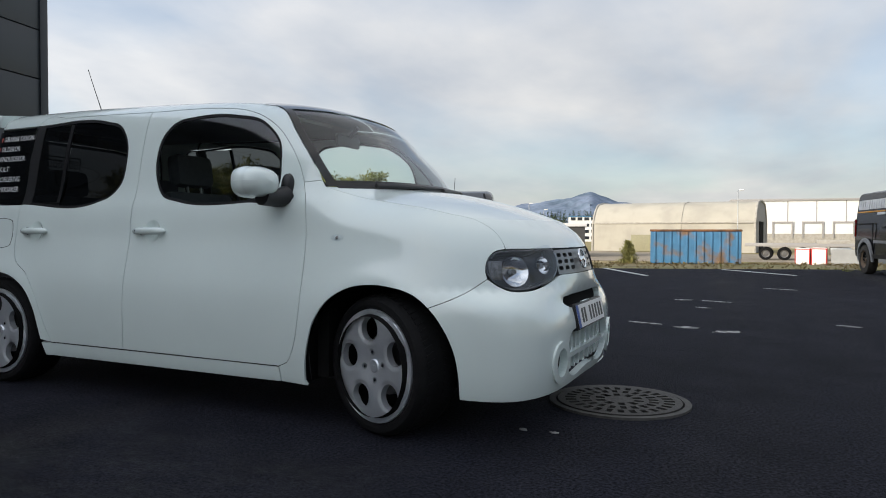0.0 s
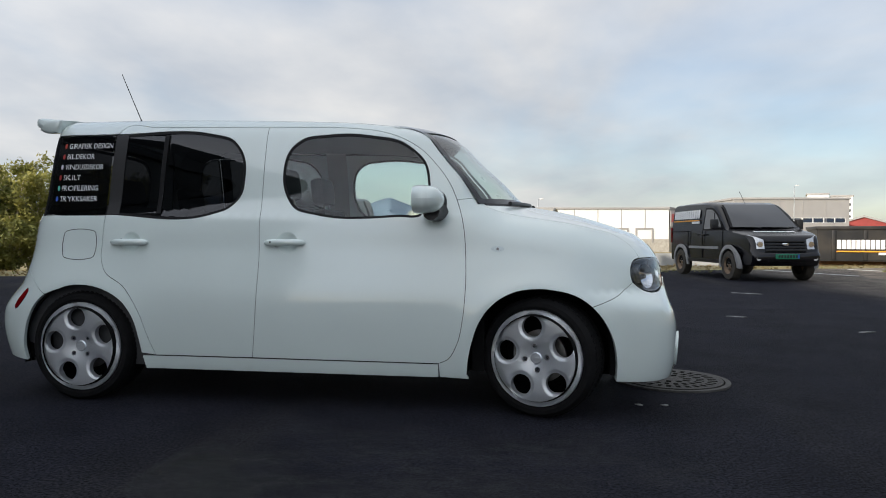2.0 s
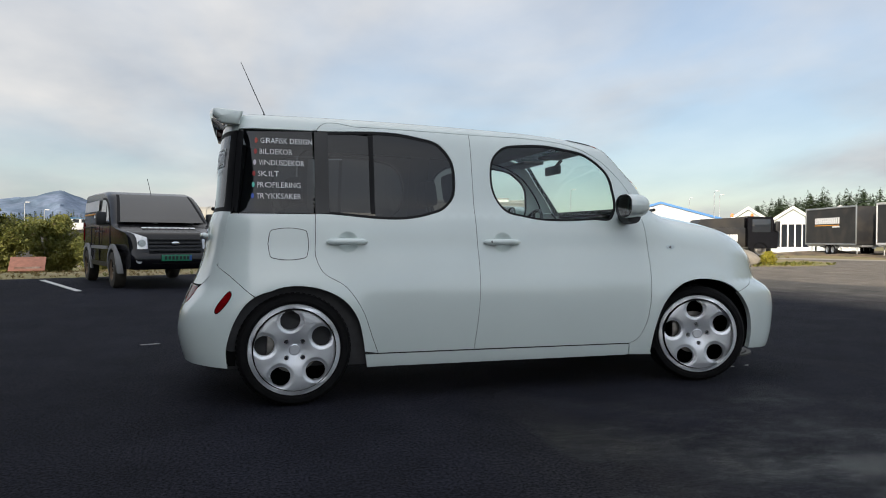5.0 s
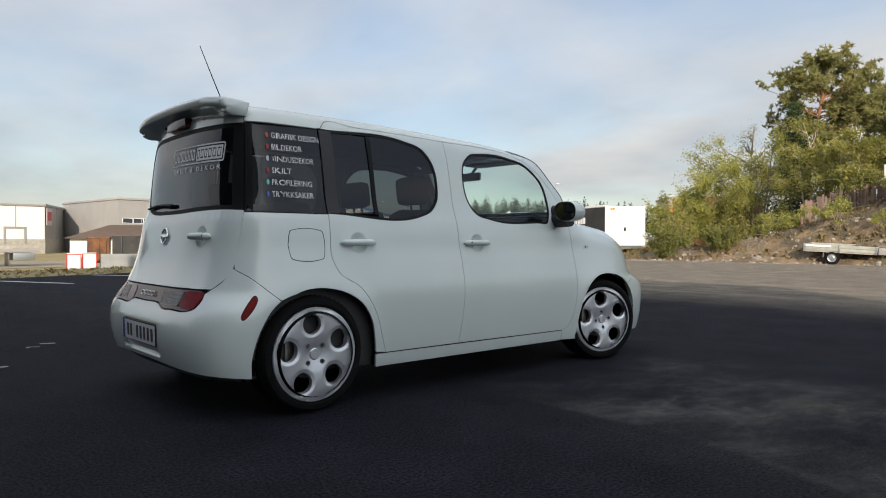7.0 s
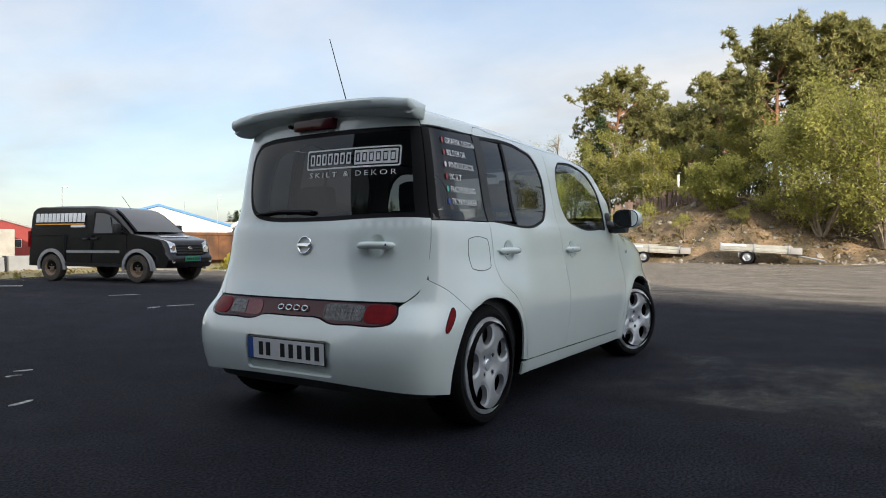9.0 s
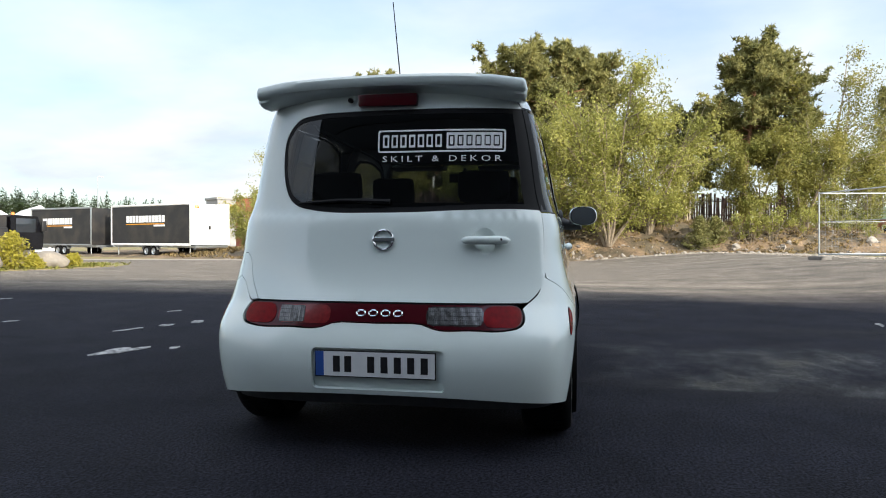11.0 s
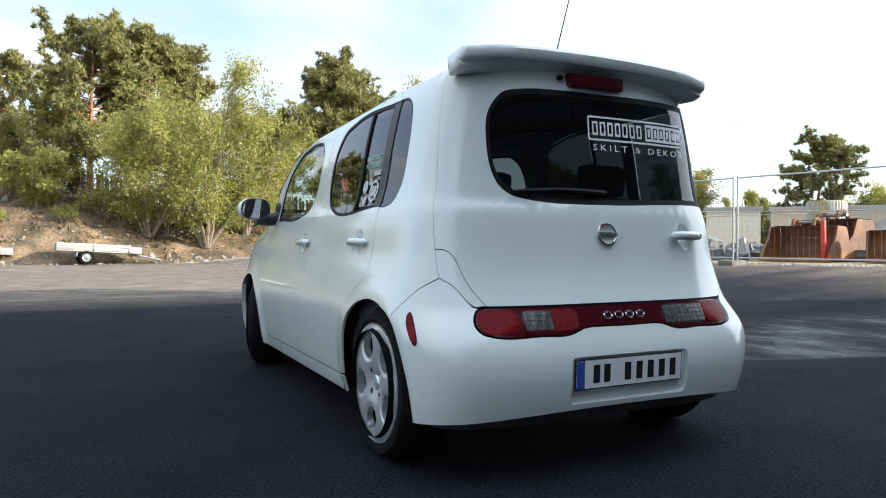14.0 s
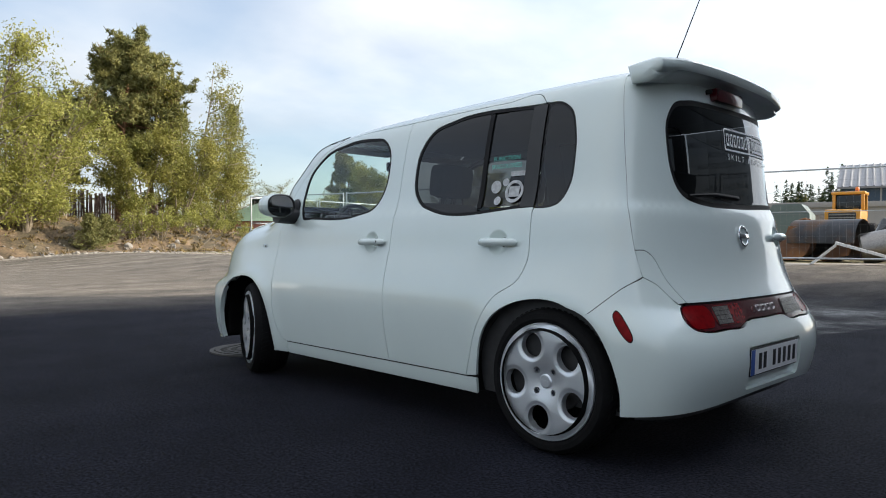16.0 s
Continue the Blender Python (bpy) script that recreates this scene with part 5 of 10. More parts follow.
for s in (-1, 1):
    ya, yb = sorted((s * 0.215, s * 0.462))
    o = rear_rect(ya, yb, 0.559, 0.636, 0.030)
    panel("reversing_light", TAIL_CLEAR if s < 0 else mat("clear_red_lens", (0.16, 0.012, 0.014), 0.15, 0.0, 0.3, 50, coat=0.3), lb, o, step=0.02, offset=-0.0012, gap=0.0, depth=0.005, label="clear reversing light lens")
    cl = rear_rect(*sorted((s * 0.335, s * 0.455)), 0.563, 0.632, 0.008)
    panel("clear_lens", TAIL_CLEAR, lb, cl, step=0.02, offset=0.0003, gap=0.0, depth=0.002)
    bm = bmesh.new()
    cols = range(26) if s < 0 else range(13, 26)
    for k in cols:
        for j in range(4):
            zz = 0.5725 + 0.0168 * j
            mm = wall_frame(u_rear(s * (0.226 + 0.0089 * k), zz), zz) @ Matrix.Rotation(0.05 * math.sin(1.3 * k + j), 4, 'X') @ Matrix.Rotation(0.12 * math.cos(2.3 * k), 4, 'Y')
            box(bm, -0.0036, 0.0036, -0.0082, 0.0082, -0.001, 0.0014, m=mm)
    tagged(part("lens_prism", bm, REFLECTOR, lb), kind="stuff")
# model badge as plain chrome strokes
for k, w in enumerate((0.042, 0.042, 0.042, 0.042)):
    yy = 0.082 - 0.055 * k - 0.008
    m = wall_frame(u_rear(yy, 0.604), 0.604, 0.002)
    bm = bmesh.new()
    tube(bm, [m @ Vector((0.019 * math.cos(a), 0.013 * math.sin(a), 0.002)) for a in [2 * math.pi * j / 14 for j in range(14)]], 0.0035, 6, True)
    part("badge_stroke", bm, CHROME, lb)
# emblem: ring and bar
def emblem(u, z, parent, r=0.043):
    m = wall_frame(u, z, 0.004)
    bm = bmesh.new()
    tube(bm, [m @ Vector((r * math.cos(a), r * math.sin(a), 0.003)) for a in [2 * math.pi * j / 36 for j in range(36)]], r * 0.13, 8, True)
    e = part("emblem", bm, CHROME, parent, "round chrome emblem with a cross bar")
    bm = bmesh.new()
    box(bm, -r * 1.18, r * 1.18, -r * 0.22, r * 0.22, 0.0, 0.008, 0.002, m)
    part("emblem_bar", bm, CHROME, e)


emblem(u_rear(0.0, 0.915), 0.915, tailgate)

# number plates: plain bars
PLATE_W = mat("plate_white", (0.72, 0.73, 0.74), 0.35, vary=0.06, scale=20)
PLATE_B = mat("plate_blue", (0.03, 0.09, 0.35), 0.35, vary=0.05)
INK = mat("plate_black", (0.012, 0.012, 0.014), 0.4, vary=0.05)


def number_plate(m, parent_label):
    bm = bmesh.new()
    box(bm, -0.262, 0.262, -0.057, 0.057, 0.0, 0.006, 0.002, m)
    p = part("number_plate", bm, INK, car, parent_label)
    bm = bmesh.new()
    box(bm, -0.257, 0.257, -0.052, 0.052, 0.005, 0.0075, m=m)
    part("plate_face", bm, PLATE_W, p)
    bm = bmesh.new()
    box(bm, -0.257, -0.221, -0.052, 0.052, 0.007, 0.0085, m=m)
    part("blue_band", bm, PLATE_B, p)
    for x in (-0.165, -0.115, -0.015, 0.042, 0.099, 0.156, 0.213):
        bm = bmesh.new()
        box(bm, x - 0.015, x + 0.015, -0.034, 0.034, 0.007, 0.0085, m=m)
        part("plate_bar", bm, INK, p)
    return p


m = wall_frame(U_R, 0.394, -0.014)
number_plate(Matrix.Translation((0, 0, 0)) @ m @ Matrix.Translation((0.0, 0, 0.004)), "white number plate with dark plain bars")
number_plate(wall_frame(U_F, 0.495, 0.004), "white number plate with dark plain bars")
bm = bmesh.new()
box(bm, -0.265, 0.265, -0.06, 0.06, -0.02, 0.003, 0.003, wall_frame(U_F, 0.495, 0.001))
part("plate_holder", bm, PLASTIC, car)

# rear wiper
bm = bmesh.new()
w0 = [Vector(wall(u_rear(y, z), z)) + Vector((-0.012, 0, 0)) for y, z in ((-0.02, 1.085), (0.10, 1.09), (0.22, 1.092), (0.34, 1.085), (0.42, 1.08))]
tube(bm, w0, [0.012, 0.011, 0.009, 0.008, 0.006], 6)
part("rear_wiper", bm, SEAL, tailgate)

# ---- front lamps, grille, mouth ----
HOUSING = mat("lamp_housing", (0.05, 0.052, 0.056), 0.3, 0.3, 0.2, 30)
for flip in (lambda p: p, front_mirror):
    o = flip(ring(lamp_head))
    hl = panel("headlamp", HOUSING, car, o, step=0.03, offset=-0.055, gap=0.0, depth=0, label="clear headlamp with a chrome reflector")
    rim = panel("headlamp_wall", HOUSING, hl, o, [shrink(o, 0.006)], step=0.03, offset=-0.001, gap=0.0, depth=0.056)
    lens = panel("headlamp_lens", LENS, hl, o, step=0.03, offset=0.001, gap=0.001, depth=0.0)
    lens.visible_shadow = False
    sg = 1 if flip(((1.9, 0.7),))[0][0] < U_F else -1
    fu = lambda u: u if sg > 0 else 2 * U_F - u
    for u, z, a, b, dp in ((1.925, 0.72, 0.070, 0.066, 0.05), (2.115, 0.742, 0.044, 0.040, 0.03)):
        m = wall_frame(fu(u), z, -0.048)
        bm = bmesh.new()
        lathe(bm, [(1.0, 0.035 / dp), (0.92, 0.6), (0.72, 0.2), (0.4, 0.03), (0.01, 0.0)], m @ Matrix.Diagonal((a, b, dp, 1)), 28)
        part("reflector_bowl", bm, CHROME, hl)
        bm = bmesh.new()
        cyl(bm, m @ Vector((0, 0, 0.004)), m @ Vector((0, 0, 0.03)), 0.016, 0.012, 14)
        part("bulb", bm, REFLECTOR, hl)
    m = wall_frame(fu(1.815), 0.725, -0.03)
    bm = bmesh.new()
    box(bm, -0.032, 0.032, -0.04, 0.04, 0, 0.02, 0.006, m)
    part("turn_signal", bm, REFLECTOR, hl)
grille_o = line([(2.222, 0.695), (2.222, 0.806)]) + line([(2.24, 0.808), (2 * U_F - 2.24, 0.808)]) + line([(2 * U_F - 2.222, 0.806), (2 * U_F - 2.222, 0.695)]) + line([(2 * U_F - 2.24, 0.694), (2.24, 0.694)])
hole_list = []
for cu in (2.255, 2.315, 2.375, 2.525, 2.585, 2.645):
    for cz in (0.722, 0.752, 0.782):
        hole_list.append([(cu + 0.020 * math.copysign(abs(math.cos(t)) ** 0.6, math.cos(t)), cz + 0.010 * math.copysign(abs(math.sin(t)) ** 0.6, math.sin(t))) for t in [2 * math.pi * j / 12 + 0.01 for j in range(12)]])
gr = panel("front_grille", mat("dark_chrome_grille", (0.16, 0.165, 0.17), 0.3, 0.6, 0.1, 30), car, grille_o, hole_list, step=0.03, offset=-0.008, gap=0.001, depth=0.025, label="dark grille with rounded square holes")
panel("grille_back", UNDER, gr, grille_o, step=0.06, offset=-0.035, gap=0.0, depth=0.0)
emblem(U_F, 0.755, gr, 0.045)
panel("air_slot", UNDER, bumper_front, slot, step=0.05, offset=-0.03, gap=0.0, depth=0.0)
mg = panel("lower_grille", UNDER, bumper_front, mouth, step=0.05, offset=-0.055, gap=0.0, depth=0.0)
panel("grille_bar", PAINT, mg, line([(2.19, 0.346), (2 * U_F - 2.19, 0.346)]) + line([(2 * U_F - 2.19, 0.324), (2.19, 0.324)]), step=0.04, offset=-0.008, gap=0.0, depth=0.03)
for k in range(9):
    u = 2.238 + 0.053 * k
    panel("grille_rib", PAINT, mg, line([(u - 0.006, 0.254), (u - 0.006, 0.42)]) + line([(u + 0.006, 0.42), (u + 0.006, 0.254)]), step=0.05, offset=-0.025, gap=0.0, depth=0.025)
for flip in (lambda p: p, front_mirror):
    o = flip(fog)
    panel("fog_ring", PAINT, bumper_front, shrink(o, -0.022), [shrink(o, 0.006)], step=0.02, offset=0.010, gap=0.0, depth=0.02)
    panel("fog_recess", PAINT, bumper_front, o, step=0.02, offset=-0.035, gap=0.0, depth=0.0)

# ---- lettering and stickers ----
def lettering(text, chart_at, width, height, material, parent, name, spacing=1.0, lift=0.003):
    """Built-in letters laid on the glass: chart_at(a, b) gives the place at a along the line and b above it."""
    cu = bpy.data.curves.new("letters", 'FONT')
    cu.body, cu.size, cu.space_character = text, 1.0, spacing
    cu.resolution_u = 2
    tmp = bpy.data.objects.new("letters", cu)
    scene.collection.objects.link(tmp)
    bpy.context.view_layer.update()
    me = bpy.data.meshes.new_from_object(tmp.evaluated_get(bpy.context.evaluated_depsgraph_get()))
    bpy.data.objects.remove(tmp)
    bpy.data.curves.remove(cu)
    xs_ = [v.co.x for v in me.vertices]
    x0, x1 = min(xs_), max(xs_)
    for v in me.vertices:
        v.co = chart_at((v.co.x - x0) / (x1 - x0) * width, v.co.y / 0.69 * height, lift)
    bm = bmesh.new()
    bm.from_mesh(me)
    bpy.data.meshes.remove(me)
    todo = set(bm.faces)
    while todo:
        stack, island = [todo.pop()], []
        while stack:
            f = stack.pop()
            island.append(f)
            for e in f.edges:
                for g in e.link_faces:
                    if g in todo:
                        todo.discard(g); stack.append(g)
        one = bmesh.new()
        made = {}
        for f in island:
            one.faces.new([made.setdefault(v, one.verts.new(v.co)) if v not in made else made[v] for v in f.verts])
        for v in [v for v in one.verts if not v.link_faces]:
            one.verts.remove(v)
        link_mesh(name, one, material, parent, shade=False)
    bm.free()


def on_wall(u0, z0):
    def at(a, b, lift):
        return wall_frame(u0 + a, z0 + b, lift).translation
    return at


rows_text = ["GRAFISK DESIGN", "BILDEKOR", "VINDUSDEKOR", "SKILT", "PROFILERING", "TRYKKSAKER"]
widths = [0.272, 0.168, 0.236, 0.104, 0.224, 0.232]
ICONS = [(0.45, 0.06, 0.04), (0.35, 0.03, 0.03), (0.62, 0.58, 0.64), (0.35, 0.03, 0.03), (0.12, 0.55, 0.45), (0.04, 0.10, 0.45)]
for k, (word, w) in enumerate(zip(rows_text, widths)):
    z = 1.425 - 0.0615 * k
    u = -1.432 - 0.0045 * k
    ob = lettering(word, on_wall(u, z), w, 0.030, VINYL, quarter_glass_r, "letter")
    o = [(u - 0.035 + 0.014 * math.cos(t), z + 0.015 + 0.015 * math.sin(t)) for t in [2 * math.pi * j / 14 for j in range(14)]]
    panel("sticker_dot", mat("vinyl_dot", ICONS[k], 0.5, vary=0.15, scale=60), quarter_glass_r, o, step=0.02, offset=0.003, gap=0.0, depth=0.0)


def on_rear(y0, z0):
    def at(a, b, lift):
        return wall_frame(u_rear(y0 - a, z0 + b), z0 + b, lift).translation
    return at


frame_o = rear_rect(-0.535, 0.045, 1.303, 1.405, 0.012)
frame_i = rear_rect(-0.527, 0.037, 1.311, 1.397, 0.008)
panel("logo_frame", VINYL, gate_glass, frame_o, [frame_i], step=0.03, offset=0.002, gap=0.0, depth=0.0)
bars = [(-0.275, -0.268, 1.318, 1.390)]
for k in range(7):
    y = 0.022 - k * 0.0405
    panel("logo_bar", VINYL, gate_glass, rear_rect(y - 0.030, y, 1.325, 1.383, 0.004), [rear_rect(y - 0.022, y - 0.008, 1.335, 1.373, 0.003)], step=0.03, offset=0.002, gap=0.0, depth=0.0)
blk = rear_rect(-0.519, -0.272, 1.318, 1.390, 0.004)
gaps = [rear_rect(-0.312 - k * 0.040 + 0.004, -0.312 - k * 0.040 + 0.031, 1.330, 1.378, 0.004) for k in range(6) if -0.312 - k * 0.040 > -0.515]
panel("logo_block", VINYL, gate_glass, blk, [shrink(g, 0.0) for g in gaps], step=0.03, offset=0.002, gap=0.0, depth=0.0)
for g in gaps:
    panel("logo_bar", VINYL, gate_glass, shrink(g, 0.0065), step=0.03, offset=0.002, gap=0.0, depth=0.0)
lettering("SKILT & DEKOR", on_rear(0.022, 1.262), 0.54, 0.026, VINYL, gate_glass, "letter", 1.45)
# window sticker of the left rear door
TEAL = mat("teal_vinyl", (0.10, 0.50, 0.42), 0.5, vary=0.1)
GREYV = mat("grey_vinyl", (0.45, 0.46, 0.47), 0.5, vary=0.35, scale=60)
glass_left = [c for c in doors_r_left.children if c.name.startswith("rear_door_glass")][0]
lettering("FUNCTION", on_wall(-4.118, 1.262), 0.155, 0.021, TEAL, glass_left, "letter")
lettering("SPACIOUSNESS", on_wall(-4.125, 1.226), 0.178, 0.021, TEAL, glass_left, "letter")
for u, z, r in ((-3.975, 1.115, 0.052), (-4.085, 1.14, 0.030), (-4.065, 1.075, 0.020), (-4.03, 1.16, 0.018)):
    o = [(u + r * math.cos(t), z + r * math.sin(t)) for t in [2 * math.pi * j / 24 for j in range(24)]]
    panel("window_sticker", GREYV, glass_left, o, [shrink(o, r * 0.28)] if r > 0.03 else [], step=0.03, offset=0.002, gap=0.0, depth=0.0)
panel("window_sticker", GREYV, glass_left, [(-4.005, 1.09), (-3.945, 1.09), (-3.945, 1.138), (-4.005, 1.138)][::1], step=0.03, offset=0.002, gap=0.0, depth=0.0)
panel("window_sticker", GREYV, glass_left, [(-4.005, 1.185), (-3.925, 1.185), (-3.925, 1.208), (-4.005, 1.208)], step=0.03, offset=0.002, gap=0.0, depth=0.0)

# ---- cabin ----
def seat(x, y, w):
    bm = bmesh.new()
    box(bm, x - 0.26, x + 0.26, y - w / 2, y + w / 2, 0.38, 0.54, 0.05)
    s = part("car_seat", bm, FABRIC, car, "dark fabric car seat")
    bm = bmesh.new()
    box(bm, -0.075, 0.075, -w / 2, w / 2, 0.0, 0.64, 0.06, pose(x - 0.24, y, 0.48, 0, -14, 0))
    part("seat_back", bm, FABRIC, s)
    return s


for y in (-0.34, 0.34):
    s = seat(0.18, y, 0.50)
    bm = bmesh.new()
    box(bm, -0.05, 0.05, -0.14, 0.14, 0.0, 0.19, 0.045, pose(-0.225, y, 1.135, 0, -8, 0))
    part("headrest", bm, FABRIC, s)
    for o in (-0.05, 0.05):
        bm = bmesh.new()
        cyl(bm, (-0.20, y + o, 1.05), (-0.22, y + o, 1.17), 0.007, seg=8)
        part("headrest_post", bm, STEEL, s)
bs = seat(-0.86, 0.0, 1.26)
for y in (-0.38, 0.38):
    bm = bmesh.new()
    box(bm, -0.045, 0.045, -0.13, 0.13, 0.0, 0.16, 0.04, pose(-1.235, y, 1.105, 0, -8, 0))
    part("headrest", bm, FABRIC, bs)
bm = bmesh.new()
box(bm, 0.72, 1.06, -0.66, 0.66, 0.72, 1.02, 0.06)
box(bm, 0.66, 0.80, 0.20, 0.52, 0.95, 1.06, 0.03)
part("dashboard", bm, INTERIOR, car)
bm = bmesh.new()
wm = pose(0.58, 0.36, 0.96, 0, -66, 0)
tube(bm, [wm @ Vector((0.18 * math.cos(a), 0.18 * math.sin(a), 0)) for a in [2 * math.pi * k / 28 for k in range(28)]], 0.014, 8, True)
for a in (0.3, math.pi - 0.3, -math.pi / 2):
    tube(bm, [wm @ Vector((0.03 * math.cos(a), 0.03 * math.sin(a), -0.02)), wm @ Vector((0.175 * math.cos(a), 0.175 * math.sin(a), 0))], 0.014, 6)
cyl(bm, wm @ Vector((0, 0, -0.04)), wm @ Vector((0, 0, 0.0)), 0.06, seg=16)
part("steering_wheel", bm, PLASTIC, car)
bm = bmesh.new()
box(bm, 0.60, 0.625, -0.115, 0.115, 1.365, 1.43, 0.012)
cyl(bm, (0.63, 0, 1.42), (0.68, 0, 1.475), 0.012, seg=8)
part("cabin_mirror", bm, PLASTIC, car)
for y in (-0.33, 0.33):
    bm = bmesh.new()
    box(bm, 0.44, 0.60, y - 0.20, y + 0.20, 1.455, 1.475, 0.006, pose(0, 0, 0, 0, 0, 0))
    part("sun_visor", bm, HEADLINER, car)


# ---- the dark hall that shades the yard ----
CLAD = mat("dark_metal_cladding", (0.022, 0.028, 0.034), 0.42, 0.0, 0.08, 1.2, random_tone=0.10)
TRIM = mat("dark_trim", (0.014, 0.017, 0.02), 0.4, vary=0.1)
PALE = mat("pale_sign", (0.7, 0.7, 0.7), 0.5, vary=0.05)
h0, h1 = Vector((-6.69, -17.7)), Vector((-11.3, 6.5))
hd = (h1 - h0).normalized()
hn = Vector((hd.y, -hd.x))          # out of the wall, towards the yard
HALL_H = 7.2
hall = thing("industrial_hall", "dark grey clad industrial hall that shades the yard", "building")
bm = bmesh.new()
c = [h0 - hn * 0.05, h1 - hn * 0.05, h1 - hn * 16, h0 - hn * 16]
vs = [bm.verts.new((p.x, p.y, -0.3)) for p in c] + [bm.verts.new((p.x, p.y, HALL_H)) for p in c]
bm.faces.new(vs[4:])
for i in range(4):
    bm.faces.new((vs[i], vs[(i + 1) % 4], vs[(i + 1) % 4 + 4], vs[i + 4]))
bmesh.ops.recalc_face_normals(bm, faces=bm.faces)
part("wall", bm, TRIM, hall)
length = (h1 - h0).length
ang = math.degrees(math.atan2(hd.y, hd.x))
for row in range(9):
    for col in range(4):
        w = length / 4
        bm = bmesh.new()
        box(bm, col * w + 0.012, (col + 1) * w - 0.012, 0.0, 0.05, 0.012 + row * 1.03, (row + 1) * 1.03 - 0.012, 0.008)
        ob = part("cladding_panel", bm, CLAD, hall)
        ob.matrix_local = pose(h0.x, h0.y, 0.0, 0, 0, ang) @ pose(0, -0.06, 0)
bm = bmesh.new()
box(bm, length - 0.16, length + 0.04, -0.02, 0.10, 0.0, HALL_H + 0.05, 0.01, pose(h0.x, h0.y, 0.0, 0, 0, ang) @ pose(0, -0.07, 0))
part("corner_trim", bm, TRIM, hall)
bm = bmesh.new()
box(bm, -0.1, length + 0.1, -0.25, 0.12, HALL_H - 0.05, HALL_H + 0.18, 0.01, pose(h0.x, h0.y, 0.0, 0, 0, ang))
part("roof_edge", bm, TRIM, hall)
wallm = pose(h0.x, h0.y, 0, 0, 0, ang)
def on_hall(a, b, lift):
    return wallm @ Vector((length - 0.95 + a, -0.085 - lift, 2.27 + b))
lettering("INNGANG", on_hall, 0.55, 0.10, PALE, hall, "lettering")

# ---- generic pieces for buildings and vehicles ----
GLASS_DARK = mat("dark_window", (0.02, 0.024, 0.03), 0.08, 0.0, 0.1, coat=0.5)
WHITE_WALL = mat("white_panel", (0.72, 0.72, 0.71), 0.5, vary=0.05, scale=0.8, fine=0.03, fine_scale=8)
GREY_WALL = mat("grey_panel", (0.30, 0.29, 0.28), 0.6, vary=0.08, scale=0.5)
CONCRETE = mat("concrete", (0.36, 0.34, 0.30), 0.85, vary=0.2, scale=2.5, fine=0.15, fine_scale=40, bump=0.3)
GALV = mat("galvanised_steel", (0.42, 0.44, 0.45), 0.38, 0.85, 0.15, 12)
BLACK = mat("black_paint", (0.005, 0.005, 0.007), 0.24, vary=0.15, scale=3, coat=0.3, specular=0.3)
BLACK_MATT = mat("black_sheet", (0.012, 0.012, 0.013), 0.5, vary=0.3, scale=2.0, second=(0.03, 0.026, 0.022), second_scale=1.1)
RUSTY = mat("rusty_steel", (0.17, 0.075, 0.032), 0.85, 0.0, 0.35, 3.0, fine=0.3, fine_scale=30, second=(0.07, 0.035, 0.02), second_scale=1.5, bump=0.3, bump_scale=40)
ORANGE = mat("worn_orange_paint", (0.33, 0.135, 0.035), 0.55, vary=0.25, scale=3, second=(0.15, 0.065, 0.03), second_scale=1.2)
YELLOW = mat("machine_yellow", (0.62, 0.28, 0.02), 0.4, vary=0.15, scale=3, coat=0.3)
BLUE = mat("worn_blue_paint", (0.045, 0.16, 0.30), 0.55, vary=0.2, scale=2, second=(0.16, 0.10, 0.06), second_scale=0.9, second_cut=(0.52, 0.66))
REDWALL = mat("red_wall", (0.26, 0.035, 0.03), 0.7, vary=0.15, scale=1)
BROWNROOF = mat("brown_roof", (0.12, 0.075, 0.05), 0.8, vary=0.2, scale=1.5)
BARS_W = mat("white_letter_bar", (0.75, 0.75, 0.75), 0.5, vary=0.05)
BARS_Y = mat("orange_line", (0.70, 0.30, 0.02), 0.5, vary=0.05)


def bars(parent, m, width, height, n, underline=True, sub=True, name="letter_bar"):
    """Plain bars in place of a company's name: m's x along the line, z out of the surface."""
    w = width / n
    for k in range(n):
        bm = bmesh.new()
        box(bm, k * w + w * 0.1, (k + 1) * w - w * 0.08, 0, height, 0, 0.006, m=m)
        part(name, bm, BARS_W, parent)
    if underline:
        bm = bmesh.new(); box(bm, 0, width * 0.98, -height * 0.32, -height * 0.18, 0, 0.006, m=m)
        part("underline", bm, BARS_Y, parent)
    if sub:
        bm = bmesh.new(); box(bm, width * 0.72, width, -height * 0.62, -height * 0.36, 0, 0.007, m=m)
        part(name, bm, BARS_W, parent)


def side_m(origin, along, up=(0, 0, 1)):
    a, u = Vector(along).normalized(), Vector(up).normalized()
    n = a.cross(u)
    m = Matrix((a, u, n)).transposed().to_4x4()
    m.translation = Vector(origin)
    return m


def simple_wheel(parent, x, y, z, r, w, out, tyre=RUBBER, rim=STEEL):
    bm = bmesh.new()
    lathe(bm, [(r * 0.60, w * 0.50), (r * 0.75, w * 0.5), (r * 0.95, w * 0.46), (r, w * 0.3), (r, -w * 0.3), (r * 0.95, -w * 0.46), (r * 0.6, -w * 0.5)], pose(x, y, z, 90, 0, 0), 32)
    t = part("tyre", bm, tyre, parent)
    bm = bmesh.new()
    lathe(bm, [(0.001, out * w * 0.30), (r * 0.18, out * w * 0.30), (r * 0.25, out * w * 0.2), (r * 0.45, out * w * 0.18), (r * 0.55, out * w * 0.42), (r * 0.62, out * w * 0.47)], pose(x, y, z, 90, 0, 0), 28)
    part("rim", bm, rim, t)
    return t


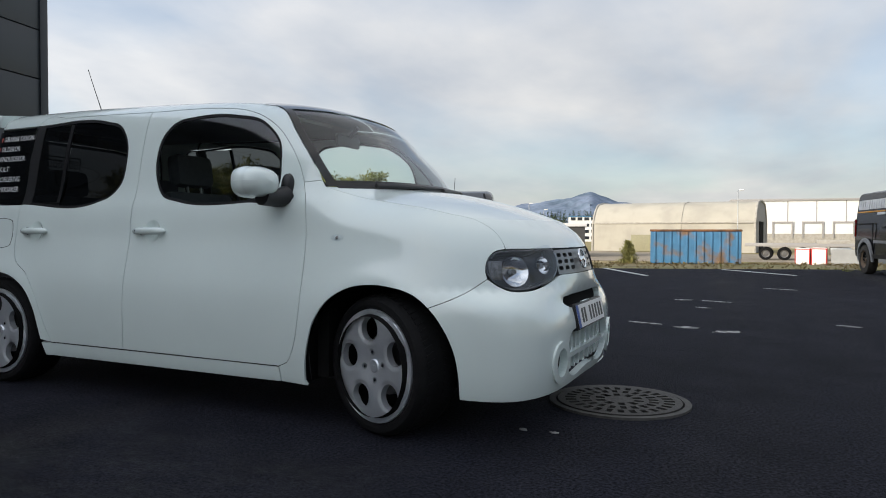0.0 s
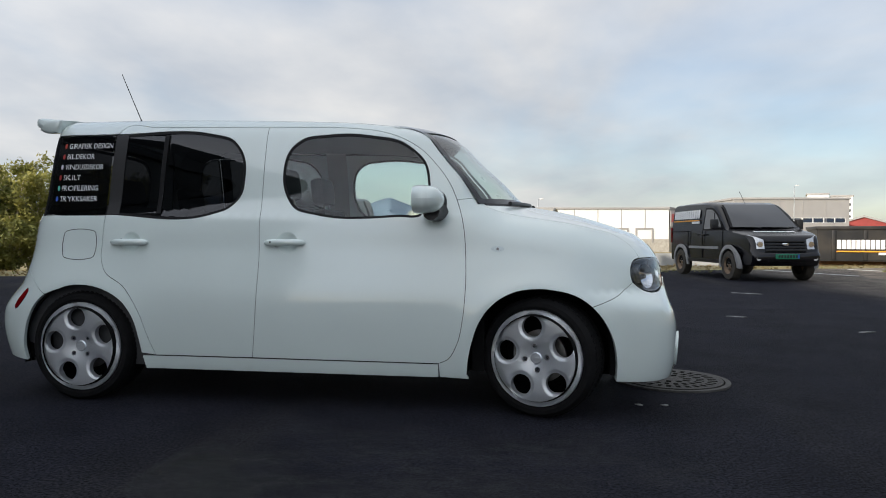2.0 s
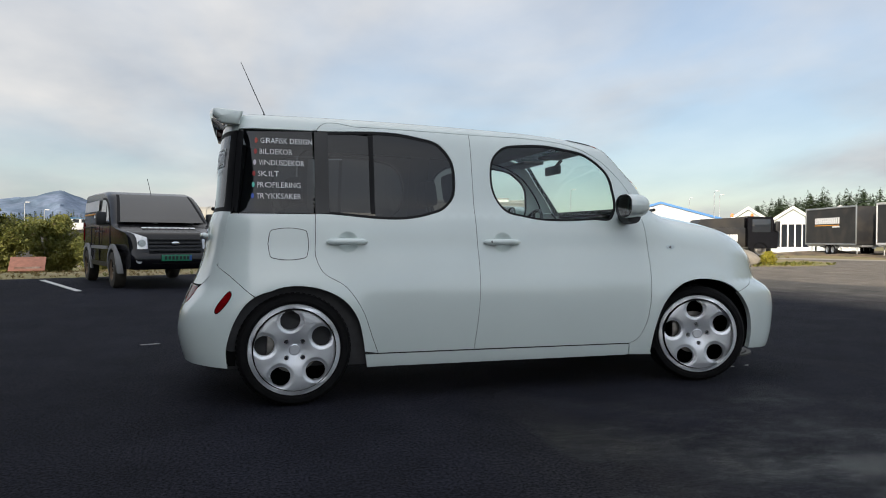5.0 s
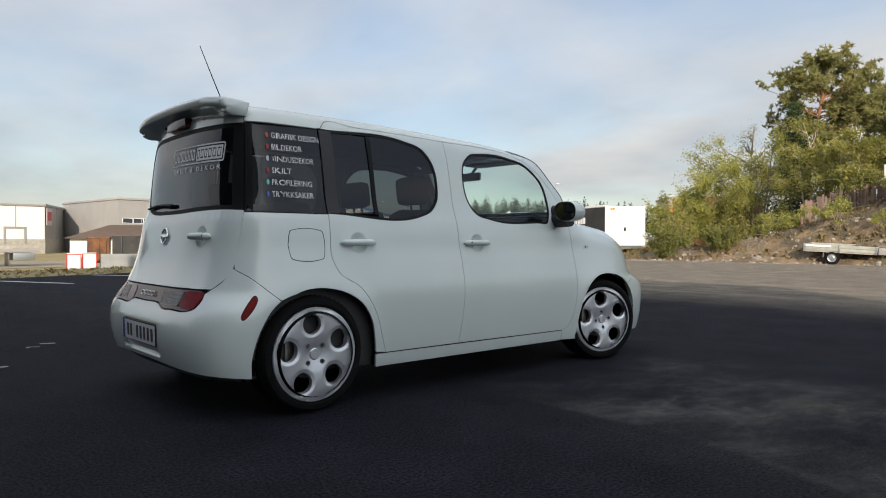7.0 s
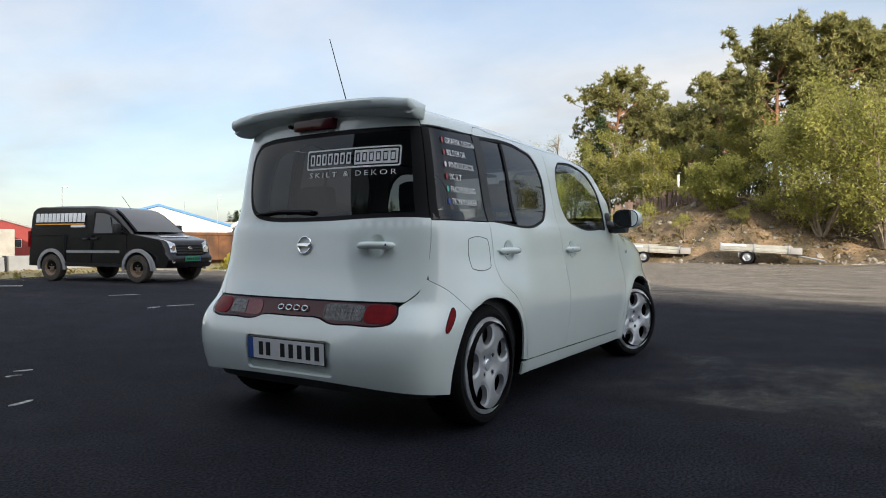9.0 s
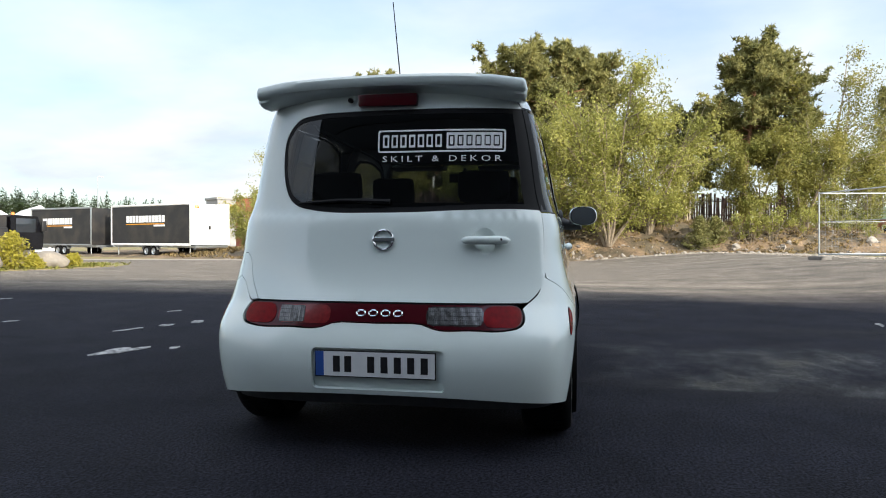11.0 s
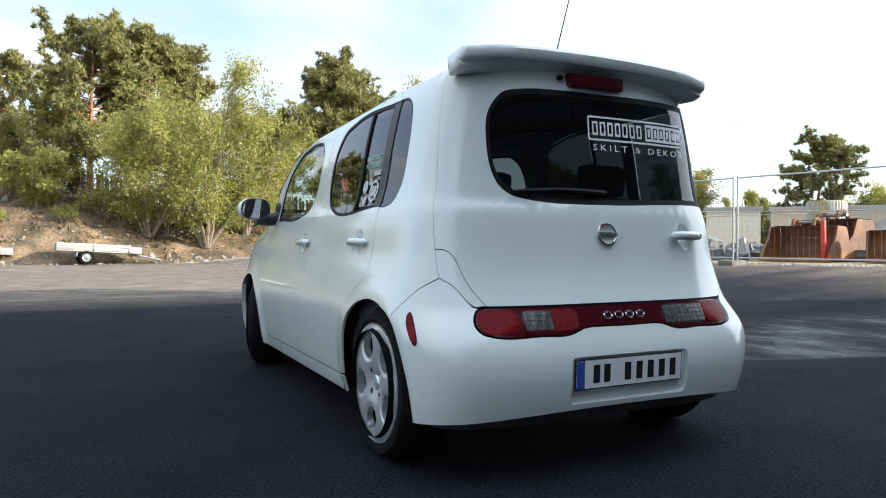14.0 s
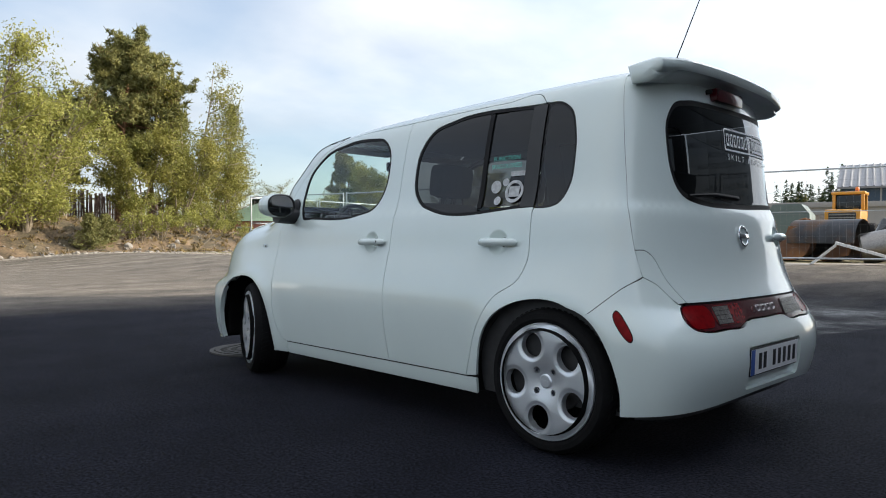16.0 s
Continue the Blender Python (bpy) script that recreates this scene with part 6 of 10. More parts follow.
def body_loft(bm, sections):
    """Skins closed side outlines [(x, z), ...] given at several y."""
    rows = [[(x, y, z) for x, z in pts] + [(pts[0][0], y, pts[0][1])] for y, pts in sections]
    grid_mesh(bm, rows)
    bm.faces.new([bm.verts.new(p) for p in rows[0][:-1]]); bm.faces.new([bm.verts.new(p) for p in rows[-1][:-1][::-1]])
    bmesh.ops.remove_doubles(bm, verts=bm.verts, dist=0.0005)
    bmesh.ops.recalc_face_normals(bm, faces=bm.faces)


VAN_ARCH = mat("grey_plastic", (0.25, 0.25, 0.25), 0.6, vary=0.1)
VAN_TYRE = mat("dusty_tyre", (0.050, 0.043, 0.034), 0.9, vary=0.3, scale=10, bump=0.2, bump_scale=60)
VAN_RIM = mat("dusty_steel_rim", (0.17, 0.115, 0.07), 0.75, 0.0, 0.25, 14, fine=0.2, fine_scale=50)
VAN_LAMP = mat("clear_lamp", (0.62, 0.64, 0.66), 0.12, 0.35, 0.25, 30, coat=0.6)
VAN_WHEELS = (1.36, -1.30)


def van_side(x, z):
    """Half width of the van's body at x along it and z up."""
    w = 0.885 - 0.085 * smooth01((z - 0.95) / 0.95) - 0.03 * smooth01((0.5 - z) / 0.3)
    return w * (1 - 0.16 * smooth01((x - 1.55) / 0.65)) * (1 - 0.05 * smooth01((-1.95 - x) / 0.2))


def delivery_van(m, label):
    """A small black panel van, 4.3 m long, nose at +x, with grey wheel arches."""
    van = thing("panel_van", label, "van", group="black vans at the yard edge", at=m)
    prof = [(2.08, 0.34, 1), (2.145, 0.42), (2.15, 0.60), (2.10, 0.64, 1), (2.06, 0.80), (1.99, 0.955), (1.75, 1.03), (1.22, 1.135, 1), (0.98, 1.33), (0.62, 1.60), (0.42, 1.715), (0.22, 1.765),
            (-0.6, 1.805), (-1.5, 1.80), (-1.92, 1.77), (-2.03, 1.70), (-2.09, 1.30), (-2.12, 0.90, 1), (-2.135, 0.60), (-2.12, 0.36, 1)]
    top = spline(prof, 0.07)
    rows = []
    for s_ in (-1.0, -0.985, -0.95, -0.88, -0.6, 0.0, 0.6, 0.88, 0.95, 0.985, 1.0):
        edge = max(abs(s_) - 0.86, 0) / 0.14
        row = []
        for x, z in top:
            k = 0.055 * edge ** 2.4
            cx, cz = -0.05, 0.9
            d = math.hypot(x - cx, z - cz)
            f = 1 - k / d
            row.append((cx + (x - cx) * f, s_ * van_side(x, z), cz + (z - cz) * f))
        rows.append(row + row[:1])
    bm = bmesh.new()
    grid_mesh(bm, rows)
    for r_ in (rows[0], rows[-1]):
        bm.faces.new([bm.verts.new(p) for p in r_[:-1]])
    bmesh.ops.remove_doubles(bm, verts=bm.verts, dist=0.0005)
    bmesh.ops.recalc_face_normals(bm, faces=bm.faces)
    part("body", bm, BLACK, van)

    def plate(name, pts, material, s_, lift=0.006, thick=0.02, parent=None):
        """A flush panel on the side of the van, after its curve."""
        bm = bmesh.new()
        ring_ = spline([(*p, 1) if len(p) == 2 else p[:2] for p in pts], 0.10)
        vs_ = [bm.verts.new((x, s_ * (van_side(x, z) + lift), z)) for x, z in ring_]
        f_ = bm.faces.new(vs_)
        g = bmesh.ops.extrude_face_region(bm, geom=[f_])
        for v in [e for e in g["geom"] if isinstance(e, bmesh.types.BMVert)]:
            v.co.y -= s_ * thick
        bmesh.ops.triangulate(bm, faces=[f for f in bm.faces if len(f.verts) > 4])
        bmesh.ops.recalc_face_normals(bm, faces=bm.faces)
        return part(name, bm, material, parent or van)

    for s_ in (-1, 1):
        plate("window_surround", [(1.10, 1.12), (0.66, 1.52, 0), (0.40, 1.64, 0), (0.0, 1.66), (-0.03, 1.12)], SEAL, s_, 0.003)
        plate("front_side_window", [(1.00, 1.15), (0.62, 1.49, 0), (0.38, 1.60, 0), (0.06, 1.62), (0.04, 1.15)], GLASS_DARK, s_, 0.006)
        plate("quarter_bar", [(0.66, 1.15), (0.62, 1.15), (0.50, 1.53), (0.54, 1.52)], SEAL, s_, 0.009)
        plate("side_trim", [(0.82, 0.685), (0.82, 0.745), (-0.80, 0.745), (-0.80, 0.685)], VAN_ARCH, s_, 0.016)
        plate("sill_trim", [(0.90, 0.36), (0.90, 0.44), (-0.86, 0.44), (-0.86, 0.36)], PLASTIC, s_, 0.012)
        plate("slide_rail", [(-0.95, 1.095), (-0.95, 1.115), (-1.98, 1.115), (-1.98, 1.095)], SEAL, s_, 0.005)
        for x0 in (1.02, -0.06, -0.90):
            plate("door_joint", [(x0, 0.45), (x0 + 0.012, 0.45), (x0 + 0.012, 1.12), (x0, 1.12)], SEAL, s_, 0.002)
        for hx in (0.06, -0.22):
            y = s_ * (van_side(hx, 1.02) + 0.012)
            bm = bmesh.new(); box(bm, hx - 0.08, hx + 0.08, y - 0.02, y + 0.02, 1.0, 1.04, 0.012)
            part("door_handle", bm, PLASTIC, van)
        bm = bmesh.new(); box(bm, 0.80, 0.92, s_ * 1.0 - 0.085, s_ * 1.0 + 0.085, 1.13, 1.37, 0.035)
        mir = part("door_mirror", bm, PLASTIC, van)
        bm = bmesh.new(); tube(bm, [(0.88, s_ * 0.83, 1.16), (0.87, s_ * 0.95, 1.18)], 0.03, 6)
        part("mirror_arm", bm, PLASTIC, mir)
        for wx in VAN_WHEELS:
            simple_wheel(van, wx, s_ * 0.815, 0.325, 0.325, 0.20, -s_, VAN_TYRE, VAN_RIM)
            for k in range(5):
                a = 2 * math.pi * k / 5 + 0.3
                bm = bmesh.new(); cyl(bm, (wx + 0.075 * math.cos(a), s_ * 0.86, 0.325 + 0.075 * math.sin(a)), (wx + 0.075 * math.cos(a), s_ * 0.885, 0.325 + 0.075 * math.sin(a)), 0.014, seg=6)
                part("wheel_nut", bm, STEEL, van)
            angles = [math.pi * (-0.04 + 1.08 * k / 20) for k in range(21)]
            arc = [(wx + 0.455 * math.cos(a), 0.33 + 0.455 * math.sin(a)) for a in angles]
            inn = [(wx + 0.375 * math.cos(a), 0.33 + 0.375 * math.sin(a)) for a in angles]
            bm = bmesh.new()
            grid_mesh(bm, [[(x, s_ * (van_side(wx, z) - 0.02), z) for x, z in inn], [(x, s_ * (van_side(wx, z) + 0.035), z) for x, z in inn], [(x, s_ * (van_side(wx, z) + 0.030), z) for x, z in arc], [(x, s_ * (van_side(x, z) - 0.01), z) for x, z in arc]], s_ < 0)
            bmesh.ops.recalc_face_normals(bm, faces=bm.faces)
            part("wheel_arch", bm, VAN_ARCH, van, "grey plastic wheel arch")
            bm = bmesh.new()
            vs_ = [bm.verts.new((x, s_ * (van_side(wx, z) + 0.004), z)) for x, z in inn]
            bm.faces.new(vs_ if s_ < 0 else vs_[::-1])
            part("wheel_well", bm, UNDER, van)
        bars(van, side_m((-1.86 if s_ < 0 else -0.14, s_ * (van_side(0, 1.50) + 0.012), 1.42), (1 if s_ < 0 else -1, 0, 0), (0, -s_ * 0.09, 1)), 1.60, 0.21, 12)
        bm = bmesh.new(); box(bm, -2.13, -2.04, s_ * 0.80 - 0.05, s_ * 0.80 + 0.05, 0.82, 1.22, 0.02)
        part("tail_light", bm, RED, van)
        # headlamp: a slanting block that wraps round the corner
        bm = bmesh.new()
        body_loft(bm, [(s_ * 0.47, [(2.00, 0.70), (2.112, 0.70), (2.055, 0.90), (1.96, 0.90)]), (s_ * 0.62, [(1.98, 0.70), (2.098, 0.70), (2.03, 0.955), (1.92, 0.955)]), (s_ * 0.755, [(1.90, 0.72), (2.02, 0.73), (1.90, 1.005), (1.80, 1.005)])])
        hl_ = part("headlight", bm, VAN_LAMP, van, "clear headlight")
        bm = bmesh.new(); cyl(bm, (2.06, s_ * 0.56, 0.80), (2.10, s_ * 0.56, 0.80), 0.07, 0.06, 16)
        part("reflector_bowl", bm, CHROME, hl_)
        bm = bmesh.new(); cyl(bm, (2.10, s_ * 0.62, 0.50), (2.165, s_ * 0.62, 0.50), 0.05, seg=14)
        part("fog_light", bm, VAN_LAMP, van)
        # rear door joint and glass are plain
    ws = [(1.215, 1.165), (1.03, 1.315), (0.66, 1.60), (0.47, 1.705)]
    def screen(width, lift, x_bow):
        return [[(x + 0.02 + lift + x_bow * (1 - q * q), q * width(z), z + 0.012 + lift) for q in [-1 + k / 5 for k in range(11)]] for x, z in ws]
    bm = bmesh.new(); grid_mesh(bm, screen(lambda z: 0.80 - 0.13 * (z - 1.16) / 0.54, 0.0, 0.01), True)
    part("screen_border", bm, SEAL, van)
    bm = bmesh.new(); grid_mesh(bm, [r_[:] for r_ in screen(lambda z: 0.745 - 0.12 * (z - 1.16) / 0.54, 0.006, 0.01)], True)
    part("windscreen", bm, GLASS_DARK, van)
    for y0 in (-0.10, 0.55):
        bm = bmesh.new(); tube(bm, [(1.25, y0, 1.165), (1.20, y0 - 0.25, 1.195), (1.19, y0 - 0.5, 1.20)], [0.014, 0.010, 0.007], 5)
        part("wiper", bm, PLASTIC, van)
    for z in (0.67, 0.735, 0.80, 0.865):
        x = 2.135 - 0.28 * (z - 0.60)
        bm = bmesh.new(); box(bm, x - 0.05, x + 0.012, -0.44, 0.44, z - 0.017, z + 0.017, 0.007)
        part("grille_bar", bm, PLASTIC, van)
    bm = bmesh.new(); lathe(bm, [(1.0, 0), (0.9, 0.6), (0.3, 1.0), (0.01, 1.0)], Matrix.Translation((2.09, 0, 0.80)) @ pose(0, 0, 0, 0, 90, 0) @ Matrix.Diagonal((0.035, 0.075, 0.012, 1)), 20)
    part("badge", bm, CHROME, van)
    bm = bmesh.new(); body_loft(bm, [(-0.40, [(2.08, 0.44), (2.158, 0.44), (2.158, 0.57), (2.08, 0.57)]), (0.40, [(2.08, 0.44), (2.158, 0.44), (2.158, 0.57), (2.08, 0.57)])])
    part("air_intake", bm, UNDER, van)
    bm = bmesh.new(); box(bm, 2.155, 2.185, -0.26, 0.26, 0.49, 0.60, 0.004)
    np_ = part("number_plate", bm, mat("green_plate", (0.012, 0.20, 0.11), 0.4, vary=0.1), van, "green number plate with plain bars")
    for k in range(7):
        bm = bmesh.new(); box(bm, 2.184, 2.188, 0.19 - 0.063 * k - 0.02, 0.19 - 0.063 * k + 0.02, 0.515, 0.575)
        part("plate_bar", bm, INK, np_)
    bm = bmesh.new(); box(bm, 2.184, 2.188, 0.215, 0.255, 0.50, 0.59); part("blue_band", bm, PLATE_B, np_)
    bm = bmesh.new(); box(bm, -2.165, -2.08, -0.80, 0.80, 0.36, 0.60, 0.03)
    part("rear_bumper", bm, PLASTIC, van)
    bm = bmesh.new()
    for k in range(9):
        mm = Matrix.Translation((1.62, 0.42 - 0.105 * k, 1.075)) @ pose(0, 0, 0, 0, 14, 0)
        box(bm, -0.04, 0.04, -0.045, 0.045, 0.0, 0.004, m=mm)
    tagged(part("letter_bar", bm, BARS_W, van), kind="stuff")
    bm = bmesh.new(); tube(bm, [(0.30, 0, 1.75), (0.1, 0, 1.98), (0.0, 0, 2.08)], 0.006, 5)
    part("roof_aerial", bm, PLASTIC, van)
    return van


def heading(x, y, dx, dy, dz=0.0):
    return pose(x, y, ground_z(x, y) + dz, 0, 0, math.degrees(math.atan2(dy, dx)))


delivery_van(heading(5.88, 13.38, 0.205, -0.979), "black panel van with grey wheel arches on the asphalt edge")
delivery_van(heading(-3.42, 10.5, 0.34, -0.94), "black panel van with a green plate facing the car")


# ---- containers, trailers ----
def skip_container(m, ln, wd, ht, material, ribs, label, group=""):
    """An open steel skip with upright ribs and a rim."""
    t = thing("skip_container", label, "container", group, at=m)
    bm = bmesh.new()
    for s in (-1, 1):
        box(bm, -ln / 2, ln / 2, s * wd / 2 - 0.03, s * wd / 2 + 0.03, 0.2, ht)
    for s in (-1, 1):
        box(bm, s * ln / 2 - 0.03, s * ln / 2 + 0.03, -wd / 2, wd / 2, 0.2, ht)
    box(bm, -ln / 2, ln / 2, -wd / 2, wd / 2, 0.15, 0.25)
    part("body", bm, material, t)
    for s in (-1, 1):
        for k in range(ribs):
            x = -ln / 2 + ln * (k + 0.5) / ribs
            bm = bmesh.new(); box(bm, x - 0.06, x + 0.06, s * wd / 2 - 0.02, s * wd / 2 + s * 0.09 if s > 0 else s * wd / 2 + 0.02, 0.2, ht - 0.1, 0.015) if s > 0 else box(bm, x - 0.06, x + 0.06, -wd / 2 - 0.09, -wd / 2 + 0.02, 0.2, ht - 0.1, 0.015)
            part("rib", bm, material, t)
        bm = bmesh.new(); box(bm, -ln / 2 - 0.06, ln / 2 + 0.06, s * wd / 2 - 0.08, s * wd / 2 + 0.08, ht - 0.08, ht + 0.05, 0.02)
        part("top_rail", bm, RUSTY if material is BLUE else material, t)
        bm = bmesh.new(); box(bm, -ln / 2, ln / 2, s * 0.5 - 0.07, s * 0.5 + 0.07, 0.0, 0.2, 0.02)
        part("skid", bm, RUSTY, t)
    for s in (-1, 1):
        bm = bmesh.new(); box(bm, s * ln / 2 - 0.07, s * ln / 2 + 0.07, -wd / 2 - 0.06, wd / 2 + 0.06, ht - 0.08, ht + 0.05, 0.02)
        part("top_rail", bm, RUSTY if material is BLUE else material, t)
    return t


skip_container(pose(-1.4, 43.7, ground_z(-1.4, 43.7), 0, 0, 4), 5.3, 2.3, 2.25, BLUE, 11, "blue steel skip with rust patches on the grass", "steel skips")
k = skip_container(heading(13.0, 24.2, 0.97, -0.16), 3.1, 2.0, 1.40, BLACK_MATT, 3, "black steel skip with white lettering bars", "steel skips")
bars(k, side_m((-0.95, -1.10, 0.60), (1, 0, 0)), 1.9, 0.34, 12)
skip_container(heading(14.65, 61.9, 0.95, -0.31), 1.7, 2.2, 2.2, RUSTY, 3, "rusty red steel skip end to end with a black one", "steel skips")
k = skip_container(heading(18.5, 60.6, 0.95, -0.31), 5.9, 2.3, 2.35, BLACK_MATT, 4, "black steel skip with white lettering bars", "steel skips")
bars(k, side_m((0.1, -1.27, 1.25), (1, 0, 0)), 2.2, 0.55, 8, False, True)
skip_container(heading(16.49, 23.92, 0.95, -0.3), 2.9, 2.0, 1.35, RUSTY, 5, "rusty brown steel skip behind boulders", "steel skips")


def box_trailer(m, ln, wd, z0, z1, white_end, label, axles=2):
    """A box trailer, length along x, its lettered side at -y."""
    t = thing("box_trailer", label, "trailer", "box trailers beyond the verge", at=m)
    bm = bmesh.new(); box(bm, -ln / 2, ln / 2, -wd / 2, wd / 2, z0, z1, 0.03)
    part("box_body", bm, WHITE_WALL if white_end else BLACK_MATT, t)
    for s in (-1, 1):
        bm = bmesh.new(); box(bm, -ln / 2 + 0.06, ln / 2 - 0.06, s * (wd / 2 + 0.006) - 0.006, s * (wd / 2 + 0.006) + 0.006, z0 + 0.08, z1 - 0.08)
        part("side_panel", bm, BLACK_MATT, t)
        for z in (z0, z1):
            bm = bmesh.new(); box(bm, -ln / 2 - 0.02, ln / 2 + 0.02, s * (wd / 2 + 0.01) - 0.03, s * (wd / 2 + 0.01) + 0.03, z - 0.05, z + 0.05, 0.01)
            part("edge_rail", bm, WHITE_WALL if white_end else GALV, t)
        for x in (-ln / 2, ln / 2):
            bm = bmesh.new(); box(bm, x - 0.04, x + 0.04, s * (wd / 2 + 0.01) - 0.03, s * (wd / 2 + 0.01) + 0.03, z0, z1, 0.01)
            part("corner_post", bm, WHITE_WALL if white_end else GALV, t)
    bm = bmesh.new(); box(bm, -ln / 2 - 0.2, ln / 2 + 0.2, -wd / 2 + 0.2, wd / 2 - 0.2, z0 - 0.16, z0 - 0.04, 0.01)
    part("chassis", bm, GALV, t)
    bm = bmesh.new(); tube(bm, [(-ln / 2 - 0.1, 0.3, z0 - 0.1), (-ln / 2 - 1.2, 0, z0 - 0.12), (-ln / 2 - 0.1, -0.3, z0 - 0.1)], 0.04, 6)
    part("drawbar", bm, GALV, t)
    for s in (-1, 1):
        for k in range(axles):
            simple_wheel(t, -0.3 + 0.66 * k, s * (wd / 2 - 0.1), 0.31, 0.31, 0.18, -s, rim=GALV)
        bm = bmesh.new()
        rows = [[(-0.3 + 0.33 * (axles - 1) + (0.38 + 0.33 * (axles - 1)) * math.cos(a), s * y, 0.30 + 0.38 * math.sin(a) ** 0.6) for y in (wd / 2 - 0.22, wd / 2 + 0.03)] for a in [math.pi * (0.03 + 0.94 * k / 12) for k in range(13)]]
        grid_mesh(bm, rows)
        part("mudguard", bm, GALV, t)
        for x in (ln / 2 - 0.35, -ln / 2 + 0.3):
            bm = bmesh.new(); cyl(bm, (x, s * (wd / 2 - 0.25), 0.02), (x, s * (wd / 2 - 0.25), z0 - 0.1), 0.03, seg=8)
            part("support_leg", bm, GALV, t)
    if white_end:
        bm = bmesh.new(); box(bm, ln / 2, ln / 2 + 0.02, -0.95, 0.10, z0 + 0.12, z1 - 0.14, 0.006)
        part("end_door", bm, WHITE_WALL, t)
        bm = bmesh.new(); box(bm, ln / 2 + 0.015, ln / 2 + 0.05, -0.10, 0.02, z0 + 0.85, z0 + 1.05, 0.006)
        part("door_lock", bm, PLASTIC, t)
        bm = bmesh.new(); box(bm, ln / 2 + 0.004, ln / 2 + 0.02, -1.0, -0.72, z1 - 0.26, z1 - 0.1, 0.004)
        part("warning_plate", bm, BARS_Y, t)
    bars(t, side_m((-ln / 2 + ln * 0.2, -wd / 2 - 0.016, z0 + (z1 - z0) * 0.56), (1, 0, 0)), ln * 0.5, (z1 - z0) * 0.17, 12)
    return t


def aim(ax, ay, bx, by):
    return math.degrees(math.atan2(by - ay, bx - ax))


# the lettered side faces the yard: from a to b as seen from the car
def trailer_between(a, b, wd, z0, z1, white, label):
    a, b = Vector(a), Vector(b)
    d = (b - a)
    n = Vector((-d.y, d.x)).normalized()
    c = (a + b) / 2 + n * wd / 2
    return box_trailer(pose(c.x, c.y, ground_z(c.x, c.y), 0, 0, math.degrees(math.atan2(d.y, d.x))), d.length, wd, z0, z1, white, label)


trailer_between((34.59, 33.3), (32.76, 27.62), 2.4, 0.65, 2.90, False, "black box trailer with white lettering bars")
trailer_between((32.67, 26.16), (29.95, 19.44), 2.6, 0.68, 2.95, True, "black and white box trailer with lettering bars")


# black truck with a tank body
truck = thing("tipper_truck", "black tipper truck with an orange beacon behind boulders", "truck", at=pose(20.6, 23.8, ground_z(20.6, 23.8), 0, 0, aim(18.0, 24.6, 22.6, 22.6)))
bm = bmesh.new(); box(bm, -1.75, 0.75, -1.1, 1.1, 0.55, 1.45, 0.04); part("tipper_body", bm, BLACK_MATT, truck)
bm = bmesh.new(); body_loft(bm, [(-1.05, [(-1.5, 1.45), (0.7, 1.45), (0.7, 1.95), (-1.25, 1.85)]), (1.05, [(-1.5, 1.45), (0.7, 1.45), (0.7, 1.95), (-1.25, 1.85)])]); part("hopper", bm, BLACK_MATT, truck)
bm = bmesh.new(); body_loft(bm, [(s * 1.08, [(0.85, 0.5), (2.15, 0.5), (2.2, 1.15), (1.95, 1.95), (0.85, 2.0)]) for s in (-1, 1)]); part("cab", bm, BLACK, truck)
bm = bmesh.new(); box(bm, 1.05, 1.85, -1.10, -1.085, 1.25, 1.85, 0.003); part("cab_window", bm, GLASS_DARK, truck)
bm = bmesh.new(); grid_mesh(bm, [[(2.21, -0.95, 1.2), (2.21, 0.95, 1.2)], [(1.98, -0.9, 1.9), (1.98, 0.9, 1.9)]]); part("windscreen", bm, GLASS_DARK, truck)
bm = bmesh.new(); box(bm, 2.0, 2.2, -1.35, -1.2, 1.3, 1.75, 0.02); part("door_mirror", bm, PLASTIC, truck)
for x in (0.3, 1.2):
    bm = bmesh.new(); lathe(bm, [(0.07, 0), (0.07, 0.1), (0.05, 0.15), (0.001, 0.16)], Matrix.Translation((x, -0.5, 1.98)), 14); part("beacon", bm, mat("orange_beacon", (0.8, 0.2, 0.02), 0.3, vary=0.05), truck)
for x in (-1.1, 1.4):
    for s in (-1, 1):
        simple_wheel(truck, x, s * 0.95, 0.45, 0.45, 0.26, -s)
bars(truck, side_m((-1.1, -1.112, 0.82), (1, 0, 0)), 1.5, 0.32, 12)


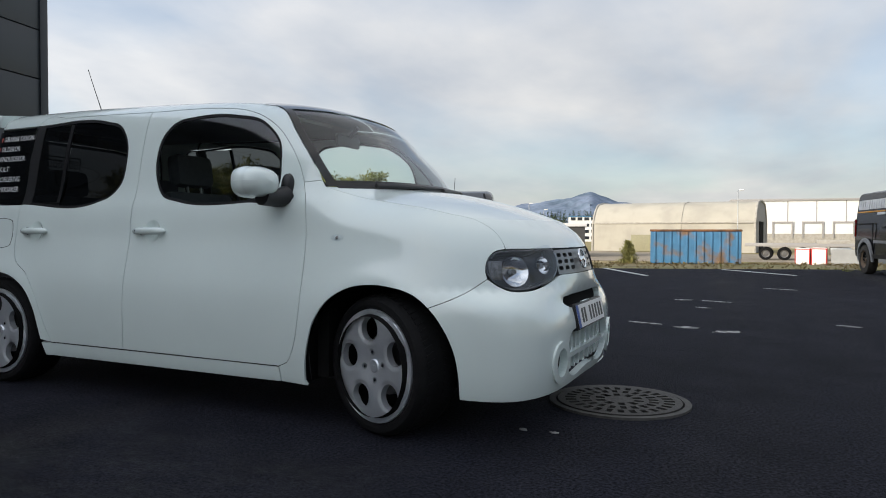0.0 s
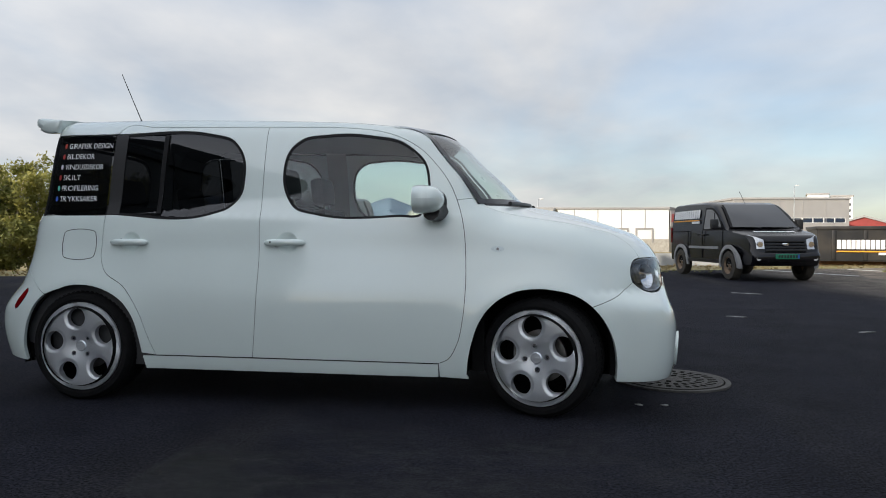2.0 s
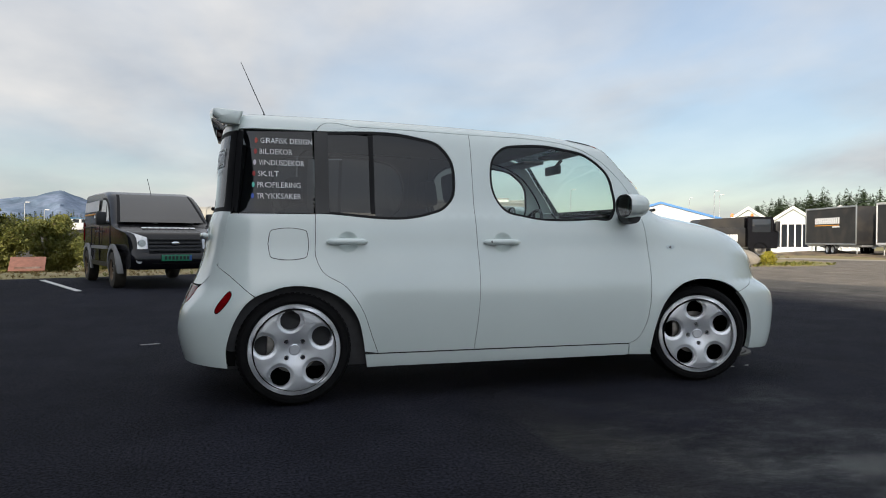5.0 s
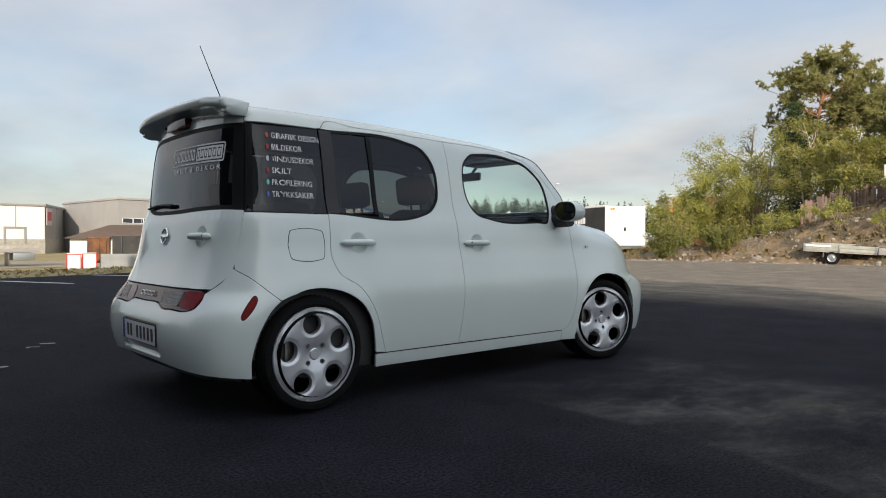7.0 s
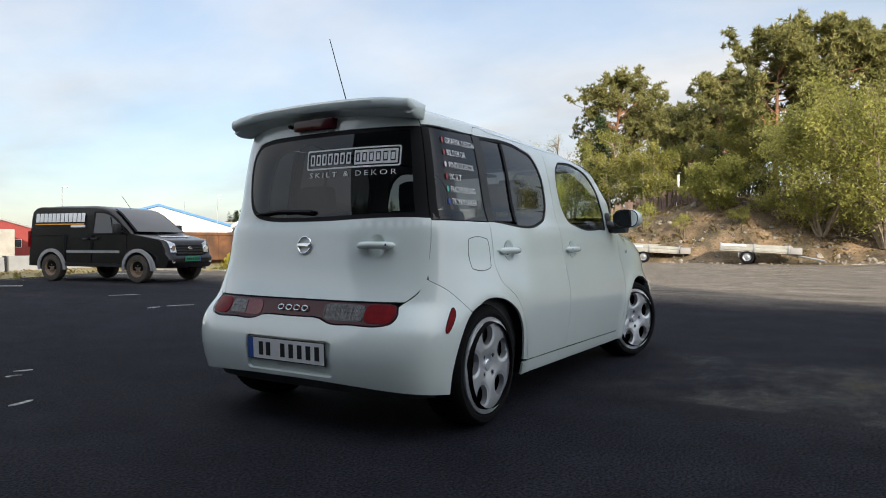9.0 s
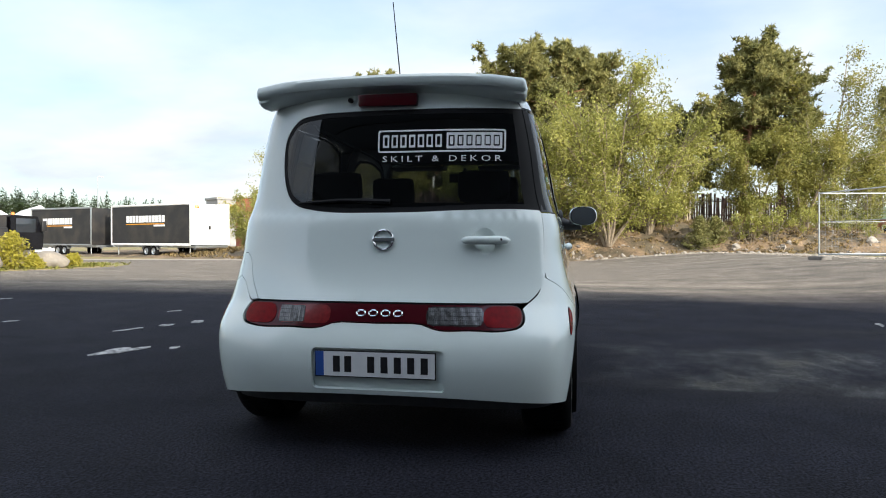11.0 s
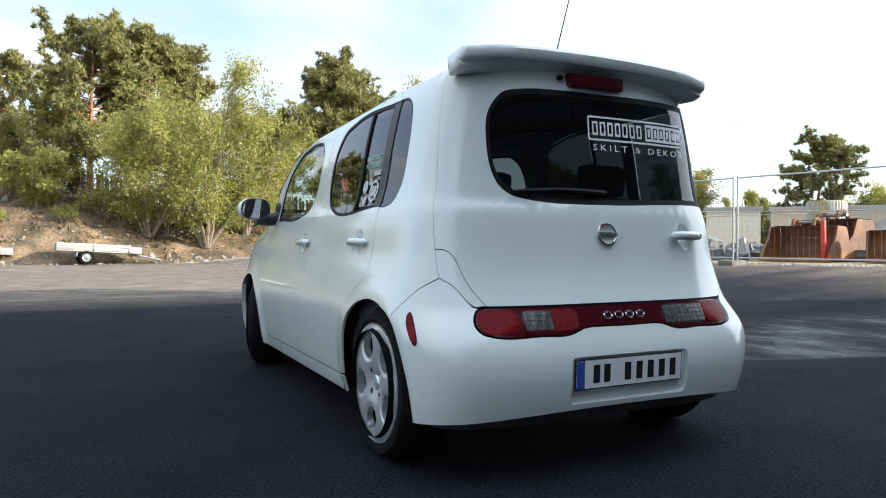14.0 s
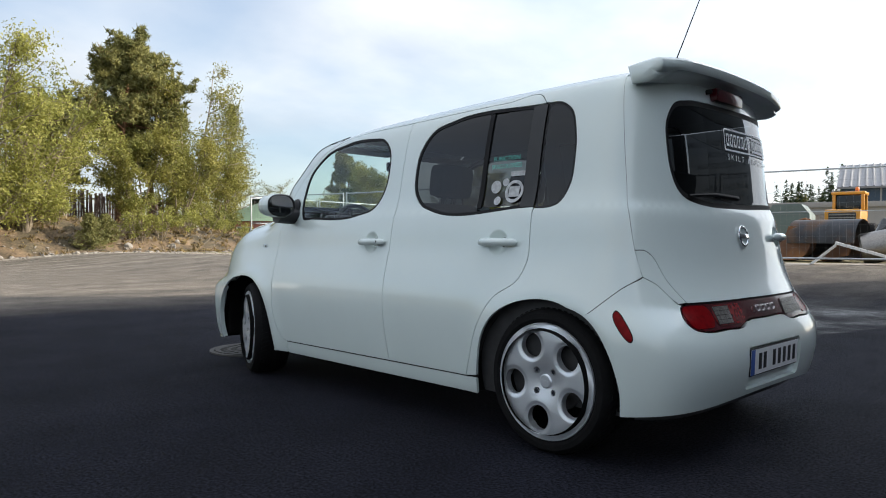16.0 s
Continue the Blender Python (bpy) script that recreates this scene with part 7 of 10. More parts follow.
def flat_trailer(m, label):
    """A small grey two-wheeled trailer with low drop sides, drawbar at +x."""
    t = thing("flat_trailer", label, "trailer", "low trailers by the bank", at=m)
    L = 2.6
    for s in (-1, 1):
        for z in (0.56, 0.70):
            bm = bmesh.new(); box(bm, -L / 2, L / 2, s * 0.75 - 0.02, s * 0.75 + 0.02, z, z + 0.125, 0.008)
            part("side_board", bm, mat("grey_board", (0.34, 0.34, 0.30), 0.6, vary=0.2, scale=4), t)
        bm = bmesh.new(); box(bm, -L / 2 + 0.05, -L / 2 + 1.0, s * 0.775 - 0.004, s * 0.775 + 0.004, 0.72, 0.80)
        part("pale_strip", bm, WHITE_WALL, t)
        for x in (-L / 2, 0.0, L / 2):
            bm = bmesh.new(); box(bm, x - 0.035, x + 0.035, s * 0.76 - 0.03, s * 0.76 + 0.03, 0.50, 0.84, 0.008)
            part("post", bm, GALV, t)
        simple_wheel(t, -0.25, s * 0.66, 0.28, 0.28, 0.17, -s, rim=GALV)
        bm = bmesh.new(); box(bm, -0.62, -0.57, s * 0.6 - 0.02, s * 0.6 + 0.02, 0.28, 0.56, 0.005); part("stay", bm, GALV, t)
    for x in (-L / 2, L / 2):
        bm = bmesh.new(); box(bm, x - 0.02, x + 0.02, -0.75, 0.75, 0.56, 0.82, 0.008); part("end_board", bm, GREY_WALL, t)
    bm = bmesh.new(); box(bm, -L / 2, L / 2, -0.74, 0.74, 0.50, 0.56, 0.01); part("deck", bm, CONCRETE, t)
    bm = bmesh.new(); box(bm, L / 2 + 0.05, L / 2 + 0.5, -0.5, 0.5, 0.50, 0.78, 0.03); part("toolbox", bm, GREY_WALL, t)
    bm = bmesh.new(); tube(bm, [(L / 2, 0, 0.48), (L / 2 + 0.6, 0, 0.42), (L / 2 + 1.35, 0, 0.30)], 0.045, 6); part("drawbar", bm, GALV, t)
    return t


flat_trailer(pose(28.75, 6.75, ground_z(28, 6) + 0.0, 2, 3, aim(28.8, 7.97, 29.27, 5.39)), "small grey flat trailer parked by the bank")
flat_trailer(pose(27.75, 2.05, ground_z(28, 2) + 0.0, -2, 3, aim(27.62, 3.4, 27.9, 0.4)), "small pale flat trailer parked by the bank")

# semi flatbed with three axles
semi = thing("flatbed_semitrailer", "grey flatbed semitrailer with three axles on the gravel", "trailer", at=pose(4.6, 57.0, ground_z(4.6, 57), 0, 0, -2))
bm = bmesh.new(); box(bm, -3.4, 4.2, -1.2, 1.2, 1.05, 1.3, 0.03); part("deck", bm, GREY_WALL, semi)
bm = bmesh.new(); box(bm, 1.6, 3.8, -1.1, 1.1, 1.3, 1.55, 0.03); part("load_block", bm, CONCRETE, semi)
for k in range(3):
    for s in (-1, 1):
        simple_wheel(semi, -1.9 + 1.3 * k, s * 1.0, 0.5, 0.5, 0.35, -s)
    bm = bmesh.new(); grid_mesh(bm, [[(-1.9 + 1.3 * k + 0.6 * math.cos(a), y, 0.5 + 0.6 * math.sin(a)) for y in (-1.2, -0.8)] for a in [math.pi * j / 10 for j in range(11)]]); part("mudguard", bm, PLASTIC, semi)
bm = bmesh.new(); box(bm, 2.5, 3.9, -1.1, 1.1, 0.45, 1.0, 0.03); part("side_locker", bm, GALV, semi)
bm = bmesh.new(); box(bm, 2.2, 2.3, -0.9, 0.9, 0.0, 1.05, 0.02); part("landing_leg", bm, STEEL, semi)

# ---- barriers at the yard edge ----
REDW = mat("red_reflector", (0.5, 0.03, 0.025), 0.5, vary=0.1)
edge_d = Vector((1.0, 0.39)).normalized()
rot_edge = math.degrees(math.atan2(edge_d.y, edge_d.x))
for k in range(2):
    p = Vector((3.75, 26.0)) + Vector((0.54, -0.1)) * k
    b = thing("warning_barrier", "white barrier box with red edges at the asphalt edge", "barrier", "warning barriers", at=pose(p.x, p.y, ground_z(p.x, p.y) - 0.05, 0, 0, -10)) 
    bm = bmesh.new(); box(bm, 0.02, 0.50, -0.15, 0.15, 0.0, 0.68, 0.02); part("barrier_body", bm, WHITE_WALL, b)
    for z in (0.0, 0.62):
        bm = bmesh.new(); box(bm, 0.0, 0.52, -0.165, 0.165, z, z + 0.035, 0.008); part("red_edge", bm, REDW, b)
    for x in (0.0, 0.48):
        bm = bmesh.new(); box(bm, x, x + 0.03, -0.168, 0.168, 0.0, 0.63, 0.008); part("red_edge", bm, REDW, b)
for k in range(4):
    p = Vector((4.9, 25.8)) + Vector((1.93, -0.38)) * k
    b = thing("concrete_barrier", "long grey concrete barrier along the asphalt edge", "barrier", "concrete barriers", at=pose(p.x, p.y, ground_z(p.x, p.y) - 0.06, 0, 0, -11))
    bm = bmesh.new(); body_loft(bm, [(-0.22, [(0.04, 0.0), (1.86, 0.0), (1.86, 0.12), (0.04, 0.12)]), (-0.13, [(0.04, 0.0), (1.86, 0.0), (1.86, 0.62), (0.04, 0.62)]), (0.13, [(0.04, 0.0), (1.86, 0.0), (1.86, 0.62), (0.04, 0.62)]), (0.22, [(0.04, 0.0), (1.86, 0.0), (1.86, 0.12), (0.04, 0.12)])])
    part("barrier_body", bm, mat("grey_barrier", (0.26, 0.265, 0.26), 0.7, vary=0.15, scale=3), b)
    bm = bmesh.new(); box(bm, 1.86, 1.95, -0.10, 0.10, 0.0, 0.68, 0.01); part("joint_post", bm, PLASTIC, b)
sb = thing("concrete_slab", "pale concrete slab standing behind the barriers", "slab", at=pose(11.9, 35.4, ground_z(11.9, 35.4), 0, 0, -20))
bm = bmesh.new(); box(bm, 0, 2.0, -0.12, 0.12, 0, 2.25, 0.06); part("slab", bm, CONCRETE, sb)

# ---- mesh fence panels in the south ----
FOOT = mat("fence_foot_concrete", (0.17, 0.16, 0.145), 0.9, vary=0.3, scale=6, fine=0.3, fine_scale=40, bump=0.4, bump_scale=30)
WIRE = mat("dull_wire", (0.22, 0.22, 0.22), 0.6, vary=0.1)
def mesh_fence(a, b, z_extra=0.0, label="galvanised wire mesh fence panel on concrete feet", coarse=0.12):
    a, b = Vector(a), Vector(b)
    L = (b - a).length
    t = thing("fence_panel", label, "fence", "mesh fence panels", at=pose(a.x, a.y, ground_z(a.x, a.y) + z_extra, 0, -math.degrees(math.asin((ground_z(b.x, b.y) - ground_z(a.x, a.y)) / L)), aim(a.x, a.y, b.x, b.y)))
    for x in (0.05, L - 0.05):
        bm = bmesh.new(); cyl(bm, (x, 0, 0.05), (x, 0, 2.02), 0.022, seg=8); part("post", bm, GALV, t)
    for z in (0.16, 1.12, 1.98):
        bm = bmesh.new(); cyl(bm, (0.05, 0, z), (L - 0.05, 0, z), 0.018 if z != 1.12 else 0.008, seg=6); part("rail", bm, GALV, t)
    bm = bmesh.new()
    n = int((L - 0.1) / coarse)
    for k in range(1, n):
        x = 0.05 + (L - 0.1) * k / n
        box(bm, x - 0.0011, x + 0.0011, -0.0011, 0.0011, 0.16, 1.98)
    for k in range(1, 8):
        z = 0.16 + 1.82 * k / 8
        box(bm, 0.05, L - 0.05, -0.0014, 0.0014, z - 0.0011, z + 0.0011)
    tagged(part("wire_mesh", bm, WIRE, t), kind="stuff")
    bm = bmesh.new(); box(bm, -0.10, 0.24, -0.32, 0.32, -0.03, 0.10, 0.02); part("foot", bm, FOOT, t)


front = [(0.2, -12.6), (3.72, -11.85), (7.22, -11.2), (11.0, -10.42), (14.45, -9.6), (17.7, -8.15)]
for p, q in zip(front, front[1:]):
    mesh_fence(p, q)
back = [(17.7, -8.15), (18.6, -11.4), (18.9, -14.8), (20.0, -18.0), (20.5, -21.5), (18.6, -24.5), (16.0, -27.0), (13.0, -28.8)]
for p, q in zip(back, back[1:]):
    mesh_fence(p, q, label="galvanised wire mesh fence panel further back", coarse=0.2)

# ---- stones, buckets and machines behind the fence ----
ROCK = mat("split_rock", (0.42, 0.37, 0.29), 0.9, vary=0.25, scale=1.6, fine=0.2, fine_scale=14, second=(0.38, 0.27, 0.16), second_scale=0.8, bump=0.7, bump_scale=8)
ROCKG = mat("grey_rock", (0.15, 0.155, 0.16), 0.9, vary=0.25, scale=1.6, fine=0.2, fine_scale=14, bump=0.7, bump_scale=8)
BOULDER = mat("smooth_boulder", (0.25, 0.22, 0.18), 0.9, vary=0.2, scale=2, fine=0.2, fine_scale=25, second=(0.17, 0.155, 0.13), second_scale=1.2, bump=0.4, bump_scale=14)


def rock(x, y, sx, sy, sz, seed, material, label, angular=True, group="boulders"):
    r = random.Random(seed)
    bm = bmesh.new()
    if angular:
        for _ in range(16):
            v = Vector((r.uniform(-1, 1), r.uniform(-1, 1), r.uniform(-1, 1)))
            v = v.normalized() * r.uniform(0.8, 1.1)
            bm.verts.new((v.x * sx, v.y * sy, v.z * sz))
        h = bmesh.ops.convex_hull(bm, input=bm.verts)
        bmesh.ops.delete(bm, geom=[g for g in h["geom_interior"] if isinstance(g, bmesh.types.BMVert)], context='VERTS')
        bmesh.ops.bevel(bm, geom=list(bm.edges), offset=0.05 * min(sx, sy, sz), segments=1, affect='EDGES')
    else:
        bmesh.ops.create_icosphere(bm, subdivisions=4, radius=1)
        for v in bm.verts:
            k = 1 + 0.22 * noise.noise(v.co * 1.3 + Vector((seed, 0, 0))) + 0.05 * noise.noise(v.co * 4 + Vector((0, seed, 0)))
            v.co = Vector((v.co.x * sx * k, v.co.y * sy * k, v.co.z * sz * k))
    ob = link_mesh("rock", bm, material)
    if angular:
        ob.data.shade_flat()
    ob.matrix_world = pose(x, y, ground_z(x, y) + sz * 0.62, 0, 0, r.uniform(0, 360))
    return tagged(ob, label, "rock", group)


def block(x, y, z, sx, sy, sz, yaw, tilt, seed, material, label, group="split stone blocks"):
    """A quarried slab: uneven corners, split faces and chipped edges; sx, sy, sz are its full sizes."""
    r = random.Random(seed)
    bm = bmesh.new()
    bmesh.ops.create_cube(bm, size=1)
    bmesh.ops.subdivide_edges(bm, edges=list(bm.edges), cuts=2, use_grid_fill=True)
    jit = {}
    for v in bm.verts:
        key = tuple(round(c * 3) for c in v.co)
        k = Vector((noise.noise(v.co * 1.7 + Vector((seed * 3.1, 0, 0))), noise.noise(v.co * 1.7 + Vector((0, seed * 2.3, 5))), noise.noise(v.co * 1.9 + Vector((4, 0, seed * 1.7)))))
        j = jit.setdefault(key, Vector((r.uniform(-0.055, 0.055), r.uniform(-0.055, 0.055), r.uniform(-0.05, 0.05))))
        q = v.co + 0.06 * k + j * (1.0 if v.co.length > 0.7 else 0.6)
        v.co = Vector((q.x * sx, q.y * sy, q.z * sz))
    bmesh.ops.triangulate(bm, faces=list(bm.faces))
    ob = link_mesh("stone_block", bm, material)
    ob.data.shade_flat()
    ob.matrix_world = pose(x, y, ground_z(x, y) + z + sz * 0.42, tilt, r.uniform(-4, 4), yaw)
    return tagged(ob, label, "stone", group)


rr = random.Random(21)
b_ = block(15.95, -15.9, -0.05, 1.55, 1.3, 1.15, 12, 4, 50, ROCK, "large sharp-edged boulder beside stacked slabs", "boulders")
for v in b_.data.vertices:
    k = min(max((v.co.z + 0.45) / 1.0, 0.0), 1.0)
    v.co.x = v.co.x * (1 - 0.5 * k) + 0.12 * k
    v.co.y *= 1 - 0.35 * k
S_L = "pale split stone slab in a rough stack"
for i, (x, y, z, sx, sy, sz, yaw, tilt) in enumerate(((14.9, -15.9, -0.02, 1.05, 0.9, 0.50, 8, 2), (14.0, -15.7, -0.02, 1.15, 0.9, 0.52, -6, -2), (14.45, -15.9, 0.46, 1.4, 0.9, 0.42, 4, 3), (13.0, -15.6, 0.0, 0.85, 0.8, 0.55, 20, 0),
                                                      (13.1, -15.7, 0.50, 0.7, 0.6, 0.36, -25, 12), (12.3, -15.9, 0.0, 0.75, 0.7, 0.45, 40, 14), (12.5, -16.2, 0.42, 0.85, 0.5, 0.30, 12, 24), (11.8, -15.5, 0.0, 0.6, 0.5, 0.35, 70, -10),
                                                      (14.9, -16.9, 0.70, 0.8, 0.7, 0.45, 30, 0), (15.2, -17.1, 0.1, 1.0, 0.9, 0.7, 10, 5), (13.6, -16.9, 0.1, 1.0, 0.8, 0.6, -20, 8), (12.7, -15.2, -0.02, 0.55, 0.4, 0.22, 15, 0), (13.7, -15.1, -0.02, 0.5, 0.4, 0.18, 50, 0), (11.2, -15.9, 0.0, 0.5, 0.6, 0.3, 15, 20))):
    block(x, y, z, sx * 1.2, sy * 0.9, sz, yaw - 82, tilt, 60 + i, ROCKG if i in (6, 7, 13) else ROCK, S_L)
block(11.5, -16.6, 0.0, 0.60, 0.20, 0.72, -60, -10, 88, mat("pale_stone", (0.42, 0.40, 0.37), 0.9, vary=0.2, scale=3, bump=0.4, bump_scale=20), "pale slab standing on edge in the rubble")
for i in range(44):
    x, y = rr.uniform(7.0, 14.5), rr.uniform(-21.5, -18.0)
    block(x, y, 0.35 * rr.random() * (1 - abs(y + 20) / 3) + 0.05, rr.uniform(0.5, 1.2), rr.uniform(0.4, 0.8), rr.uniform(0.14, 0.34), rr.uniform(0, 360), rr.uniform(-35, 35), 90 + i, ROCKG, "grey broken slab in a heap", "broken slabs")
rock(13.1, 16.7, 0.80, 0.70, 0.50, 3, BOULDER, "large rounded boulder on the grass verge", False, "rounded boulders")
rock(15.4, 16.0, 0.62, 0.5, 0.34, 4, BOULDER, "low rounded boulder on the grass verge", False, "rounded boulders")


def bucket(m, s, material, label):
    """A digger bucket: bent back plate running down into a flat lip, two cheeks with a slanting front edge, hooks on top."""
    t = thing("digger_bucket", label, "bucket", "digger buckets behind the fence", at=m)
    prof = spline([(0.20, 1.16, 1), (-0.30, 1.12, 1), (-0.44, 0.80), (-0.42, 0.45), (-0.30, 0.20), (-0.04, 0.05), (0.30, 0.02), (0.82, 0.0, 1)], 0.12, False)
    prof = [(x * s, z * s) for x, z in prof]
    W = s * 1.12
    bm = bmesh.new()
    grid_mesh(bm, [[(x, y, z + 0.02) for x, z in prof] for y in (-W, W)])
    grid_mesh(bm, [[(x - 0.03 * s * (z > 0.1 * s), y, z - 0.02 * (z < 0.1 * s)) for x, z in prof] for y in (-W, W)], True)
    part("shell", bm, material, t)
    for sd in (-1, 1):
        bm = bmesh.new()
        side = prof + [(0.52 * s, 0.50 * s), (0.34 * s, 0.72 * s)]
        f = bm.faces.new([bm.verts.new((x, sd * W, z)) for x, z in side])
        g = bmesh.ops.extrude_face_region(bm, geom=[f])
        for v in [e for e in g["geom"] if isinstance(e, bmesh.types.BMVert)]:
            v.co.y += sd * 0.06
            v.co.x += 0.03
        bmesh.ops.recalc_face_normals(bm, faces=bm.faces)
        part("cheek", bm, RUSTY if material is ORANGE else ORANGE, t)
    bm = bmesh.new(); body_loft(bm, [(-W - 0.04, [(0.45 * s, 0.02), (0.92 * s, -0.01), (0.92 * s, 0.05), (0.45 * s, 0.10)]), (W + 0.04, [(0.45 * s, 0.02), (0.92 * s, -0.01), (0.92 * s, 0.05), (0.45 * s, 0.10)])])
    part("cutting_lip", bm, ORANGE, t)
    for y in (-0.42 * s, 0.30 * s):
        bm = bmesh.new()
        tube(bm, [(0.10 * s, y, 1.16 * s), (0.02 * s, y, 1.38 * s), (-0.14 * s, y, 1.42 * s), (-0.30 * s, y, 1.28 * s), (-0.38 * s, y, 0.95 * s)], 0.06 * s, 8)
        part("hook", bm, material, t)
    bm = bmesh.new(); cyl(bm, (-0.14 * s, -0.55 * s, s * 1.30), (-0.14 * s, 0.45 * s, s * 1.30), 0.05 * s, seg=10); part("pin", bm, STEEL, t)
    return t


for x, y, a, s, m_, tip in ((9.35, -16.6, 96, 0.86, RUSTY, 0), (9.75, -18.3, 78, 1.05, RUSTY, 0), (7.0, -17.3, 120, 0.72, ORANGE, 0), (5.05, -17.3, 60, 0.62, ORANGE, 14), (3.9, -17.6, 10, 0.8, RUSTY, 0)):
    bucket(pose(x, y, ground_z(x, y), 0, -tip, a), s, m_, "rusty steel digger bucket standing on the ground")
t = thing("red_post", "red painted steel post upright beside a bucket", "post", at=pose(8.45, -16.1, ground_z(8.45, -16.1), 0, 2, 100))
bm = bmesh.new(); box(bm, -0.05, 0.05, -0.055, 0.055, 0, 1.15, 0.01); part("post", bm, REDW, t)
# grapple arm lying over the orange bucket
t = thing("grapple_arm", "orange hooked grapple arm leaning on a bucket", "grapple", at=pose(5.35, -16.5, ground_z(5.35, -16.5), 0, 0, 10))
bm = bmesh.new(); tube(bm, [(0.15, 0, 0.0), (-0.02, 0, 0.35), (0.05, 0, 0.80), (0.30, 0, 1.08), (0.62, 0, 1.12), (0.80, -0.05, 1.2)], [0.05, 0.10, 0.12, 0.11, 0.09, 0.05], 8); part("hooked_arm", bm, ORANGE, t)
bm = bmesh.new(); cyl(bm, (0.30, -0.18, 1.08), (0.30, 0.18, 1.08), 0.07, seg=12); part("pin", bm, STEEL, t)
# steel trough on its side, brown end plate with a hole
t = thing("steel_trough", "dark steel trough with a rusty end plate among the scrap", "scrap metal", "scrap metal", at=pose(2.7, -16.9, ground_z(2.7, -16.9), 0, 0, 174))
arc = [(0.05 + 0.52 * math.cos(a), 0.56 + 0.54 * math.sin(a)) for a in [radians(-100 + 290 * k / 18) for k in range(19)]]
bm = bmesh.new(); grid_mesh(bm, [[(x, y, z) for y, z in arc] for x in (-1.2, 0.5)]); grid_mesh(bm, [[(x, y * 0.96, z * 0.96 + 0.02) for y, z in arc] for x in (-1.2, 0.5)], True)
part("shell", bm, mat("dark_steel", (0.045, 0.048, 0.055), 0.5, 0.5, vary=0.3, scale=4, second=(0.10, 0.055, 0.03), second_scale=1.5), t)
me_ = surface_mesh(lambda x, z: (x, 0.0, z), [(-0.55, 0.0), (0.55, 0.0), (0.62, 0.7), (0.45, 1.10), (-0.30, 1.12), (-0.60, 0.75)], [[(0.28 + 0.09 * math.cos(2 * math.pi * k / 14), 0.78 + 0.09 * math.sin(2 * math.pi * k / 14)) for k in range(14)]], 0.2, 0.0, 0.05)
me_.materials.append(RUSTY)
ob = new("end_plate", me_); ob.parent = t; ob.matrix_local = pose(-0.75, 0.66, 0, 0, 0, 180)
bm = bmesh.new(); lathe(bm, [(0.36, -0.55), (0.40, -0.5), (0.40, 0.5), (0.36, 0.55), (0.33, 0.5), (0.33, -0.5)], pose(1.0, 0.1, 0.42, 0, 78, 20), 28, True); part("pipe_section", bm, STEEL, t)

bucket(pose(2.95, -17.8, ground_z(2.95, -17.8), 0, 0, 15), 0.5, STEEL, "small grey steel bucket among the scrap")
slab = thing("leaning_slabs", "two white painted slabs leaning on each other like a tent", "scrap panel", at=pose(2.0, -14.0, ground_z(2.0, -14.0), 0, 0, 195))
bm = bmesh.new(); body_loft(bm, [(y, [(-0.42, 0.0), (0.02, 0.40), (0.02, 0.46), (-0.50, 0.0)]) for y in (-0.45, 0.40)])
part("short_slab", bm, WHITE_WALL, slab)
bm = bmesh.new(); body_loft(bm, [(y, [(0.0, 0.45), (1.45, 0.0), (1.55, 0.03), (0.02, 0.51)]) for y in (-0.40, 0.45)])
part("long_slab", bm, WHITE_WALL, slab)
for i, (x, y, a, b) in enumerate(((2.0, -18.9, 0.6, 0.75), (1.2, -18.6, 0.8, 0.6))):
    rock(x, y, a, 0.7, b, 140 + i, mat("black_tarpaulin", (0.012, 0.012, 0.013), 0.35, vary=0.2, bump=0.6, bump_scale=6), "heap under a crumpled black tarpaulin", group="covered heaps")

loader = thing("wheel_loader", "yellow wheel loader with a beacon among the scrap", "wheel loader", at=pose(6.2, -29.8, ground_z(6.2, -29.8), 0, 0, 98))
bm = bmesh.new(); box(bm, -0.8, 1.3, -0.66, 0.66, 0.85, 1.88, 0.10); part("engine_hood", bm, YELLOW, loader)
bm = bmesh.new(); box(bm, 1.28, 1.36, -0.5, 0.5, 0.95, 1.74, 0.02); part("radiator_grille", bm, PLASTIC, loader)
for z in (1.05, 1.17, 1.29, 1.41, 1.53, 1.65):
    bm = bmesh.new(); box(bm, 1.35, 1.385, -0.48, 0.48, z - 0.02, z + 0.02); part("grille_bar", bm, STEEL, loader)
for y in (-0.54, 0.54):
    for x in (-1.4, -0.35):
        bm = bmesh.new(); box(bm, x - 0.06, x + 0.06, y - 0.06, y + 0.06, 1.6, 2.62, 0.01); part("cab_post", bm, YELLOW, loader)
bm = bmesh.new(); box(bm, -1.5, -0.25, -0.64, 0.64, 2.57, 2.70, 0.04); part("cab_roof", bm, YELLOW, loader)
bm = bmesh.new(); box(bm, -1.36, -0.40, -0.50, 0.50, 1.65, 2.58, 0.01); part("cab_glass", bm, TINT, loader)
bm = bmesh.new(); lathe(bm, [(0.08, 0), (0.08, 0.12), (0.05, 0.2), (0.001, 0.21)], Matrix.Translation((-0.6, 0.3, 2.70)), 12); part("beacon", bm, mat("orange_beacon_lamp", (0.8, 0.2, 0.02), 0.3, vary=0.05), loader)
for x in (-1.5, 0.8):
    for s in (-1, 1):
        simple_wheel(loader, x, s * 0.95, 0.65, 0.65, 0.45, -s, rim=YELLOW)
for s in (-1, 1):
    bm = bmesh.new(); tube(bm, [(-1.6, s * 0.5, 1.4), (-2.6, s * 0.5, 1.1), (-3.1, s * 0.5, 0.5)], 0.10, 8); part("lift_arm", bm, YELLOW, loader)
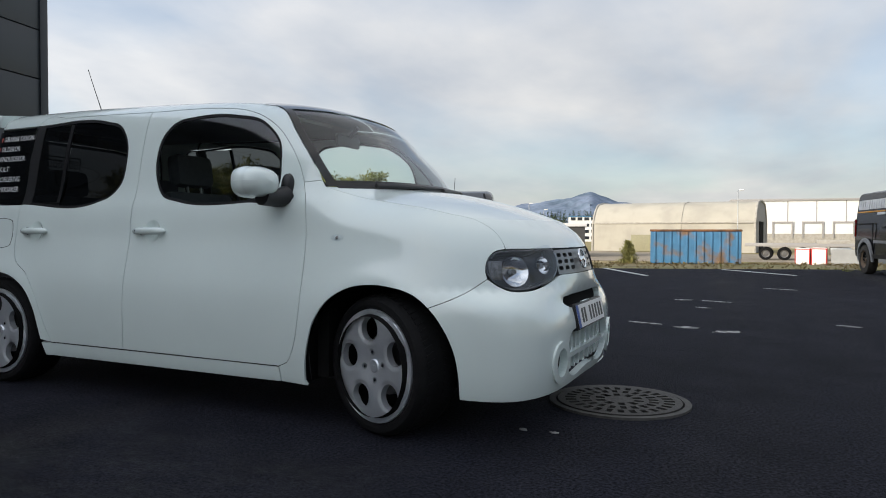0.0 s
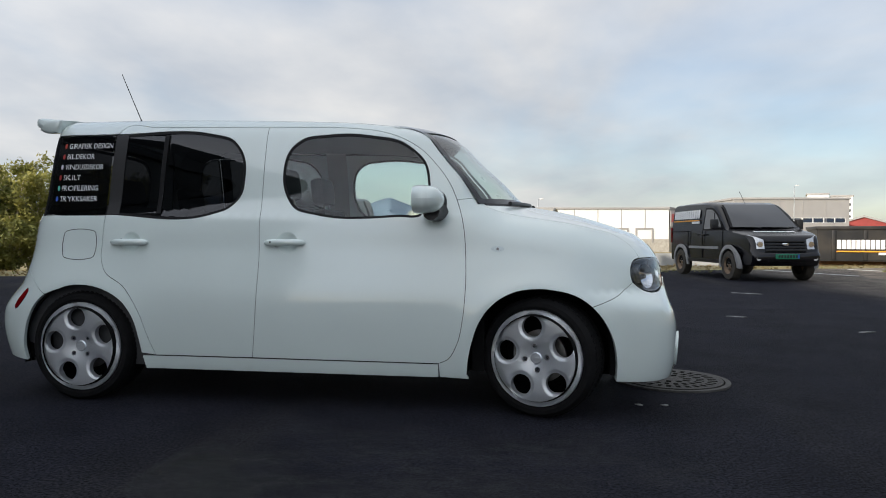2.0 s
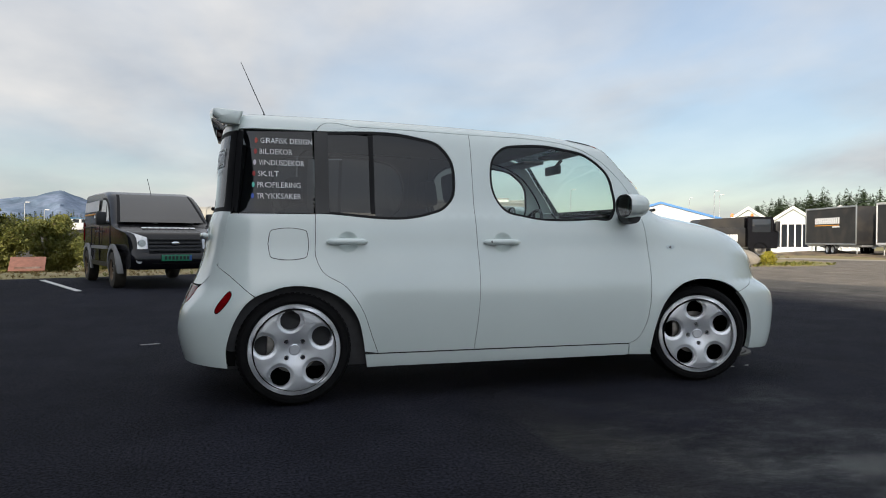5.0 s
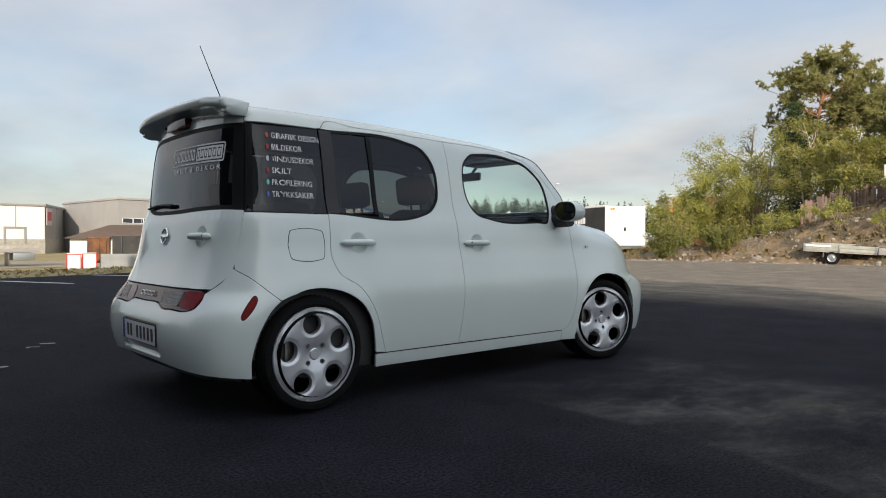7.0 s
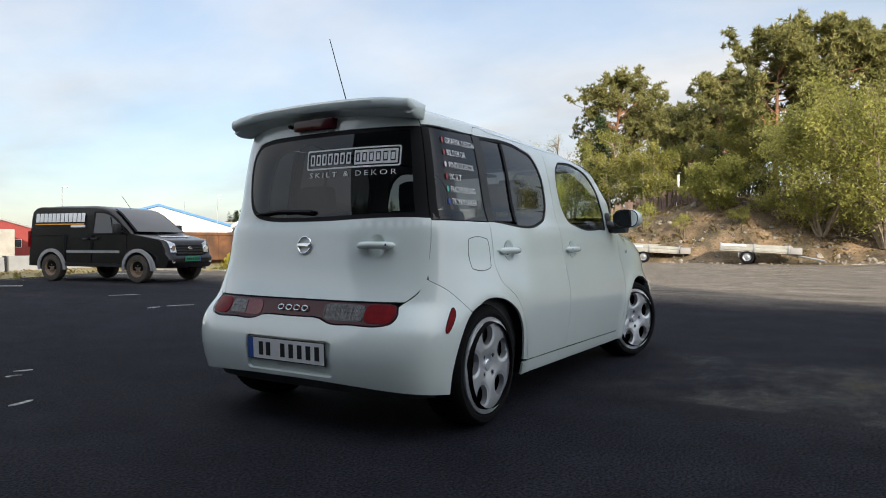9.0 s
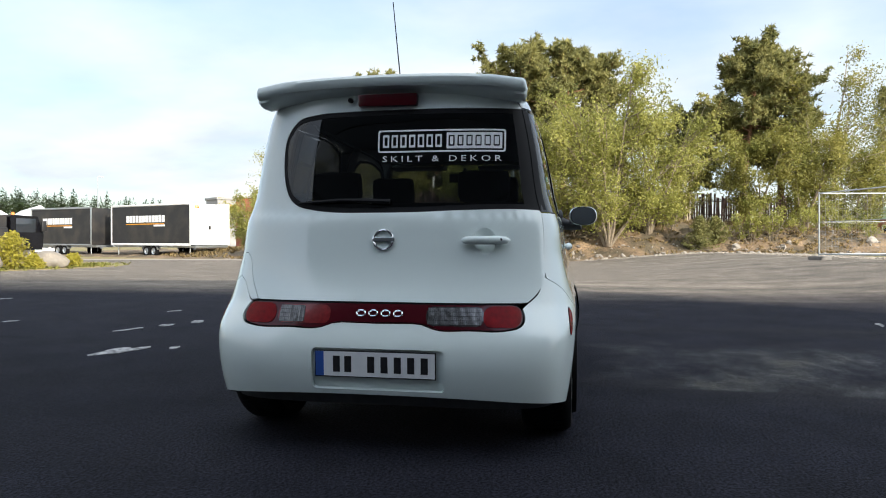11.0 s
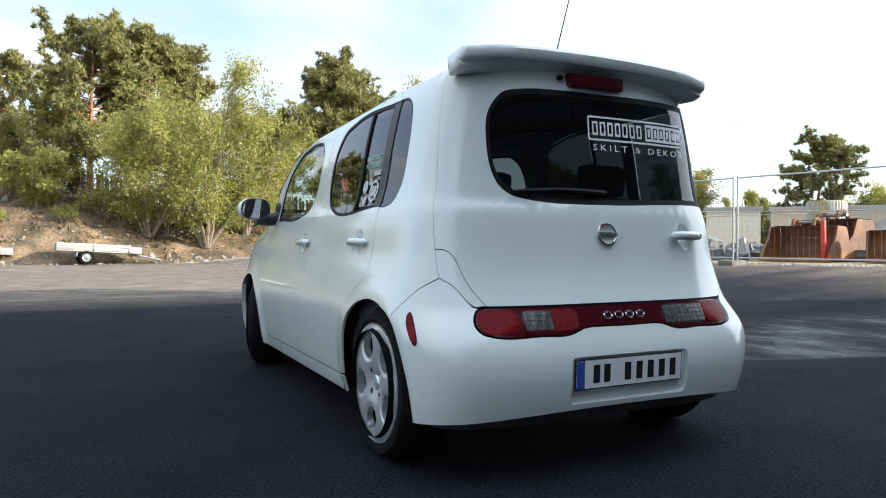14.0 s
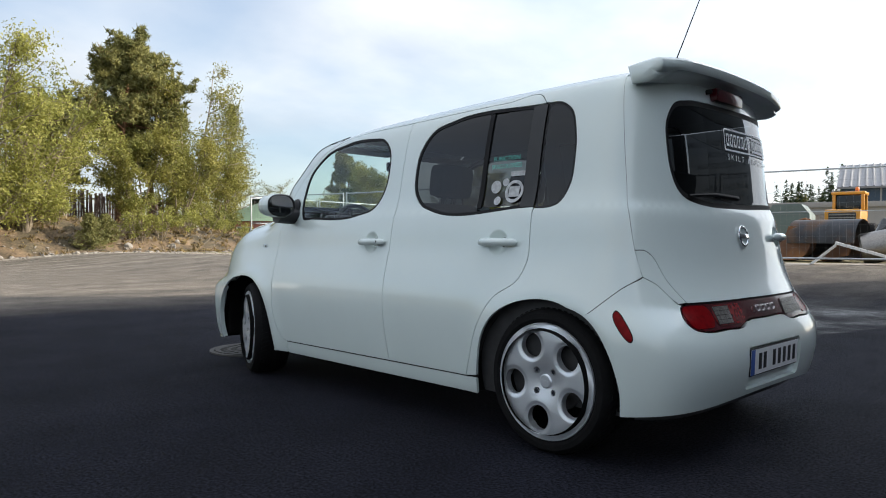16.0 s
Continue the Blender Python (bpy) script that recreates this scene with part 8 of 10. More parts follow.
bm = bmesh.new(); grid_mesh(bm, [[(-3.1 - 0.5 * math.sin(a), y, 0.55 + 0.5 * math.cos(a)) for a in [math.pi * k / 10 for k in range(11)]] for y in (-1.2, 1.2)]); part("loader_bucket", bm, STEEL, loader)

BROWNHEAP = mat("soil_heap", (0.17, 0.135, 0.10), 0.95, vary=0.3, scale=0.8, fine=0.35, fine_scale=12, second=(0.24, 0.215, 0.19), second_scale=0.5, bump=0.9, bump_scale=7)
GREYHEAP = mat("gravel_heap", (0.24, 0.225, 0.21), 0.95, vary=0.25, scale=1.0, fine=0.3, fine_scale=14, bump=0.8, bump_scale=10)
for i, (x, y, r, h) in enumerate(((17.0, -39.0, 6.0, 2.9), (10.5, -40.0, 4.2, 2.4), (13.8, -29.6, 3.0, 2.3))):
    bm = bmesh.new()
    rows = []
    for j in range(13):
        s = j / 12
        rows.append([(r * s * math.cos(a) * (1 + 0.08 * math.sin(3 * a + i)), r * s * math.sin(a), h * ((1 - s) ** 1.15 if i == 2 else (1 - s * s) ** 1.3) * (1 + 0.10 * noise.noise(Vector((3 * s * math.cos(a), 3 * s * math.sin(a), i)))) - 0.05) for a in [2 * math.pi * k / 40 for k in range(41)]])
    grid_mesh(bm, rows)
    ob = link_mesh("gravel_heap", bm, GREYHEAP if i == 2 else BROWNHEAP); ob.matrix_world = pose(x, y, ground_z(x, y))
    tagged(ob, "grey heap of gravel behind the fence" if i == 2 else "broad brown heap of soil and gravel behind the fence", "gravel heap", "gravel heaps")
silo = thing("steel_tank", "corrugated greenish steel tank on a concrete ring", "tank", at=pose(21.5, -35.2, ground_z(21.5, -35.2)))
bm = bmesh.new(); lathe(bm, [(0.92, 0.0), (0.92, 1.5), (1.02, 1.55), (1.02, 2.85), (0.97, 2.93), (0.01, 3.0)], None, 48); part("tank_shell", bm, mat("weathered_tank", (0.36, 0.35, 0.27), 0.6, vary=0.25, scale=2, second=(0.30, 0.24, 0.09), second_scale=1.5), silo)
for k in range(40):
    a = 2 * math.pi * k / 40
    bm = bmesh.new(); cyl(bm, (1.02 * math.cos(a), 1.02 * math.sin(a), 1.55), (1.02 * math.cos(a), 1.02 * math.sin(a), 2.87), 0.028, seg=6); part("rib", bm, GALV, silo)
tank = thing("grey_tank", "grey green steel hopper among the scrap", "tank", at=pose(7.3, -26.4, ground_z(7.3, -26.4), 0, 0, 12))
bm = bmesh.new(); body_loft(bm, [(y, [(-0.8, 0.6), (0.9, 0.6), (0.9, 1.3), (0.5, 2.0), (-0.5, 2.0), (-0.8, 1.6)]) for y in (-1.0, 1.0)]); part("hopper", bm, mat("greygreen_paint", (0.11, 0.15, 0.145), 0.5, vary=0.2, scale=2), tank)
for x in (-0.65, 0.65):
    for y in (-0.8, 0.8):
        bm = bmesh.new(); box(bm, x - 0.06, x + 0.06, y - 0.06, y + 0.06, 0, 0.65); part("leg", bm, STEEL, tank)


# ---- buildings further off ----
def house(name, label, a, b, depth, z0, z1, material, roof=None, roof_h=0.0, windows=(), doors=(), wmat=None, dmat=None, overhang=0.3, category="building", ridge="along", rmat=None, plinth=None, joints=0):
    """A hall whose long wall runs from a to b (seen from the yard, left to right), with a flat or pitched roof and real openings."""
    a, b = Vector(a), Vector(b)
    L = (b - a).length
    t = thing(name, label, category, at=pose(a.x, a.y, 0, 0, 0, aim(a.x, a.y, b.x, b.y)))
    bm = bmesh.new()
    box(bm, 0, L, 0, depth, z0 - 1.0, z1)
    if roof == "gable_front":
        f = [(0, z1 - 0.01), (L, z1 - 0.01), (L / 2, z1 + roof_h)]
        vs = [bm.verts.new((x, y, z)) for y in (0.0, depth) for x, z in f]
        bm.faces.new(vs[:3]); bm.faces.new(vs[3:][::-1])
    part("wall", bm, material, t)
    if plinth:
        bm = bmesh.new(); box(bm, -0.05, L + 0.05, -0.06, depth, z0 - 1.0, z0 + plinth); part("plinth", bm, CONCRETE, t)
    rm = rmat or GREY_WALL
    if roof == "gable_front":
        for s in (0, 1):
            bm = bmesh.new()
            x0, x1 = (-overhang, L / 2) if s == 0 else (L / 2, L + overhang)
            za, zb = (z1 - overhang * roof_h / (L / 2), z1 + roof_h) if s == 0 else (z1 + roof_h, z1 - overhang * roof_h / (L / 2))
            body_loft(bm, [(y, [(x0, za), (x1, zb), (x1, zb + 0.3), (x0, za + 0.3)]) for y in (-overhang, depth + overhang)])
            part("roof_slope", bm, rm, t)
    elif roof == "hip":
        bm = bmesh.new()
        o = overhang
        base = [(-o, -o), (L + o, -o), (L + o, depth + o), (-o, depth + o)]
        top = [(depth * 0.45, depth / 2), (L - depth * 0.45, depth / 2)]
        vb = [bm.verts.new((x, y, z1)) for x, y in base]; vt = [bm.verts.new((x, y, z1 + roof_h)) for x, y in top]
        bm.faces.new(vb[::-1]); bm.faces.new((vb[0], vb[1], vt[1], vt[0])); bm.faces.new((vb[2], vb[3], vt[0], vt[1])); bm.faces.new((vb[1], vb[2], vt[1])); bm.faces.new((vb[3], vb[0], vt[0]))
        part("roof", bm, rm, t)
    elif roof == "saddle":
        bm = bmesh.new()
        o = overhang
        body_loft(bm, [(x, [(-o, z1 - 0.05), (depth / 2, z1 + roof_h), (depth + o, z1 - 0.05), (depth + o, z1 + 0.1), (depth / 2, z1 + roof_h + 0.2), (-o, z1 + 0.1)]) for x in (-o, L + o)])
        for v in bm.verts:
            v.co = Vector((v.co.y, v.co.x, v.co.z))
        bmesh.ops.recalc_face_normals(bm, faces=bm.faces)
        part("roof", bm, rm, t)
        bm = bmesh.new()
        for k in range(int(L / 0.5)):
            x = 0.5 * k
            body_loft(bm, [(-o, [(x, z1 + 0.10), (x + 0.16, z1 + 0.10), (x + 0.12, z1 + 0.16), (x + 0.04, z1 + 0.16)]), (depth / 2, [(x, z1 + roof_h + 0.2), (x + 0.16, z1 + roof_h + 0.2), (x + 0.12, z1 + roof_h + 0.26), (x + 0.04, z1 + roof_h + 0.26)])])
        part("roof_ribs", bm, rm, t)
    else:
        bm = bmesh.new(); box(bm, -0.15, L + 0.15, -0.15, depth + 0.15, z1 - 0.02, z1 + 0.28, 0.02); part("roof_edge", bm, rm, t)
    for k in range(1, joints):
        bm = bmesh.new(); box(bm, L * k / joints - 0.05, L * k / joints + 0.05, -0.04, 0.02, z0 + (plinth or 0), z1); part("wall_joint", bm, GREY_WALL, t)
    for (x, z, w, h) in windows:
        bm = bmesh.new(); box(bm, x, x + w, -0.03, 0.05, z, z + h); wn_ = part("window", bm, wmat or GLASS_DARK, t)
        bm = bmesh.new()
        for (xa, xb, za, zb) in ((x - 0.06, x + w + 0.06, z - 0.06, z), (x - 0.06, x + w + 0.06, z + h, z + h + 0.06), (x - 0.06, x, z, z + h), (x + w, x + w + 0.06, z, z + h)):
            box(bm, xa, xb, -0.06, 0.03, za, zb)
        part("window_frame", bm, WHITE_WALL, wn_)
    for (x, z, w, h) in doors:
        bm = bmesh.new(); box(bm, x, x + w, -0.05, 0.05, z, z + h, 0.02); dn = part("dock_door", bm, dmat or WHITE_WALL, t)
        bm = bmesh.new()
        for (xa, xb, za, zb) in ((x - 0.22, x + w + 0.22, z + h, z + h + 0.25), (x - 0.22, x, z, z + h), (x + w, x + w + 0.22, z, z + h)):
            box(bm, xa, xb, -0.16, 0.03, za, zb)
        part("door_surround", bm, GREY_WALL, dn)
    return t


house("warehouse", "long white warehouse with loading doors", (-2.0, 106.3), (20.0, 108.6), 40, -0.7, 5.6, WHITE_WALL, doors=[(5.6 + 3.85 * k, 0.3, 2.3, 2.1) for k in range(4)], plinth=1.6, joints=6)
house("warehouse_end", "white warehouse end wall with a plain sign", (20.0, 108.6), (27.9, 127.3), 20, -0.7, 5.7, GREY_WALL, plinth=1.6, joints=5)
t = thing("wall_sign", "plain pale sign with red bars on the warehouse corner", "sign", at=pose(20.05, 108.5, 0, 0, 0, aim(20.0, 108.6, 27.9, 127.3)))
bm = bmesh.new(); box(bm, 0.3, 3.8, -0.16, -0.1, 2.9, 5.4); part("sign_board", bm, mat("pale_grey_sign", (0.45, 0.42, 0.42), 0.6, vary=0.05), t)
for k in range(3):
    bm = bmesh.new(); box(bm, 0.8 + k * 0.95, 1.4 + k * 0.95, -0.20, -0.15, 3.6, 4.9); part("sign_bar", bm, REDW, t)
house("office_block", "grey office building with a band of windows", (27.5, 100.0), (43.5, 101.5), 22, -0.7, 6.6, GREY_WALL, windows=[(0.6 + 1.5 * k, 3.3, 1.36, 0.62) for k in range(10)], joints=5)
house("brown_roof_house", "low house with a brown hipped roof", (17.5, 84.0), (29.5, 80.4), 9, -0.8, 1.0, WHITE_WALL, "hip", 1.7, [(5, -0.3, 2.5, 0.9), (9, -0.3, 1.2, 0.9)], rmat=BROWNROOF, overhang=0.7)
house("tower_block", "white apartment tower with balconies", (54.6, 150.0), (58.4, 148.8), 5, -1, 10.2, WHITE_WALL, windows=[(0.3 + 1.2 * k, 0.5 + 1.2 * f, 0.9, 0.7) for k in range(3) for f in range(8)])
house("tower_block", "white apartment tower with balconies", (58.2, 147.0), (61.8, 145.8), 5, -1, 9.6, WHITE_WALL, windows=[(0.2 + 1.15 * k, 0.5 + 1.2 * f, 0.95, 0.5) for k in range(3) for f in range(7)])
house("red_barn", "red gabled building with white trim", (45.0, 118.5), (58.0, 113.5), 14, -0.8, 2.3, REDWALL, "gable_front", 2.2, [(2 + 3 * k, 0.2, 1.6, 1.2) for k in range(4)], rmat=GREY_WALL)
house("low_hall", "long pale grey hall behind the yards", (58.0, 112.0), (96.0, 93.0), 18, -0.8, 4.4, GREY_WALL, windows=[(2 + 4 * k, 1.5, 2.4, 1.0) for k in range(10)])
house("blue_trim_hall", "white gabled hall with a blue roof edge", (45.4, 84.2), (61.8, 73.9), 14, -0.8, 3.0, WHITE_WALL, "gable_front", 2.8, [(11.0, 0.3, 2.2, 1.2)], rmat=mat("blue_roof_edge", (0.05, 0.20, 0.48), 0.5, vary=0.08), joints=4)
t = thing("roof_sign", "yellow plain sign on posts", "sign", at=pose(40.4, 75.5, 0, 0, 0, -33))
bm = bmesh.new(); box(bm, 0, 2.2, -0.1, 0.1, 2.7, 3.3); part("sign_board", bm, mat("sign_yellow", (0.75, 0.52, 0.02), 0.5, vary=0.05), t)
bm = bmesh.new(); box(bm, 0.3, 1.9, -0.13, -0.1, 2.9, 3.1); part("sign_bar", bm, REDW, t)
for x in (0.3, 2.3):
    bm = bmesh.new(); box(bm, x - 0.08, x + 0.08, -0.08, 0.08, -1.5, 2.7); part("sign_post", bm, GALV, t)
for k in range(3):
    house("greenhouse", "white gabled greenhouse with glazed ends", (45.2 + 2.9 * k * 1.0, 54.6 - 2.7 * k), (48.0 + 2.9 * k, 52.0 - 2.7 * k), 16, -0.5, 2.6, mat("glasshouse", (0.55, 0.60, 0.60), 0.25, vary=0.1), "gable_front", 1.3, [(0.3 + 0.62 * j, 0.2, 0.5, 2.2) for j in range(5)], rmat=WHITE_WALL)
house("white_offices", "white four storey office building far off", (-43.5, 171.0), (-36.5, 172.5), 12, -1.5, 5.1, WHITE_WALL, windows=[(0.6 + 1.7 * k, -0.6 + 1.6 * f, 1.2, 0.8) for k in range(4) for f in range(4)], rmat=BLUE)
house("red_shop", "dark red shop building with a pale sign tower", (-56.0, 92.5), (-43.5, 97.8), 14, -1.6, 3.5, mat("dark_red_cladding", (0.20, 0.018, 0.026), 0.6, vary=0.08), windows=[(0.5 + 2.2 * k, 0.75, 2.0, 0.9) for k in range(5)])
# same building as the shop: its red is lightened here for the sunlit wall
house("red_store", "red store wing, colour brightened as sunlit, with a pale window band", (-78.0, 82.0), (-56.3, 92.3), 14, -1.6, 3.5, mat("sunlit_red_cladding", (0.34, 0.022, 0.032), 0.6, vary=0.08), windows=[(0.5 + 2.2 * k, 0.75, 2.0, 0.9) for k in range(10)])
t = thing("sign_tower", "pale sign tower with plain dark bars", "sign", at=pose(-49.6, 94.9, 0, 0, 0, 23))
bm = bmesh.new(); box(bm, 0, 2.6, -0.6, 0, -1.6, 3.0); part("tower", bm, GREY_WALL, t)
bm = bmesh.new(); box(bm, 0.35, 2.25, -0.65, -0.6, 1.7, 2.4); part("sign_bar", bm, PLASTIC, t)
house("low_shed", "low dark shed with a pale roof edge", (-20.6, 53.8), (-11.5, 56.0), 7, -1.4, 1.5, mat("dark_shed", (0.05, 0.05, 0.05), 0.7, vary=0.1), rmat=WHITE_WALL)
house("brick_building", "brick red building behind the trees", (50.47, 27.18), (50.24, 23.44), 8, 0, 4.6, mat("brick_red_wall", (0.34, 0.11, 0.065), 0.8, vary=0.15, scale=2), rmat=WHITE_WALL)
house("store_building", "grey store building with a yellow sign", (73.9, 41.5), (75.9, 39.7), 4, 0, 6.0, GREY_WALL)
t = thing("store_sign", "yellow lettered sign shown as plain bars", "sign", at=pose(74.0, 41.4, 0, 0, 0, -42))
bm = bmesh.new(); box(bm, 0.1, 2.3, -0.15, -0.05, 4.6, 5.3); part("sign_bar", bm, BARS_Y, t)
house("beige_shed", "beige flat roofed shed behind the fence", (30.0, -41.4), (23.5, -46.6), 9, 0.2, 3.3, mat("beige_wall", (0.42, 0.37, 0.29), 0.7, vary=0.08), windows=[(6.0, 1.3, 0.8, 0.6)])
house("cream_shed", "small cream shed behind the fence", (29.9, -34.9), (27.4, -37.1), 4, 0.2, 3.1, mat("cream_wall", (0.66, 0.62, 0.53), 0.7, vary=0.08))
house("blue_metal_hall", "dark blue metal hall with a grey ribbed roof", (13.5, -54.4), (-6.0, -59.4), 16, 0.2, 5.0, mat("dark_blue_cladding", (0.03, 0.055, 0.09), 0.5, vary=0.1, scale=2), "saddle", 2.3, rmat=mat("grey_roof_sheet", (0.20, 0.20, 0.21), 0.6, vary=0.12, scale=1), joints=8)
house("grey_shed", "low grey shed behind the scrap", (14.0, -37.5), (5.0, -40.5), 5, 0.2, 2.9, GREY_WALL, windows=[(1.2, 1.3, 0.7, 0.5)])
house("red_shed", "old red shed with a green hipped roof", (38.6, -17.0), (35.6, -19.8), 6, 0.6, 2.2, mat("faded_red_boards", (0.40, 0.15, 0.12), 0.8, vary=0.2, scale=2), "hip", 1.6, [(1.5, 1.1, 0.8, 0.7), (3.6, 1.1, 0.8, 0.7)], rmat=mat("green_roof", (0.16, 0.24, 0.15), 0.7, vary=0.15))
tent = thing("white_tent", "white tarpaulin shelter with a rounded roof behind the fence", "shelter", at=pose(33.7, -23.3, 0.3, 0, 0, aim(33.7, -23.3, 32.9, -24.6)))
bm = bmesh.new(); body_loft(bm, [(x, [(0.0, -0.3), (0.0, 2.2), (0.12, 2.75), (0.6, 3.1), (2.4, 3.1), (2.9, 2.7), (3.0, 2.2), (3.0, -0.3)]) for x in (0.0, 1.2, 1.55)])
for v in bm.verts:
    v.co = Vector((v.co.y, v.co.x, v.co.z * (0.93 if v.co.y > 1.4 else 1.0)))
bmesh.ops.recalc_face_normals(bm, faces=bm.faces)
part("tarpaulin", bm, WHITE_WALL, tent)

# arched storage hall: straight leaning sides, a bend, and a low curved roof
HA, HB = Vector((-16.0, 78.4)), Vector((1.6, 76.6))
ah = thing("arched_hall", "beige clad storage hall with low curved roof and dark doorway", "building", at=pose(HA.x, HA.y, -1.15, 0, 0, aim(HA.x, HA.y, HB.x, HB.y)))
Lh = (HB - HA).length
prof = [(0.0, 0.0, 1), (0.10, 3.25, 1), (0.85, 4.45), (1.75, 5.25), (3.4, 5.6), (5.0, 5.7), (6.6, 5.6), (8.25, 5.25), (9.15, 4.45), (9.9, 3.25, 1), (10.0, 0.0, 1)]
TARP = mat("beige_tarpaulin", (0.40, 0.375, 0.315), 0.75, vary=0.06, scale=0.6, second=(0.34, 0.32, 0.27), second_scale=0.4)
outline = spline(prof, 0.4, False)
bm = bmesh.new(); grid_mesh(bm, [[(x, y, z) for y, z in outline] for x in np.linspace(0, Lh, 14)], True)
part("cladding", bm, TARP, ah)
for x in (0.0, Lh):
    bm = bmesh.new(); bm.faces.new([bm.verts.new((x, y, z)) for y, z in outline]); part("end_wall", bm, mat("grey_end_sheet", (0.30, 0.29, 0.27), 0.8, vary=0.15), ah)
    bm = bmesh.new(); tube(bm, [(x, y, z) for y, z in outline], 0.13, 6); part("arch_rib", bm, CONCRETE, ah)
bm = bmesh.new(); box(bm, 0.0, Lh, -0.02, 0.12, 3.16, 3.32, 0.02); part("eaves_rail", bm, CONCRETE, ah)
for k in (4,):
    bm = bmesh.new(); tube(bm, [(Lh * k / 7, y - 0.02, z + 0.02) for y, z in outline[:len(outline) // 2]], 0.035, 4); part("sheet_joint", bm, TARP, ah)
bm = bmesh.new(); box(bm, 4.6, 11.5, -0.03, 0.05, 0.0, 1.9, 0.01); part("lower_panel", bm, mat("dull_olive_panel", (0.25, 0.235, 0.15), 0.8, vary=0.15), ah)
bm = bmesh.new(); box(bm, Lh, Lh + 0.06, 3.2, 6.8, 0.0, 3.4); part("doorway", bm, UNDER, ah)


# ---- lamp posts ----
def street_lamp(x, y, z, h):
    t = thing("street_lamp", "slim grey street lamp with a flat head", "street lamp", "street lamps", at=pose(x, y, z))
    bm = bmesh.new(); cyl(bm, (0, 0, 0), (0, 0, h), 0.065, 0.04, 10); part("pole", bm, GALV, t)
    bm = bmesh.new(); tube(bm, [(0, 0, h - 0.05), (0.08, -0.05, h + 0.08), (0.2, -0.1, h + 0.10)], 0.025, 6); part("arm", bm, GALV, t)
    bm = bmesh.new(); box(bm, 0.10, 0.55, -0.22, 0.0, h + 0.05, h + 0.15, 0.03); part("lamp_head", bm, WHITE_WALL, t)


for x, y, h in ((0.25, 66.6, 6.0), (-25.1, 82.2, 5.8), (-23.3, 82.8, 5.0), (-25.1, 49.9, 4.8), (-34.4, 62.0, 4.6), (-29.1, 47.9, 5.8), (33, 92, 9), (66, 90, 8.5), (50, 63, 7.5), (60, 75, 8), (58, 46, 7.5), (33.5, 66, 7.5)):
    street_lamp(x, y, ground_z(x, y), h)
pole = thing("white_pole", "plain white pole on the bank", "pole", at=pose(35.2, 7.0, 2.6))
bm = bmesh.new(); cyl(bm, (0, 0, 0), (0, 0, 2.1), 0.07, seg=10); part("pole", bm, WHITE_WALL, pole)
blue_car = thing("parked_car", "dark blue estate car beside the warehouse", "car", at=pose(22.0, 92.0, ground_z(22, 92), 0, 0, 185))
bm = bmesh.new()
cp = spline([(2.1, 0.35), (2.15, 0.6), (1.9, 0.8), (1.0, 0.92), (0.35, 1.38), (-1.6, 1.42), (-2.1, 0.95), (-2.2, 0.4)], 0.15)
body_loft(bm, [(s * 0.85, [(x * (0.97 if abs(s) == 1 else 1), z * (0.98 if abs(s) == 1 else 1)) for x, z in cp]) for s in (-1, -0.9, 0.9, 1)])
part("body", bm, mat("dark_blue_paint", (0.015, 0.03, 0.11), 0.25, vary=0.05, coat=0.8), blue_car)
for s in (-1, 1):
    bm = bmesh.new(); box(bm, -1.5, 0.6, s * 0.86 - 0.01, s * 0.86 + 0.01, 0.95, 1.28, 0.004); part("side_window", bm, GLASS_DARK, blue_car)
    for x in (1.35, -1.35):
        simple_wheel(blue_car, x, s * 0.76, 0.31, 0.31, 0.2, -s, rim=GALV)
wv = thing("parked_van", "white van parked beyond the mesh fence", "van", at=pose(47.2, -43.6, ground_z(47.2, -43.6), 0, 0, 165))
bm = bmesh.new()
cp = spline([(2.4, 0.4), (2.5, 0.9), (2.2, 1.15), (1.55, 1.9), (1.1, 2.15), (-2.4, 2.2), (-2.55, 2.0), (-2.55, 0.45)], 0.2)
body_loft(bm, [(s * 0.95, [(x * (0.97 if abs(s) == 1 else 1), z * (0.985 if abs(s) == 1 else 1)) for x, z in cp]) for s in (-1, -0.9, 0.9, 1)])
part("body", bm, WHITE_WALL, wv)
bm = bmesh.new(); grid_mesh(bm, [[(2.2, -0.8, 1.22), (2.2, 0.8, 1.22)], [(1.62, -0.75, 1.88), (1.62, 0.75, 1.88)]]); part("windscreen", bm, GLASS_DARK, wv)
for s in (-1, 1):
    bm = bmesh.new(); box(bm, 0.9, 1.75, s * 0.955 - 0.01, s * 0.955 + 0.01, 1.25, 1.8, 0.004); part("side_window", bm, GLASS_DARK, wv)
    for x in (1.6, -1.6):
        simple_wheel(wv, x, s * 0.85, 0.34, 0.34, 0.22, -s, rim=GALV)


# ---- bank, trees, shrubs, grass ----
from mathutils import noise


def lerp_table(v, table):
    if v <= table[0][0]: return table[0][1]
    for (a, fa), (b, fb) in zip(table, table[1:]):
        if v <= b: return fa + (fb - fa) * (v - a) / (b - a)
    return table[-1][1]


BANK_FOOT = ((-24, 25.0), (-18, 26.5), (-11.7, 27.6), (-5.7, 28.0), (2, 28.1), (7.3, 27.9), (12.9, 26.6), (18, 27.5), (26, 31))
BANK_TOP = ((-26, 0.3), (-19, 0.7), (-14, 1.6), (-11, 1.7), (-6, 2.1), (-1, 1.95), (3.4, 3.3), (6, 3.0), (8.5, 2.2), (11, 1.25), (14, 0.75), (18, 0.45), (22, 0.25), (28, 0.1))


